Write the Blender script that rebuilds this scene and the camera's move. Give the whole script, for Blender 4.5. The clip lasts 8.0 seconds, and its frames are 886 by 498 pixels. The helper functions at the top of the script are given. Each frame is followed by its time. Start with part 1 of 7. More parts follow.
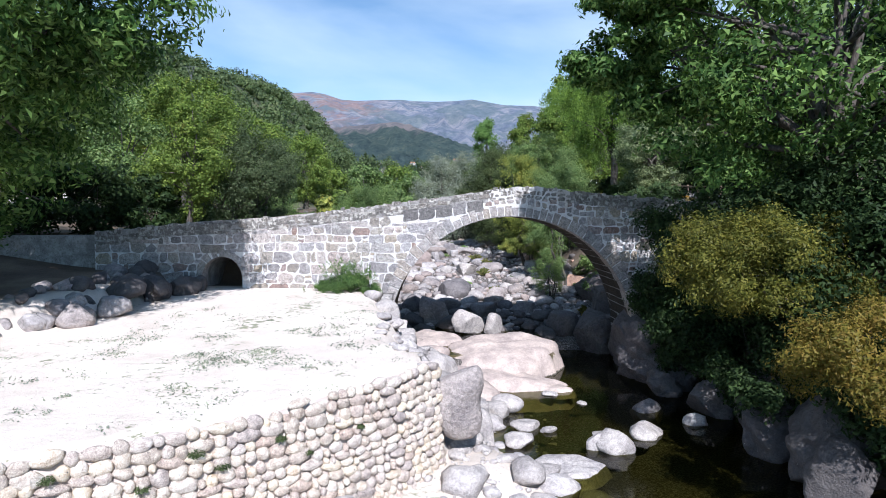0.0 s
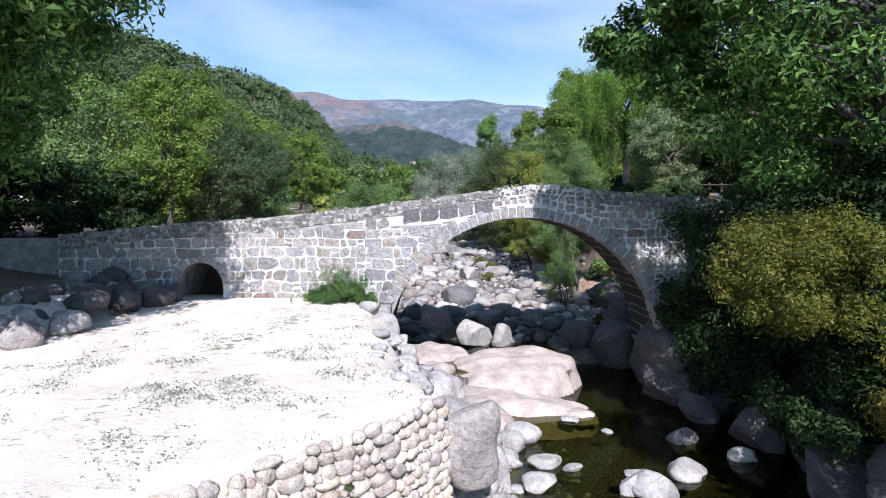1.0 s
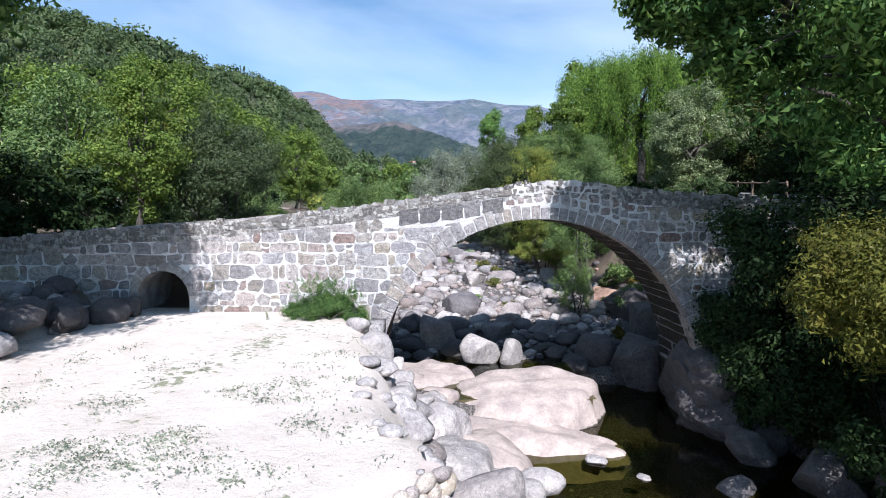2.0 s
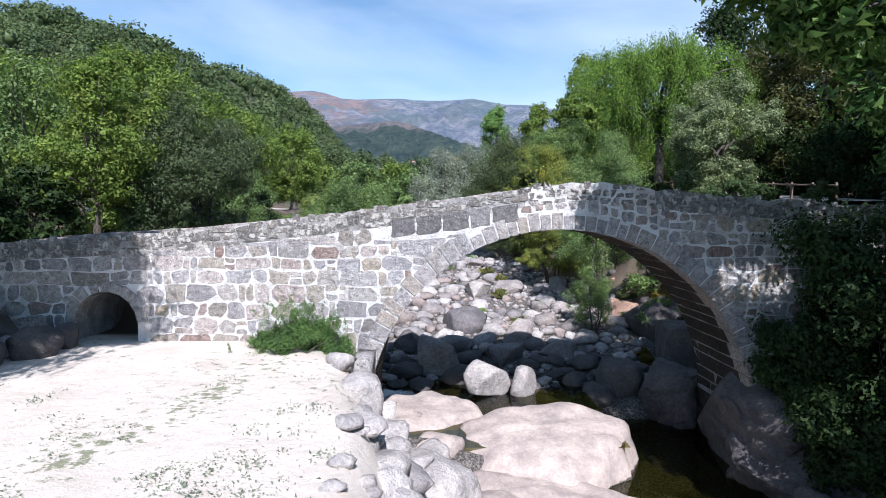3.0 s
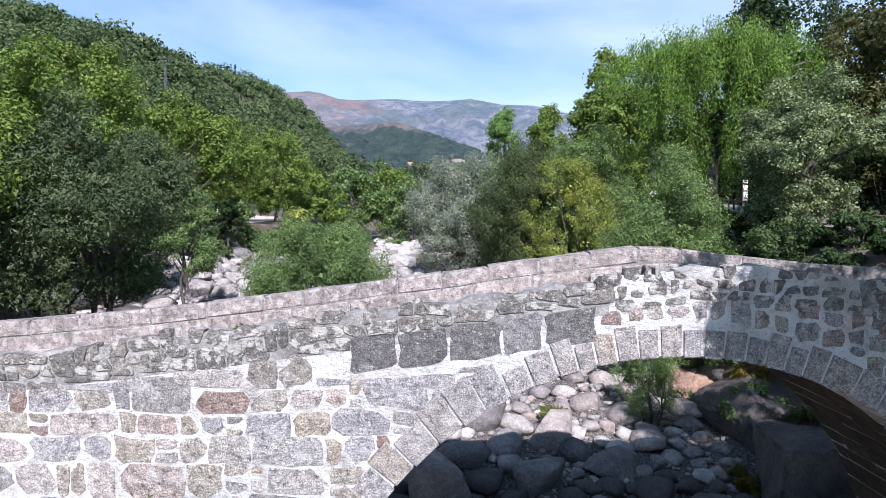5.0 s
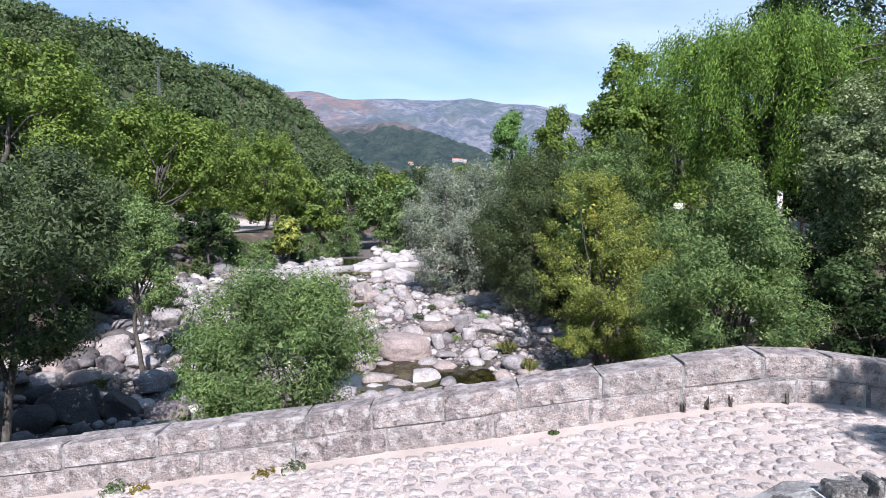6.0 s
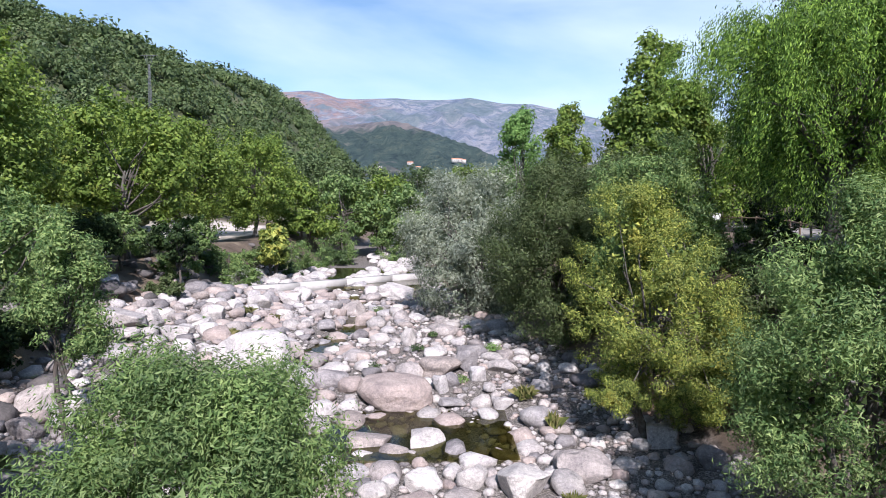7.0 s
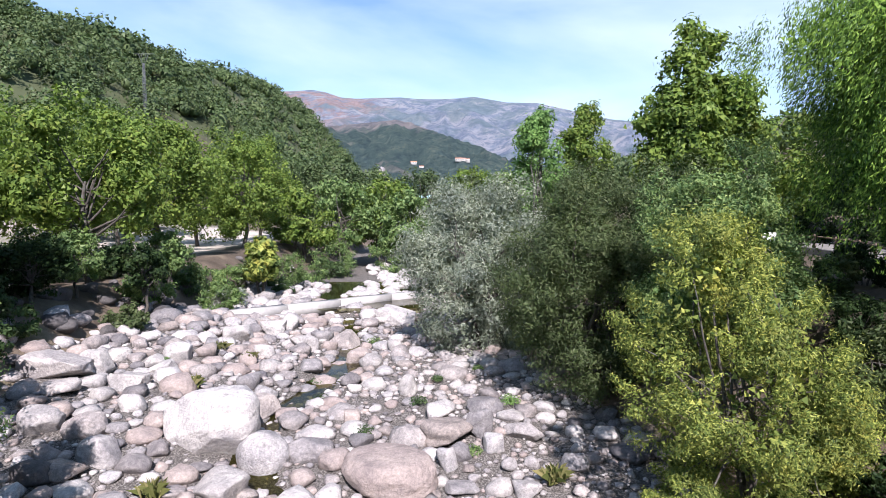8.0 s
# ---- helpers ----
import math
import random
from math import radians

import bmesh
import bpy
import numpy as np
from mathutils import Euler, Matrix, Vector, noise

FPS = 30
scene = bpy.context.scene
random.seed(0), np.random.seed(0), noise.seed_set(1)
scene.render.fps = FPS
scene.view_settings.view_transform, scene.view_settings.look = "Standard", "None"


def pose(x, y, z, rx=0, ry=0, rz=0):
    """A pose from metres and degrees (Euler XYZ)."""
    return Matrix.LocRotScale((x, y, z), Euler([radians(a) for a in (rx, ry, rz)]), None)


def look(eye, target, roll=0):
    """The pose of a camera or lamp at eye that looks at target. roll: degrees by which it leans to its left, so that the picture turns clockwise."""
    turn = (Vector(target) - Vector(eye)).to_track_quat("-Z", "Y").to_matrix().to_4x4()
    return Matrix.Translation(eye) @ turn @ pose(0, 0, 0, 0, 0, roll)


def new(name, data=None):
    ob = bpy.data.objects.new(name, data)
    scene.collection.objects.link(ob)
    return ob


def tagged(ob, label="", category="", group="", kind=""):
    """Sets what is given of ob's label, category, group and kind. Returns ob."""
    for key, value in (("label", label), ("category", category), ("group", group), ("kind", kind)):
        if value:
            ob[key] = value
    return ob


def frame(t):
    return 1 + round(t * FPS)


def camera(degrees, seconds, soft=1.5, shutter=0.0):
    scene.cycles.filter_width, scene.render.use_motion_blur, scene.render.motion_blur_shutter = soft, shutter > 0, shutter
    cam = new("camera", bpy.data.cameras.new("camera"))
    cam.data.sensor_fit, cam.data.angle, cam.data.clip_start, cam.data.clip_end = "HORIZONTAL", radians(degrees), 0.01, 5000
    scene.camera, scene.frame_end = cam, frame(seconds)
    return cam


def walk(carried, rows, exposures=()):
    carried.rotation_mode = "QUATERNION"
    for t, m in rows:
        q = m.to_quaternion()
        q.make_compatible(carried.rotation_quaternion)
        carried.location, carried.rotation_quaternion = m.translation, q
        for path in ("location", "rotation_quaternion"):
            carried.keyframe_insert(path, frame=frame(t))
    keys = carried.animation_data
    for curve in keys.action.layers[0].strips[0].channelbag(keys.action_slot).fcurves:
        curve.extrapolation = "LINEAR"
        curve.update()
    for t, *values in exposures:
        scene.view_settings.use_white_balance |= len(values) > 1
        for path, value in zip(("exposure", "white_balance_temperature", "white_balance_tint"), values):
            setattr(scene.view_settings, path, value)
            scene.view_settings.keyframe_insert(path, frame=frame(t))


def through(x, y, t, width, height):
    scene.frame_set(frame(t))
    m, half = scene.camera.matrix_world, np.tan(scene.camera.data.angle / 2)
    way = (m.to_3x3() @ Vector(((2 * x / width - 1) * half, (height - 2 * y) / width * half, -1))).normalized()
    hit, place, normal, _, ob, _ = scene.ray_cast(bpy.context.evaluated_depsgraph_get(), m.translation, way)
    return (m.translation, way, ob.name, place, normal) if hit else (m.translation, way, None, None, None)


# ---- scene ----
# ---- the camera and its flight ----
cam = camera(72.0, 8.0, soft=0.5)
PATH = [
    (0.0, (0.114, -0.107, 5.133), (0.113, 1.891, 5.036), -0.2),
    (0.5, (0.058, 1.009, 5.171), (0.057, 3.006, 5.074), -0.2),
    (1.0, (-0.045, 2.399, 5.201), (-0.046, 4.396, 5.103), -0.2),
    (1.5, (-0.094, 3.899, 5.213), (-0.095, 5.897, 5.115), -0.15),
    (3.0, (-0.169, 8.57, 5.502), (-0.169, 10.568, 5.403), -0.05),
    (3.5, (-0.211, 10.321, 5.773), (-0.21, 12.318, 5.674), -0.05),
    (4.0, (-0.25, 12.105, 6.129), (-0.247, 14.102, 6.03), -0.1),
    (4.5, (-0.275, 13.961, 6.525), (-0.27, 15.959, 6.427), -0.15),
    (6.0, (-0.275, 19.987, 7.961), (-0.272, 21.984, 7.861), -0.3),
    (6.5, (-0.352, 22.339, 8.344), (-0.349, 24.337, 8.241), -0.35),
    (7.0, (-0.435, 24.842, 8.663), (-0.43, 26.839, 8.562), -0.35),
    (7.5, (-0.473, 27.402, 9.124), (-0.47, 29.399, 9.021), -0.4),
    (8.0, (-0.521, 29.844, 9.651), (-0.528, 31.842, 9.547), -0.45),
]
walk(cam, [(t, look(eye, target, roll)) for t, eye, target, roll in PATH], exposures=[(0.0, 0.52, 5800, 17), (3.2, 0.5, 5850, 18), (4.5, 0.6, 5900, 20), (6.5, 0.66, 6050, 21), (8.0, 0.82, 6150, 22)])

# ---- sky, sun and exposure ----
SUN_SIDE, SUN_UP = 8.0, 42.0      # degrees to the right of straight behind, degrees above the horizon
world = bpy.data.worlds.new("daylight")
scene.world = world
world.use_nodes = True
wn, wl = world.node_tree.nodes, world.node_tree.links
background = wn["Background"]
sky = wn.new("ShaderNodeTexSky")
sky.sky_type, sky.sun_disc = "NISHITA", False
sky.sun_elevation, sky.sun_rotation = radians(SUN_UP), radians(180 - SUN_SIDE)
sky.altitude, sky.air_density, sky.dust_density, sky.ozone_density = 2000, 1.0, 0.05, 1.4
# thin high cloud, drawn out along the wind
way = wn.new("ShaderNodeTexCoord")
spread = wn.new("ShaderNodeMapping")
spread.inputs["Rotation"].default_value = (0, radians(14), radians(8))
spread.inputs["Scale"].default_value = (1.2, 1.2, 4.5)
wl.new(way.outputs["Generated"], spread.inputs["Vector"])
wisp = wn.new("ShaderNodeTexNoise")
wisp.inputs["Scale"].default_value, wisp.inputs["Detail"].default_value = 1.1, 7.0
wisp.inputs["Roughness"].default_value, wisp.inputs["Distortion"].default_value = 0.48, 0.3
wl.new(spread.outputs["Vector"], wisp.inputs["Vector"])
thin = wn.new("ShaderNodeMapRange")
thin.inputs["From Min"].default_value, thin.inputs["From Max"].default_value = 0.4, 0.68
thin.inputs["To Min"].default_value, thin.inputs["To Max"].default_value = 0.0, 0.7
wl.new(wisp.outputs["Fac"], thin.inputs["Value"])
veil = wn.new("ShaderNodeMix")
veil.data_type = "RGBA"
veil.inputs["B"].default_value = (6.3, 7.5, 8.1, 1)
wl.new(thin.outputs["Result"], veil.inputs["Factor"])
blue = wn.new("ShaderNodeMix")
blue.data_type, blue.blend_type = "RGBA", "MULTIPLY"
blue.inputs["Factor"].default_value, blue.inputs["B"].default_value = 1.0, (0.7, 1.03, 1.06, 1)
wl.new(sky.outputs["Color"], blue.inputs["A"])
wl.new(blue.outputs["Result"], veil.inputs["A"])
wl.new(veil.outputs["Result"], background.inputs["Color"])
background.inputs["Strength"].default_value = 0.1
sun_from = Vector((math.sin(radians(SUN_SIDE)) * math.cos(radians(SUN_UP)), -math.cos(radians(SUN_SIDE)) * math.cos(radians(SUN_UP)), math.sin(radians(SUN_UP))))
sun = new("sun", bpy.data.lights.new("sun", "SUN"))
sun.data.energy, sun.data.angle, sun.data.color = 5.0, radians(0.53), (1.0, 0.965, 0.91)
sun.matrix_world = look(sun_from * 200, (0, 0, 0))
# ---- materials ----
class Nodes:
    """A short way to wire one node material; all patterns lie in world space, in metres."""

    def __init__(self, name, rough=0.8):
        self.mat = bpy.data.materials.new(name)
        self.mat.use_nodes = True
        self.n, self.l = self.mat.node_tree.nodes, self.mat.node_tree.links
        self.bsdf = self.n["Principled BSDF"]
        self.bsdf.inputs["Roughness"].default_value = rough
        self.bsdf.inputs["Specular IOR Level"].default_value = 0.3
        self.place = self.n.new("ShaderNodeNewGeometry")

    def noise(self, scale, detail=4.0, rough=0.55, stretch=None, distort=0.0):
        t = self.n.new("ShaderNodeTexNoise")
        t.inputs["Scale"].default_value, t.inputs["Detail"].default_value = scale, detail
        t.inputs["Roughness"].default_value, t.inputs["Distortion"].default_value = rough, distort
        src = self.place.outputs["Position"]
        if stretch:
            m = self.n.new("ShaderNodeMapping")
            m.inputs["Scale"].default_value = stretch
            self.l.new(src, m.inputs["Vector"])
            src = m.outputs["Vector"]
        self.l.new(src, t.inputs["Vector"])
        return t.outputs["Fac"]

    def cells(self, scale, feature="F1"):
        t = self.n.new("ShaderNodeTexVoronoi")
        t.feature = feature
        t.inputs["Scale"].default_value = scale
        self.l.new(self.place.outputs["Position"], t.inputs["Vector"])
        return t.outputs["Distance"]

    def piece(self):
        """A chance value for each object and each loose piece."""
        both = self.math("ADD", self.n.new("ShaderNodeObjectInfo").outputs["Random"], self.island())
        return self.math("FRACT", both, 0.0)

    def island(self):
        return self.place.outputs["Random Per Island"]

    def step(self, value, low, high, out_low=0.0, out_high=1.0):
        r = self.n.new("ShaderNodeMapRange")
        for key, v in (("From Min", low), ("From Max", high), ("To Min", out_low), ("To Max", out_high)):
            r.inputs[key].default_value = v
        self.l.new(value, r.inputs["Value"])
        return r.outputs["Result"]

    def math(self, op, a, b):
        m = self.n.new("ShaderNodeMath")
        m.operation = op
        for k, v in enumerate((a, b)):
            if isinstance(v, (int, float)):
                m.inputs[k].default_value = v
            else:
                self.l.new(v, m.inputs[k])
        return m.outputs["Value"]

    def ramp(self, value, *stops):
        r = self.n.new("ShaderNodeValToRGB")
        e = r.color_ramp.elements
        while len(e) < len(stops):
            e.new(0.5)
        for k, (at, col) in enumerate(stops):
            e[k].position, e[k].color = at, (*col, 1)
        self.l.new(value, r.inputs["Fac"])
        return r.outputs["Color"]

    def mix(self, fac, a, b, blend="MIX"):
        m = self.n.new("ShaderNodeMix")
        m.data_type, m.blend_type = "RGBA", blend
        for key, v in (("Factor", fac), ("A", a), ("B", b)):
            if isinstance(v, tuple):
                m.inputs[key].default_value = (*v, 1)
            elif isinstance(v, (int, float)):
                m.inputs[key].default_value = v
            else:
                self.l.new(v, m.inputs[key])
        return m.outputs["Result"]

    def colour(self, c):
        if isinstance(c, tuple):
            self.bsdf.inputs["Base Color"].default_value = (*c, 1)
        else:
            self.l.new(c, self.bsdf.inputs["Base Color"])

    def bump(self, height, metres, strength=1.0):
        b = self.n.new("ShaderNodeBump")
        b.inputs["Distance"].default_value, b.inputs["Strength"].default_value = metres, strength
        self.l.new(height, b.inputs["Height"])
        self.l.new(b.outputs["Normal"], self.bsdf.inputs["Normal"])


def granite(name, tones, lichen=0.35, spots=(0.07, 0.065, 0.06), pale=(0.62, 0.6, 0.55), wash=0.0, grain=0.65, blotch=0.0):
    """Weathered granite: one tone a piece, fine crystals, dark and pale lichen."""
    m = Nodes(name, 0.85)
    k = len(tones) - 1
    base = m.ramp(m.piece(), *[(i / k, c) for i, c in enumerate(tones)])
    crystals = m.noise(55, 3.0, 0.6)
    base = m.mix(grain, base, m.ramp(crystals, (0.34, (0.12, 0.115, 0.11)), (0.5, (0.5, 0.5, 0.5)), (0.66, (0.92, 0.91, 0.9))), "OVERLAY")
    base = m.mix(0.7, base, m.ramp(m.noise(8.0, 6.0, 0.65), (0.35, (0.25, 0.25, 0.25)), (0.65, (0.74, 0.72, 0.68))), "OVERLAY")
    base = m.mix(m.step(m.noise(13, 6.0, 0.65), 0.6 - 0.12 * lichen, 0.7), base, spots)
    base = m.mix(m.step(m.noise(21, 5.0, 0.6), 0.66 - 0.1 * lichen, 0.72, 0, 0.7), base, pale)
    if wash:
        base = m.mix(m.step(m.noise(52, 3.0, 0.6), 0.58, 0.66, 0, 0.35), base, pale)
        base = m.mix(m.step(m.noise(3.4, 7.0, 0.72), 0.54, 0.72, 0, wash), base, pale)
    if blotch:
        base = m.mix(m.step(m.noise(7.0, 5.0, 0.55), 0.52, 0.58, 0, blotch), base, pale)
        base = m.mix(m.step(m.noise(2.3, 4.0, 0.6), 0.5, 0.68, 0, 0.5), base, (0.15, 0.14, 0.13))
    m.colour(base)
    m.bump(m.math("ADD", m.noise(38, 5.0, 0.65), m.math("MULTIPLY", m.noise(9, 4.0), 1.6)), 0.035, 1.0)
    return m.mat


WALL_STONE = granite("wall_granite", [(0.209, 0.204, 0.209), (0.382, 0.364, 0.370), (0.308, 0.302, 0.315), (0.37, 0.32, 0.25), (0.246, 0.241, 0.246), (0.444, 0.407, 0.389), (0.234, 0.160, 0.136), (0.357, 0.352, 0.364), (0.36, 0.325, 0.27), (0.148, 0.142, 0.146), (0.382, 0.376, 0.389), (0.444, 0.376, 0.339)], 0.45, pale=(0.7, 0.69, 0.675), wash=0.6, grain=0.7)
DRESSED_STONE = granite("dressed_granite", [(0.1, 0.1, 0.105), (0.16, 0.155, 0.155), (0.13, 0.125, 0.13), (0.24, 0.235, 0.24)], 0.6, pale=(0.6, 0.59, 0.57), wash=0.35, grain=0.6)
VOUSSOIR_STONE = granite("arch_granite", [(0.275, 0.27, 0.275), (0.374, 0.352, 0.341), (0.319, 0.308, 0.319), (0.363, 0.319, 0.275), (0.297, 0.292, 0.303)], 0.3, pale=(0.7, 0.69, 0.67), wash=0.4, grain=0.75)
RUBBLE_STONE = granite("rubble_granite", [(0.13, 0.127, 0.122), (0.2, 0.19, 0.18), (0.16, 0.155, 0.147), (0.23, 0.21, 0.19), (0.12, 0.116, 0.112)], 0.9, wash=0.55, grain=0.6, blotch=0.7)
PARAPET_STONE = granite("parapet_granite", [(0.29, 0.255, 0.245), (0.37, 0.33, 0.315), (0.33, 0.285, 0.27), (0.41, 0.365, 0.345)], 0.5, pale=(0.6, 0.57, 0.54), grain=0.3, blotch=0.55)
COBBLE_STONE = granite("river_cobble", [(0.527, 0.461, 0.397), (0.686, 0.614, 0.529), (0.435, 0.384, 0.361), (0.738, 0.640, 0.505), (0.606, 0.550, 0.505), (0.475, 0.384, 0.325)], -0.3, grain=0.4)
PAVING_STONE = granite("paving_cobble", [(0.45, 0.395, 0.375), (0.55, 0.49, 0.455), (0.49, 0.45, 0.44), (0.6, 0.53, 0.485)], -0.5, grain=0.3)
# granite of the arch barrel, the shade under it put into dark tones
BARREL_STONE = granite("shade_dark_barrel_granite", [(0.04, 0.033, 0.027), (0.062, 0.05, 0.039), (0.03, 0.026, 0.023)], 0.1, pale=(0.16, 0.14, 0.11))


def boulder_material(name, tones, stain=0.4, grain=0.36, relief=0.045):
    m = Nodes(name, 0.82)
    k = len(tones) - 1
    base = m.ramp(m.piece(), *[(i / k, c) for i, c in enumerate(tones)])
    base = m.mix(0.6, base, m.ramp(m.noise(1.6, 5.0, 0.6), (0.35, (0.3, 0.29, 0.3)), (0.65, (0.7, 0.68, 0.65))), "OVERLAY")
    base = m.mix(0.1 + grain, base, m.ramp(m.noise(11, 6.0, 0.7), (0.35, (0.28, 0.27, 0.27)), (0.65, (0.72, 0.7, 0.68))), "OVERLAY")
    base = m.mix(grain, base, m.ramp(m.noise(60, 2.0), (0.32, (0.3, 0.29, 0.28)), (0.68, (0.74, 0.73, 0.72))), "OVERLAY")
    base = m.mix(m.step(m.noise(3.1, 7.0, 0.68), 0.62 - 0.12 * stain, 0.74, 0, 0.75), base, (0.13, 0.12, 0.115))
    base = m.mix(m.step(m.noise(9, 6.0, 0.7), 0.66, 0.72, 0, 0.5), base, (0.6, 0.59, 0.55))
    m.colour(base)
    m.bump(m.math("ADD", m.noise(24, 5.0, 0.6), m.math("MULTIPLY", m.noise(3.5, 5.0, 0.6), 2.5)), relief, 0.9)
    return m.mat


RIVER_BOULDER = boulder_material("river_boulder_granite", [(0.2, 0.193, 0.2), (0.37, 0.36, 0.36), (0.29, 0.255, 0.235), (0.47, 0.46, 0.46), (0.16, 0.155, 0.162), (0.35, 0.322, 0.31), (0.25, 0.242, 0.25)], 0.6, 0.5)
PALE_BOULDER = boulder_material("bleached_granite", [(0.34, 0.325, 0.315), (0.52, 0.505, 0.495), (0.4, 0.385, 0.37), (0.46, 0.445, 0.435)], 0.3, 0.45)
def wet_rim(mat, level):
    """Dark algae on the rock just above the water line."""
    n, l = mat.node_tree.nodes, mat.node_tree.links
    m = n["Principled BSDF"].inputs["Base Color"].links[0].from_socket
    place, cut, ragged = n.new("ShaderNodeNewGeometry"), n.new("ShaderNodeSeparateXYZ"), n.new("ShaderNodeTexNoise")
    ragged.inputs["Scale"].default_value, ragged.inputs["Detail"].default_value = 3.0, 6.0
    l.new(place.outputs["Position"], cut.inputs[0])
    l.new(place.outputs["Position"], ragged.inputs["Vector"])
    add, fall, mix = n.new("ShaderNodeMath"), n.new("ShaderNodeMapRange"), n.new("ShaderNodeMix")
    add.operation = "MULTIPLY_ADD"
    l.new(ragged.outputs["Fac"], add.inputs[0])
    add.inputs[1].default_value = 0.35
    l.new(cut.outputs["Z"], add.inputs[2])
    fall.inputs["From Min"].default_value, fall.inputs["From Max"].default_value = level + 0.18, level + 0.22
    fall.inputs["To Min"].default_value, fall.inputs["To Max"].default_value = 0.9, 0.0
    l.new(add.outputs[0], fall.inputs["Value"])
    mix.data_type = "RGBA"
    mix.inputs["B"].default_value = (0.07, 0.065, 0.045, 1)
    l.new(fall.outputs["Result"], mix.inputs["Factor"])
    l.new(m, mix.inputs["A"])
    l.new(mix.outputs["Result"], n["Principled BSDF"].inputs["Base Color"])
    return mat


SLAB_UPPER = wet_rim(boulder_material("upper_slab_granite", [(0.45, 0.39, 0.355), (0.49, 0.43, 0.39)], -0.1, 0.2, 0.014), -0.88)
SLAB_ROCK = boulder_material("pool_slab_granite", [(0.43, 0.37, 0.335), (0.47, 0.41, 0.37)], 0.05, 0.2, 0.014)
PINK_BOULDER = boulder_material("pink_granite", [(0.33, 0.28, 0.26), (0.38, 0.33, 0.305)], 0.1)
# two granites darkened so their tone stands for shade by arch and bank
DARK_BOULDER = boulder_material("shade_dark_granite", [(0.08, 0.077, 0.08), (0.12, 0.113, 0.112), (0.1, 0.094, 0.092)], 0.8)
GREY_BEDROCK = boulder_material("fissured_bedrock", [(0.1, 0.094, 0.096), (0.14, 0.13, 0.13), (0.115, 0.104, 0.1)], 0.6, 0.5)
RED_ROCK = boulder_material("iron_stained_rock", [(0.36, 0.24, 0.18), (0.42, 0.3, 0.24)], 0.3)

m = Nodes("lime_mortar", 0.95)
c = m.ramp(m.noise(2.2, 6.0, 0.65), (0.32, (0.42, 0.4, 0.385)), (0.45, (0.66, 0.65, 0.635)), (0.6, (0.8, 0.795, 0.785)))
c = m.mix(m.step(m.noise(17, 6.0, 0.7), 0.56, 0.64, 0, 0.6), c, (0.25, 0.24, 0.23))
c = m.mix(m.step(m.noise(0.9, 5.0, 0.6), 0.56, 0.66, 0, 0.5), c, (0.5, 0.43, 0.36))
m.colour(c)
m.bump(m.noise(18, 6.0, 0.7), 0.07, 1.0)
MORTAR = m.mat

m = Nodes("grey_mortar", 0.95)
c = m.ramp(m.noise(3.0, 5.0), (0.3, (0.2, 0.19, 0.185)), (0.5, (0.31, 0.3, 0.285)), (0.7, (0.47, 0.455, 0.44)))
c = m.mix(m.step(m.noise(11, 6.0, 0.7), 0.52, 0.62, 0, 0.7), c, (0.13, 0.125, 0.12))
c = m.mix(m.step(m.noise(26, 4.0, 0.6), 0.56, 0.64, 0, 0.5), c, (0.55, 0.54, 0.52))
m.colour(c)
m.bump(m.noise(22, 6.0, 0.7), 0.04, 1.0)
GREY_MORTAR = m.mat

m = Nodes("road_earth", 0.95)
c = m.ramp(m.noise(1.6, 5.0), (0.3, (0.47, 0.395, 0.345)), (0.55, (0.58, 0.5, 0.44)), (0.75, (0.65, 0.565, 0.5)))
c = m.mix(m.step(m.noise(60, 3.0), 0.56, 0.66, 0, 0.5), c, (0.3, 0.27, 0.25))
m.colour(c)
m.bump(m.noise(45, 5.0, 0.7), 0.015, 0.8)
ROAD_EARTH = m.mat

# the ground: pale sand, bed gravel, dark bank soil and dry grass, told apart by height and place
m = Nodes("ground_soil", 0.95)
xyz = m.n.new("ShaderNodeSeparateXYZ")
m.l.new(m.place.outputs["Position"], xyz.inputs[0])
soil = m.ramp(m.noise(0.35, 6.0, 0.6), (0.3, (0.07, 0.055, 0.04)), (0.5, (0.13, 0.1, 0.075)), (0.62, (0.2, 0.16, 0.115)), (0.75, (0.1, 0.1, 0.05)))
soil = m.mix(0.6, soil, m.ramp(m.noise(26, 5.0, 0.7), (0.35, (0.25, 0.25, 0.25)), (0.65, (0.72, 0.7, 0.66))), "OVERLAY")
gravel = m.ramp(m.noise(17, 4.0, 0.65), (0.34, (0.035, 0.031, 0.027)), (0.5, (0.12, 0.107, 0.096)), (0.66, (0.3, 0.275, 0.25)))
paint = m.n.new("ShaderNodeVertexColor")
paint.layer_name = "cover"
split = m.n.new("ShaderNodeSeparateColor")
m.l.new(paint.outputs["Color"], split.inputs[0])
sand = m.ramp(m.noise(0.9, 5.0, 0.6), (0.3, (0.62, 0.54, 0.46)), (0.6, (0.74, 0.66, 0.575)), (0.75, (0.79, 0.715, 0.635)))
sand = m.mix(m.step(m.noise(42, 3.0, 0.6), 0.55, 0.68, 0, 0.5), sand, (0.38, 0.33, 0.285))
grass = m.step(m.math("ADD", m.noise(5.0, 6.0, 0.68, (0.9, 1.1, 1)), m.math("MULTIPLY", m.noise(0.32, 2.0), 0.75)), 1.0, 1.08, 0, 0.8)
sand = m.mix(grass, sand, (0.15, 0.18, 0.08))
c = m.mix(split.outputs["Green"], soil, gravel)
c = m.mix(split.outputs["Red"], c, sand)
wood = m.ramp(m.noise(0.02, 6.0, 0.65), (0.35, (0.05, 0.065, 0.03)), (0.6, (0.085, 0.095, 0.045)), (0.72, (0.24, 0.17, 0.1)))
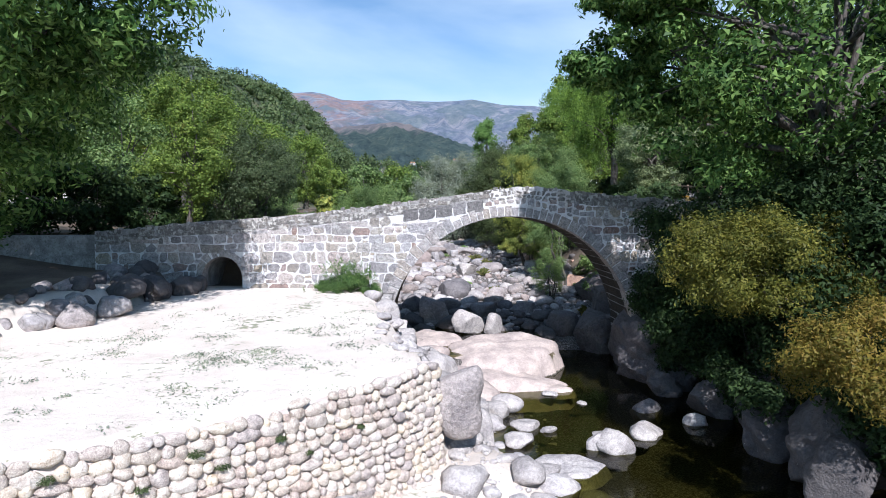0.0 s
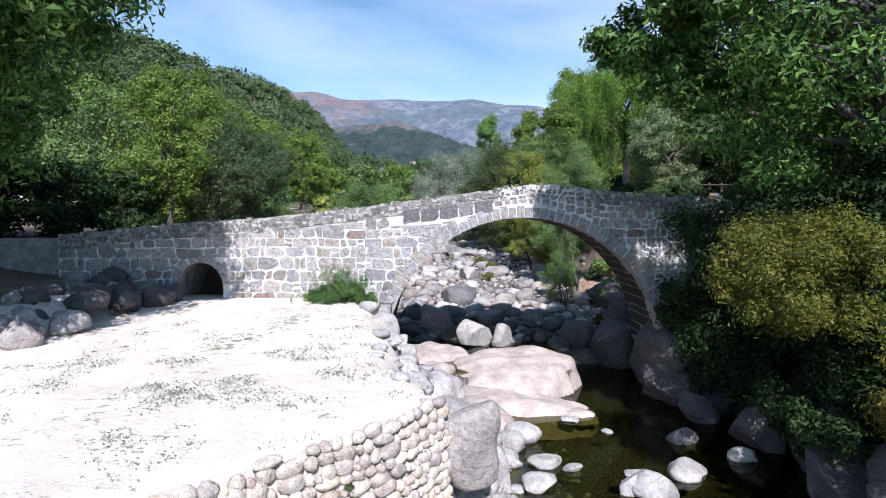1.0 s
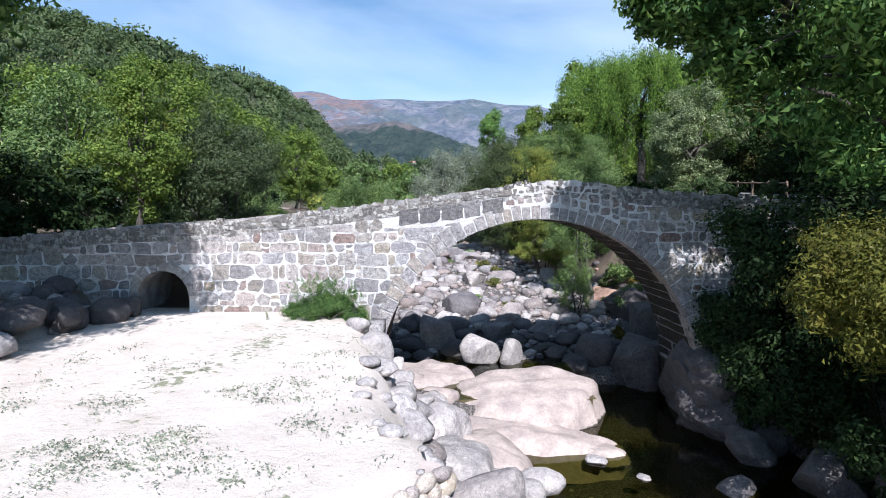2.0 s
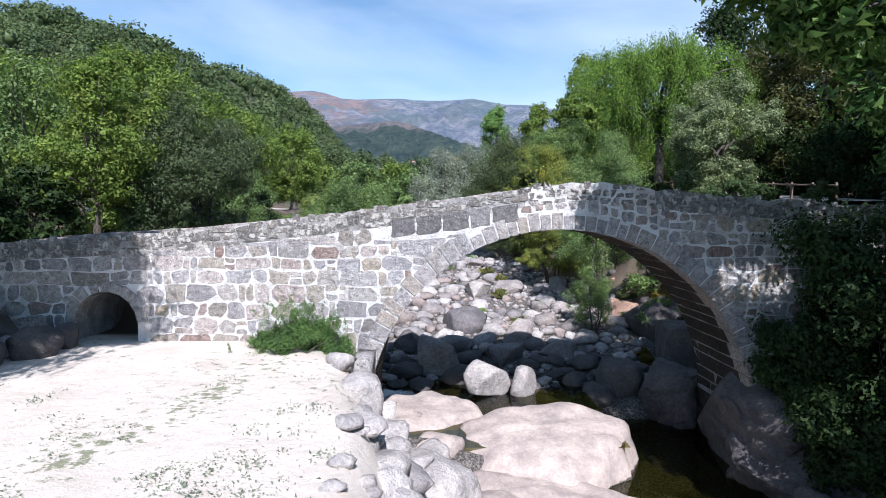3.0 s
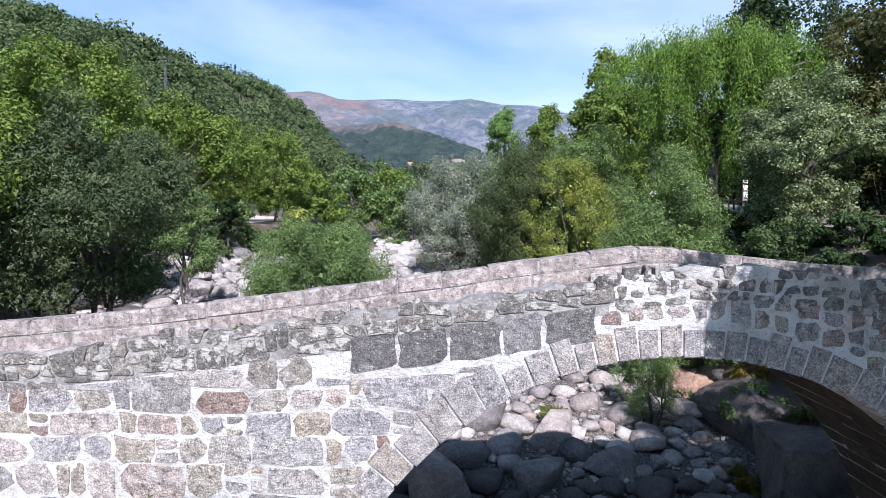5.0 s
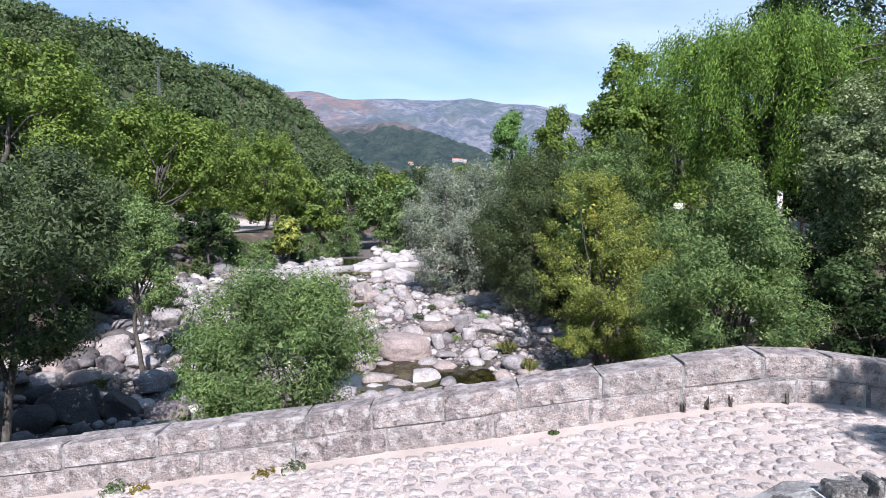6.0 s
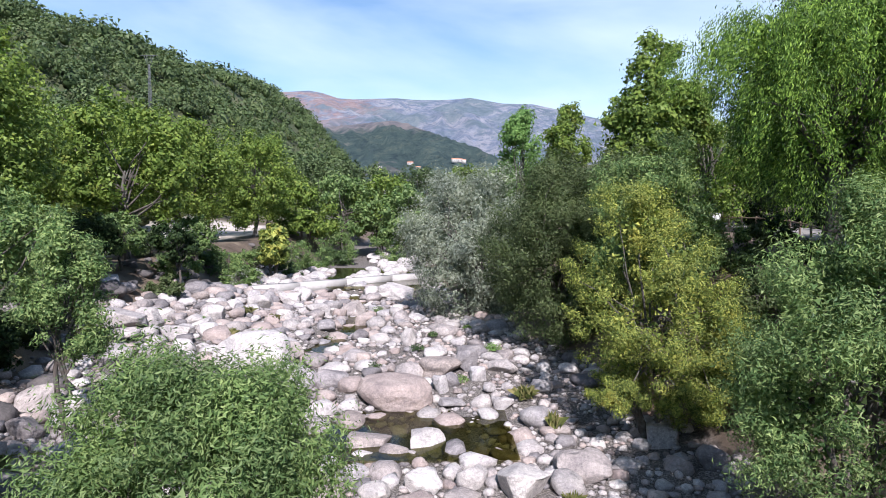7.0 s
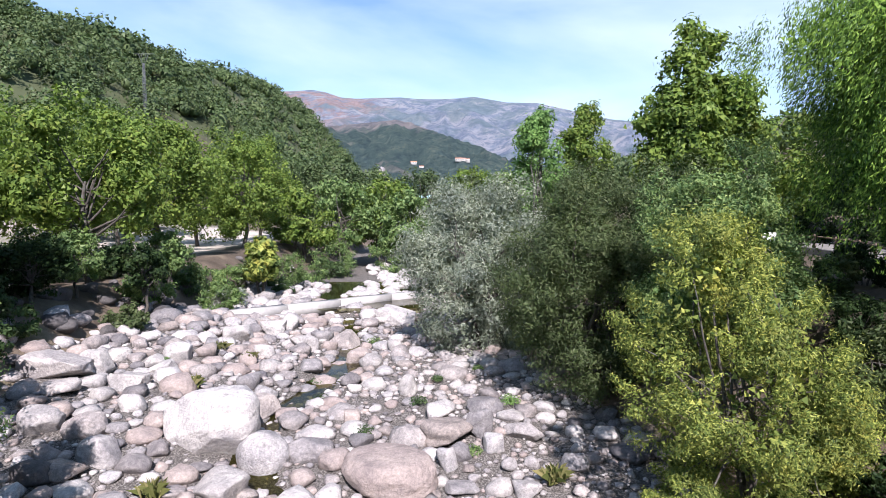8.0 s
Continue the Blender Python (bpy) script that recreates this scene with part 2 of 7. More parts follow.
c = m.mix(split.outputs["Blue"], c, wood)
m.colour(c)
m.bump(m.math("ADD", m.noise(30, 6.0, 0.7), m.math("MULTIPLY", m.noise(4, 4.0), 2.0)), 0.03, 0.8)
GROUND = m.mat


def leaf_material(name, tones, dry=None, gloss=0.45, through=0.3, patch=0.9):
    """Leaves: a tone a leaf, duller by patches, letting some light through."""
    m = Nodes(name, gloss)
    k = len(tones) - 1
    c = m.ramp(m.island(), *[(i / k * 0.96, t) for i, t in enumerate(tones)])
    c = m.mix(0.6, c, m.ramp(m.noise(patch, 3.0), (0.35, (0.3, 0.32, 0.34)), (0.65, (0.7, 0.68, 0.6))), "OVERLAY")
    if dry:
        c = m.mix(m.step(m.noise(patch * 1.3, 3.0), 0.6, 0.72, 0, 0.7), c, dry)
    m.colour(c)
    m.bsdf.inputs["Specular IOR Level"].default_value = 0.12
    glow = m.n.new("ShaderNodeBsdfTranslucent")
    m.l.new(m.mix(0.5, c, (0.5, 0.55, 0.1), "OVERLAY"), glow.inputs["Color"])
    both = m.n.new("ShaderNodeMixShader")
    both.inputs["Fac"].default_value = through
    m.l.new(m.bsdf.outputs[0], both.inputs[1])
    m.l.new(glow.outputs[0], both.inputs[2])
    m.l.new(both.outputs[0], m.n["Material Output"].inputs["Surface"])
    return m.mat


LEAF_ASH = leaf_material("ash_leaves", [(0.071, 0.127, 0.044), (0.134, 0.210, 0.071), (0.244, 0.323, 0.128)])
LEAF_ASHMID = leaf_material("bank_ash_leaves", [(0.061, 0.122, 0.044), (0.140, 0.220, 0.076), (0.293, 0.378, 0.146)])
# ash leaves with the shade of neighbouring trees put into their tone
LEAF_ASHDARK = leaf_material("shade_toned_ash_leaves", [(0.047, 0.074, 0.034), (0.081, 0.115, 0.054), (0.135, 0.169, 0.088)])
LEAF_OLIVE = leaf_material("willow_leaves_olive", [(0.048, 0.075, 0.027), (0.079, 0.109, 0.044), (0.123, 0.149, 0.071)])
LEAF_GREY = leaf_material("willow_leaves_silver", [(0.12, 0.15, 0.11), (0.23, 0.265, 0.2), (0.4, 0.43, 0.36)])
LEAF_YELLOW = leaf_material("turning_leaves", [(0.06, 0.1, 0.028), (0.18, 0.23, 0.055), (0.4, 0.42, 0.105)], (0.46, 0.4, 0.08))
LEAF_POOL = leaf_material("pool_willow_leaves", [(0.065, 0.076, 0.016), (0.115, 0.12, 0.024), (0.19, 0.18, 0.036)], (0.17, 0.13, 0.026))
LEAF_RUST = leaf_material("rusty_leaves", [(0.11, 0.105, 0.02), (0.17, 0.14, 0.028), (0.23, 0.16, 0.038)], (0.22, 0.12, 0.03))
LEAF_PLANE = leaf_material("plane_leaves", [(0.085, 0.14, 0.03), (0.14, 0.21, 0.045), (0.21, 0.28, 0.06)], (0.25, 0.24, 0.055))
LEAF_WEEP = leaf_material("weeping_willow_leaves", [(0.025, 0.055, 0.011), (0.09, 0.17, 0.028), (0.25, 0.38, 0.065)], through=0.2)
# alder green darkened nearly to black, standing in for deep shade
LEAF_SHADEDARK = leaf_material("alder_leaves", [(0.012, 0.026, 0.009), (0.023, 0.043, 0.014), (0.045, 0.075, 0.024)], gloss=0.6, through=0.12)
# palest alder tone stands in for glints off the leaves
LEAF_ALDER = leaf_material("alder_leaves_green", [(0.028, 0.068, 0.017), (0.07, 0.14, 0.034), (0.2, 0.31, 0.09)])
LEAF_POPGREY = leaf_material("grey_poplar_leaves", [(0.06, 0.09, 0.04), (0.16, 0.215, 0.1), (0.38, 0.435, 0.25)])
LEAF_POPLAR = leaf_material("poplar_leaves", [(0.1, 0.2, 0.055), (0.16, 0.28, 0.08), (0.22, 0.35, 0.11)])
LEAF_OAK = leaf_material("hill_oak_leaves", [(0.050, 0.082, 0.034), (0.082, 0.120, 0.049), (0.132, 0.174, 0.078)], (0.15, 0.15, 0.07), through=0.2, patch=0.13)
LEAF_IVY = leaf_material("bramble_leaves", [(0.04, 0.075, 0.03), (0.07, 0.115, 0.045), (0.12, 0.17, 0.07)])
LEAF_BRAMBLE = leaf_material("bramble_sprig_leaves", [(0.045, 0.1, 0.03), (0.09, 0.165, 0.05), (0.18, 0.27, 0.095)], patch=2.5)
LEAF_OAKBROWN = leaf_material("olive_oak_leaves", [(0.045, 0.055, 0.018), (0.085, 0.09, 0.032), (0.15, 0.15, 0.06)])
LEAF_ORANGE = leaf_material("orange_leaves", [(0.45, 0.26, 0.03), (0.62, 0.38, 0.04), (0.72, 0.48, 0.06)])
DRY_GRASS = leaf_material("dry_grass_blades", [(0.28, 0.23, 0.11), (0.4, 0.33, 0.17), (0.5, 0.42, 0.24)])
GRASS = leaf_material("grass_blades", [(0.1, 0.13, 0.04), (0.16, 0.17, 0.06), (0.28, 0.25, 0.12)])

m = Nodes("bark", 0.9)
m.colour(m.mix(m.step(m.noise(6, 5.0), 0.5, 0.65), m.ramp(m.noise(14, 5.0, 0.6, (1, 1, 0.25)), (0.3, (0.04, 0.034, 0.028)), (0.6, (0.11, 0.094, 0.08)), (0.75, (0.17, 0.15, 0.13))), (0.13, 0.13, 0.11)))
m.bump(m.noise(18, 5.0, 0.6, (1, 1, 0.2)), 0.03, 1.0)
BARK = m.mat

m = Nodes("weathered_wood", 0.85)
m.colour(m.ramp(m.noise(9, 5.0, 0.6, (1, 1, 0.3)), (0.3, (0.1, 0.07, 0.05)), (0.7, (0.24, 0.18, 0.13))))
m.bump(m.noise(40, 4.0, 0.6, (1, 1, 0.2)), 0.008, 0.8)
FENCE_WOOD = m.mat

m = Nodes("sign_white_paint", 0.5)
m.colour(m.ramp(m.noise(8, 4.0), (0.3, (0.68, 0.67, 0.63)), (0.7, (0.82, 0.81, 0.79))))
SIGN_WHITE = m.mat
m = Nodes("galvanised_steel", 0.45)
m.colour(m.ramp(m.noise(12, 4.0), (0.3, (0.42, 0.44, 0.46)), (0.7, (0.55, 0.57, 0.59))))
m.bsdf.inputs["Metallic"].default_value = 0.7
STEEL = m.mat
m = Nodes("dull_steel", 0.6)
m.colour(m.ramp(m.noise(12, 4.0), (0.3, (0.08, 0.085, 0.09)), (0.7, (0.13, 0.135, 0.14))))
DULL_STEEL = m.mat
m = Nodes("roof_tile", 0.85)
m.colour(m.ramp(m.noise(3, 4.0), (0.3, (0.42, 0.18, 0.11)), (0.7, (0.55, 0.27, 0.17))))
ROOF_TILE = m.mat

m = Nodes("concrete_path", 0.9)
m.colour(m.ramp(m.noise(1.4, 6.0, 0.65), (0.3, (0.34, 0.32, 0.3)), (0.7, (0.47, 0.45, 0.42))))
m.bump(m.noise(50, 4.0), 0.006, 0.7)
CONCRETE = m.mat

# path grey made darker than concrete, the shade on it put into colour
m = Nodes("shade_toned_path", 0.95)
c = m.ramp(m.noise(1.4, 6.0, 0.6), (0.3, (0.19, 0.18, 0.165)), (0.55, (0.26, 0.245, 0.225)), (0.75, (0.33, 0.31, 0.285)))
c = m.mix(m.step(m.noise(30, 4.0), 0.55, 0.65, 0, 0.4), c, (0.14, 0.13, 0.12))
m.colour(c)
m.bump(m.noise(40, 4.0, 0.6), 0.01, 0.8)
PATH_GREY = m.mat

m = Nodes("pool_water", 0.04)
look_in = m.n.new("ShaderNodeBsdfTransparent")
look_in.inputs["Color"].default_value = (0.4, 0.4, 0.2, 1)
gleam = m.n.new("ShaderNodeBsdfGlossy")
gleam.inputs["Roughness"].default_value = 0.04
ripple = m.n.new("ShaderNodeBump")
ripple.inputs["Distance"].default_value, ripple.inputs["Strength"].default_value = 0.004, 0.35
m.l.new(m.noise(5, 3.0, 0.5, (1, 2.2, 1)), ripple.inputs["Height"])
m.l.new(ripple.outputs["Normal"], gleam.inputs["Normal"])
edge = m.n.new("ShaderNodeFresnel")
edge.inputs["IOR"].default_value = 1.33
both = m.n.new("ShaderNodeMixShader")
m.l.new(edge.outputs[0], both.inputs[0])
m.l.new(look_in.outputs[0], both.inputs[1])
m.l.new(gleam.outputs[0], both.inputs[2])
m.l.new(both.outputs[0], m.n["Material Output"].inputs["Surface"])
WATER = m.mat

def far_slope(name, woody):
    """Mountain side with distance haze mixed into its colours: pale rock with gullies, scrub, reddish scree towards one
    end; woods low down.
    """
    m = Nodes(name, 1.0)
    xyz = m.n.new("ShaderNodeSeparateXYZ")
    m.l.new(m.place.outputs["Position"], xyz.inputs[0])
    if woody:
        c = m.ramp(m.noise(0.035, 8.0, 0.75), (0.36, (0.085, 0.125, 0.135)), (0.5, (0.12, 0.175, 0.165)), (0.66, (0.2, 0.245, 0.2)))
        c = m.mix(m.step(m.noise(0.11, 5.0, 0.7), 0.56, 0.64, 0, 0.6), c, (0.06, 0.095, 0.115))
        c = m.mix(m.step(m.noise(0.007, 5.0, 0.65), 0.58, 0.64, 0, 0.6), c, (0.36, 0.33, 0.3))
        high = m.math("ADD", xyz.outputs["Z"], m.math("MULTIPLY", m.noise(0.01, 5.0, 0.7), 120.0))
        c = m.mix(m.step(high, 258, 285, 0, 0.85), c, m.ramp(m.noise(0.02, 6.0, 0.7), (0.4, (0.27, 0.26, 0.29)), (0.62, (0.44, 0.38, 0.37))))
    else:
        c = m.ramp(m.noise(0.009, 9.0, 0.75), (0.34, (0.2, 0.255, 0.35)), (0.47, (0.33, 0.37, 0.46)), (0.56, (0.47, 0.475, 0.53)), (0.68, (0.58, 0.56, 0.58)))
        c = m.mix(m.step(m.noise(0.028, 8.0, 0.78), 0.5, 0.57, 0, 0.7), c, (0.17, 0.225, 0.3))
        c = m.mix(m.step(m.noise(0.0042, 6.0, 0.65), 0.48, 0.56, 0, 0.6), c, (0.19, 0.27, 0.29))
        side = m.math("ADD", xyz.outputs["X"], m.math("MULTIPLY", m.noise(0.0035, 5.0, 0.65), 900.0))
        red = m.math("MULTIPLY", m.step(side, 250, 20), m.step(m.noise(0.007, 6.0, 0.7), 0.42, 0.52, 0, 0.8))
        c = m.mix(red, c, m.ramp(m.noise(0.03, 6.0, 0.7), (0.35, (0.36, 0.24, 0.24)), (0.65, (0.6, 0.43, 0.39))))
    m.colour(c)
    m.bump(m.noise(0.02, 9.0, 0.78), 60.0, 1.0)
    m.bsdf.inputs["Specular IOR Level"].default_value = 0.0
    return m.mat


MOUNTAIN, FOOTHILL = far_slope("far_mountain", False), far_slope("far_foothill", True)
# ---- building helpers ----
def mesh_of(name, verts, faces, mat, smooth=False):
    """A mesh from arrays; faces is an array of equal-sized polygons or a list of polygons."""
    me = bpy.data.meshes.new(name)
    verts = np.asarray(verts, dtype=np.float32)
    if isinstance(faces, np.ndarray):
        n, k = faces.shape
        me.vertices.add(len(verts))
        me.vertices.foreach_set("co", verts.ravel())
        me.loops.add(n * k)
        me.loops.foreach_set("vertex_index", faces.astype(np.int32).ravel())
        me.polygons.add(n)
        me.polygons.foreach_set("loop_start", np.arange(0, n * k, k, dtype=np.int32))
        me.update(calc_edges=True)
        me.validate()
    else:
        me.from_pydata(verts.tolist(), [], faces)
        me.update()
    if smooth:
        me.polygons.foreach_set("use_smooth", np.ones(len(me.polygons), dtype=bool))
    me.materials.append(mat)
    return me


def thing(name, me, label, category, group="", kind="", at=None):
    ob = new(name, me)
    if at is not None:
        ob.matrix_basis = at
    return tagged(ob, label, category, group, kind)


def part(name, me, parent, label="", at=None):
    ob = new(name, me)
    ob.parent = parent
    if at is not None:
        ob.matrix_basis = at
    if label:
        ob["label"] = label
    return ob


def joined(blocks):
    """Joins (verts, faces) blocks into one pair of arrays."""
    vs, fs, at = [], [], 0
    for v, f in blocks:
        vs.append(v)
        fs.append(f + at)
        at += len(v)
    return np.concatenate(vs), np.concatenate(fs)


def tube(points, radii, sides=8):
    """A tapered tube along points, as arrays of quads."""
    p = np.asarray(points, dtype=float)
    d = np.gradient(p, axis=0)
    d /= np.linalg.norm(d, axis=1)[:, None] + 1e-9
    up = np.where(np.abs(d[:, 2:3]) > 0.9, np.array([[1.0, 0, 0]]), np.array([[0, 0, 1.0]]))
    a = np.cross(d, up)
    a /= np.linalg.norm(a, axis=1)[:, None] + 1e-9
    b = np.cross(d, a)
    turn = np.linspace(0, 2 * np.pi, sides, endpoint=False)
    ring = np.cos(turn)[None, :, None] * a[:, None, :] + np.sin(turn)[None, :, None] * b[:, None, :]
    v = (p[:, None, :] + ring * np.asarray(radii)[:, None, None]).reshape(-1, 3)
    i, j = np.meshgrid(np.arange(len(p) - 1), np.arange(sides), indexing="ij")
    k = (j + 1) % sides
    f = np.stack([i * sides + j, i * sides + k, (i + 1) * sides + k, (i + 1) * sides + j], -1).reshape(-1, 4)
    return v, f


def bar(a, b, w, h):
    """A straight squared bar from a to b with closed ends, as arrays of quads."""
    a, b = np.array(a, float), np.array(b, float)
    d = (b - a) / np.linalg.norm(b - a)
    side = np.cross(d, (0, 0, 1.0)) if abs(d[2]) < 0.9 else np.array((1.0, 0, 0))
    side /= np.linalg.norm(side)
    up = np.cross(side, d)
    v = [e + side * sx * w / 2 + up * sz * h / 2 for e in (a, b) for sx, sz in ((-1, -1), (1, -1), (1, 1), (-1, 1))]
    f = np.array([[0, 1, 5, 4], [1, 2, 6, 5], [2, 3, 7, 6], [3, 0, 4, 7], [3, 2, 1, 0], [4, 5, 6, 7]])
    return np.array(v), f


def smooth01(t):
    t = np.clip(t, 0, 1)
    return t * t * (3 - 2 * t)


def lumps(x, y, scale, seed):
    """Cheap smooth roughness from a few crossed waves, about -1 to 1."""
    r = np.random.RandomState(seed)
    out = 0
    for k in range(5):
        a, ph = r.uniform(0, 6.28), r.uniform(0, 6.28)
        s = 6.28 / (scale * r.uniform(0.6, 1.7))
        out = out + np.sin((np.cos(a) * x + np.sin(a) * y) * s + ph + 1.3 * np.sin((np.sin(a) * x - np.cos(a) * y) * s * 0.7))
    return out / 3.2


# ---- the lie of the land ----
POOL, UPPER_POOL, BED_POOL, POND = -0.9, -0.12, 1.72, 3.55      # water levels going upstream
WALL_LINE = [(-16.0, 4.4), (-10.0, 6.3), (-6.1, 8.35), (-4.7, 9.2), (-2.3, 10.95), (-0.95, 12.3), (-0.2, 13.55)]
EDGE_Y = [-40, 6.3, 8.35, 9.2, 10.95, 12.3, 13.55, 14.4, 15.7, 18.2, 20.3, 22.0, 23.5, 27.0, 30.0, 34.0, 42.0, 50.0, 60.0, 72.0, 90.0, 130.0, 400.0]
EDGE_X = [-16, -10.0, -6.1, -4.7, -2.3, -0.95, -0.2, -0.55, -1.1, -1.4, -1.9, -2.2, -2.2, -2.2, -7.0, -11.5, -14.0, -15.5, -16.5, -16.0, -15.0, -13.0, -13.0]
FAR_Y = [-40, 10.0, 16.0, 20.0, 23.0, 27.0, 32.0, 38.0, 44.0, 50.0, 58.0, 70.0, 90.0, 400.0]
FAR_X = [9.5, 9.0, 8.6, 8.2, 7.6, 7.6, 8.0, 7.5, 6.5, 5.0, 2.0, -1.0, -4.0, -4.0]
BED_Y = [-40, 12.0, 22.6, 23.4, 24.0, 27.8, 30.5, 34.0, 40.0, 44.0, 47.0, 50.0, 57.0, 66.0, 72.0, 90.0, 130.0, 400.0, 1500.0]
BED_Z = [-1.8, -1.65, -1.6, -0.35, -0.6, -0.5, 0.0, 0.75, 1.45, 1.6, 1.75, 2.3, 2.7, 2.95, 3.2, 3.3, 4.6, 14.0, 90.0]


def land(x, y):
    """Height of the ground."""
    x, y = np.asarray(x, float), np.asarray(y, float)
    bed = np.interp(y, BED_Y, BED_Z) + 0.16 * lumps(x, y, 5.0, 3) + 0.06 * lumps(x, y, 1.6, 4)
    left, right = np.interp(y, EDGE_Y, EDGE_X), np.interp(y, FAR_Y, FAR_X)
    # hollow of the small pool beside the pink boulder
    bed = bed - 0.45 * np.exp(-((x + 1.8) / 2.9) ** 2 - ((y - 44.3) / 1.35) ** 2)
    bed = bed - 0.34 * np.exp(-((x - np.interp(y, [46.3, 48.0, 50.0, 52.5, 56.0, 59.0, 62.5, 66.0, 70.5], [-4.6, -6.4, -7.2, -6.5, -6.0, -5.2, -5.6, -6.2, -6.8])) / 0.75) ** 2) * smooth01((y - 45.5) / 1.5) * smooth01((71 - y) / 1.5)
    # gravel shelf between the cobbled wall and the pool
    shelf = np.where(y < 23, smooth01((left + 4.6 - x) / 3.4) * 1.3, 0)
    bed = bed + shelf
    # deep channel on the far side of the slabs under the arch
    bed = bed - 0.95 * smooth01((x - 4.0) / 0.8) * smooth01((y - 22.4) / 0.6) * smooth01((28.2 - y) / 1.0)
    # left bank of the bed upstream climbs gently
    bed = bed + np.where(y > 29, np.clip(-(x + 6.5), 0, 12) * 0.13 * smooth01((y - 29) / 10) * (1 - 0.92 * smooth01((y - 64) / 7)), 0)
    terrace = 1.75 + 0.055 * np.clip(y - 10, -4, 13.5) + 0.02 * lumps(x, y, 6, 7)
    # the beach rises to an earth bank at its far side, under the trees
    terrace = terrace + 0.75 * smooth01((np.interp(y, [0, 14, 16, 18, 21, 23.5], [-14.0, -12.4, -11.4, -10.6, -10.3, -10.3]) - x) / 0.8) + 0.9 * smooth01((-13 - x) / 8)
    meadow = 4.6 + 0.02 * np.clip(y - 27, 0, 300) + 0.8 * smooth01((y - 45) / 15) + 0.12 * lumps(x, y, 9, 9)
    leftland = terrace + (meadow - terrace) * smooth01((y - 25.3) / 1.8)
    steep = np.interp(y, [13.9, 15.5, 22.0, 23.2, 23.3, 28, 28.1], [0.12, 1.9, 1.7, 0.6, 0.5, 0.5, 4.2])
    zl = smooth01((left + np.interp(y, [13.7, 15.5, 22.0, 23.0], [0.16, 1.5, 1.3, 0.0]) - x) / steep)
    bank = np.interp(y, [20, 26, 31, 60, 260], [6.0, 6.0, 5.85, 7.65, 10.0]) - 1.3 * smooth01((26 - y) / 8)
    width = np.interp(y, [0, 22, 27, 34, 44, 60], [5.5, 5.0, 5.5, 5.0, 6.0, 10.0])
    zr = smooth01((x - right) / width)
    z = bed * (1 - zl) * (1 - zr) + leftland * zl + bank * zr + 0.25 * lumps(x, y, 2.3, 5) * zr * (1 - zr) * 4 * 0.6
    # wooded hill on the left, far slopes on the right
    crest = np.interp(y, [40, 110, 190, 270, 360, 460, 520, 620], [0, 26, 52, 61, 71, 82, 70, 52])
    z = z + crest * smooth01((-x - 30) / 88) + 3.0 * lumps(x, y, 60, 11) * smooth01((-x - 40) / 40)
    z = z + np.interp(y, [30, 80, 300, 900], [4, 14, 24, 60]) * smooth01((x - 24) / 60)
    return z


def spaced(near0, near1, step, far0, far1, grow=1.14):
    out = list(np.arange(near0, near1 + 1e-6, step))
    s, v = step, near1
    while v < far1:
        s *= grow
        v += s
        out.append(v)
    s, v = step, near0
    while v > far0:
        s *= grow
        v -= s
        out.insert(0, v)
    return np.array(out)


gx, gy = spaced(-17, 13, 0.36, -4200, 4200, 1.12), spaced(4, 66, 0.38, -2500, 4300, 1.09)
GX, GY = np.meshgrid(gx, gy)
GZ = land(GX, GY)
nx, ny = len(gx), len(gy)
ii, jj = np.meshgrid(np.arange(ny - 1), np.arange(nx - 1), indexing="ij")
quads = np.stack([ii * nx + jj, ii * nx + jj + 1, (ii + 1) * nx + jj + 1, (ii + 1) * nx + jj], -1).reshape(-1, 4)
ground_mesh = mesh_of("ground", np.stack([GX, GY, GZ], -1).reshape(-1, 3), quads, GROUND, True)
left_edge, right_edge = np.interp(GY, EDGE_Y, EDGE_X), np.interp(GY, FAR_Y, FAR_X)
cover = np.zeros((ny, nx, 4), np.float32)
cover[..., 3] = 1
beach = ((GY < 24.2) & (GX < left_edge + np.interp(GY, [14, 15.5, 22, 23], [0.3, 1.5, 1.3, 0.3]))) * (1 - smooth01((np.interp(GY, [0, 14, 18, 21, 23.5], [-12.8, -11.8, -11.2, -10.4, -9.2]) - GX) / 1.6))
dirt = 0.75 * smooth01((left_edge - 6.5 - GX) / 3) * (GY > 58) * (GY < 130) * (GX > -60)
shingle = 0.9 * smooth01((left_edge + 4.0 - GX) / 1.5) * (GX > left_edge - 0.2) * (GY > 4) * (GY < 22.5)
cover[..., 0] = np.maximum(np.maximum(beach, dirt), shingle)
cover[..., 1] = (GX > left_edge - 0.5) & (GX < right_edge + 1.0)
cover[..., 2] = np.maximum(smooth01((-GX - 34) / 14) * (GY > 20), smooth01((GY - 140) / 40)) * (1 - 0.85 * smooth01((11 - np.abs(-GX - 62 - 0.15 * (GY - 150))) / 5) * (GY < 215) * (GX < -30))
layer = ground_mesh.color_attributes.new("cover", "FLOAT_COLOR", "POINT")
layer.data.foreach_set("color", cover.reshape(-1))
thing("ground", ground_mesh, "pale sandy beach, boulder bed and earth banks of a stream valley", "ground", kind="structure")


def height(x, y):
    return float(land(x, y))


def water_sheet(name, x0, x1, y0, y1, z, label):
    v = [(x0, y0, z), (x1, y0, z), (x1, y1, z), (x0, y1, z)]
    thing(name, mesh_of(name, v, [(0, 1, 2, 3)], WATER), label, "water", kind="structure")


water_sheet("water", -16.0, 13.5, -20.0, 23.3, POOL, "dark still pool below the old bridge")
water_sheet("water", 4.45, 9.5, 23.3, 28.6, POOL, "black water in the shade under the arch")
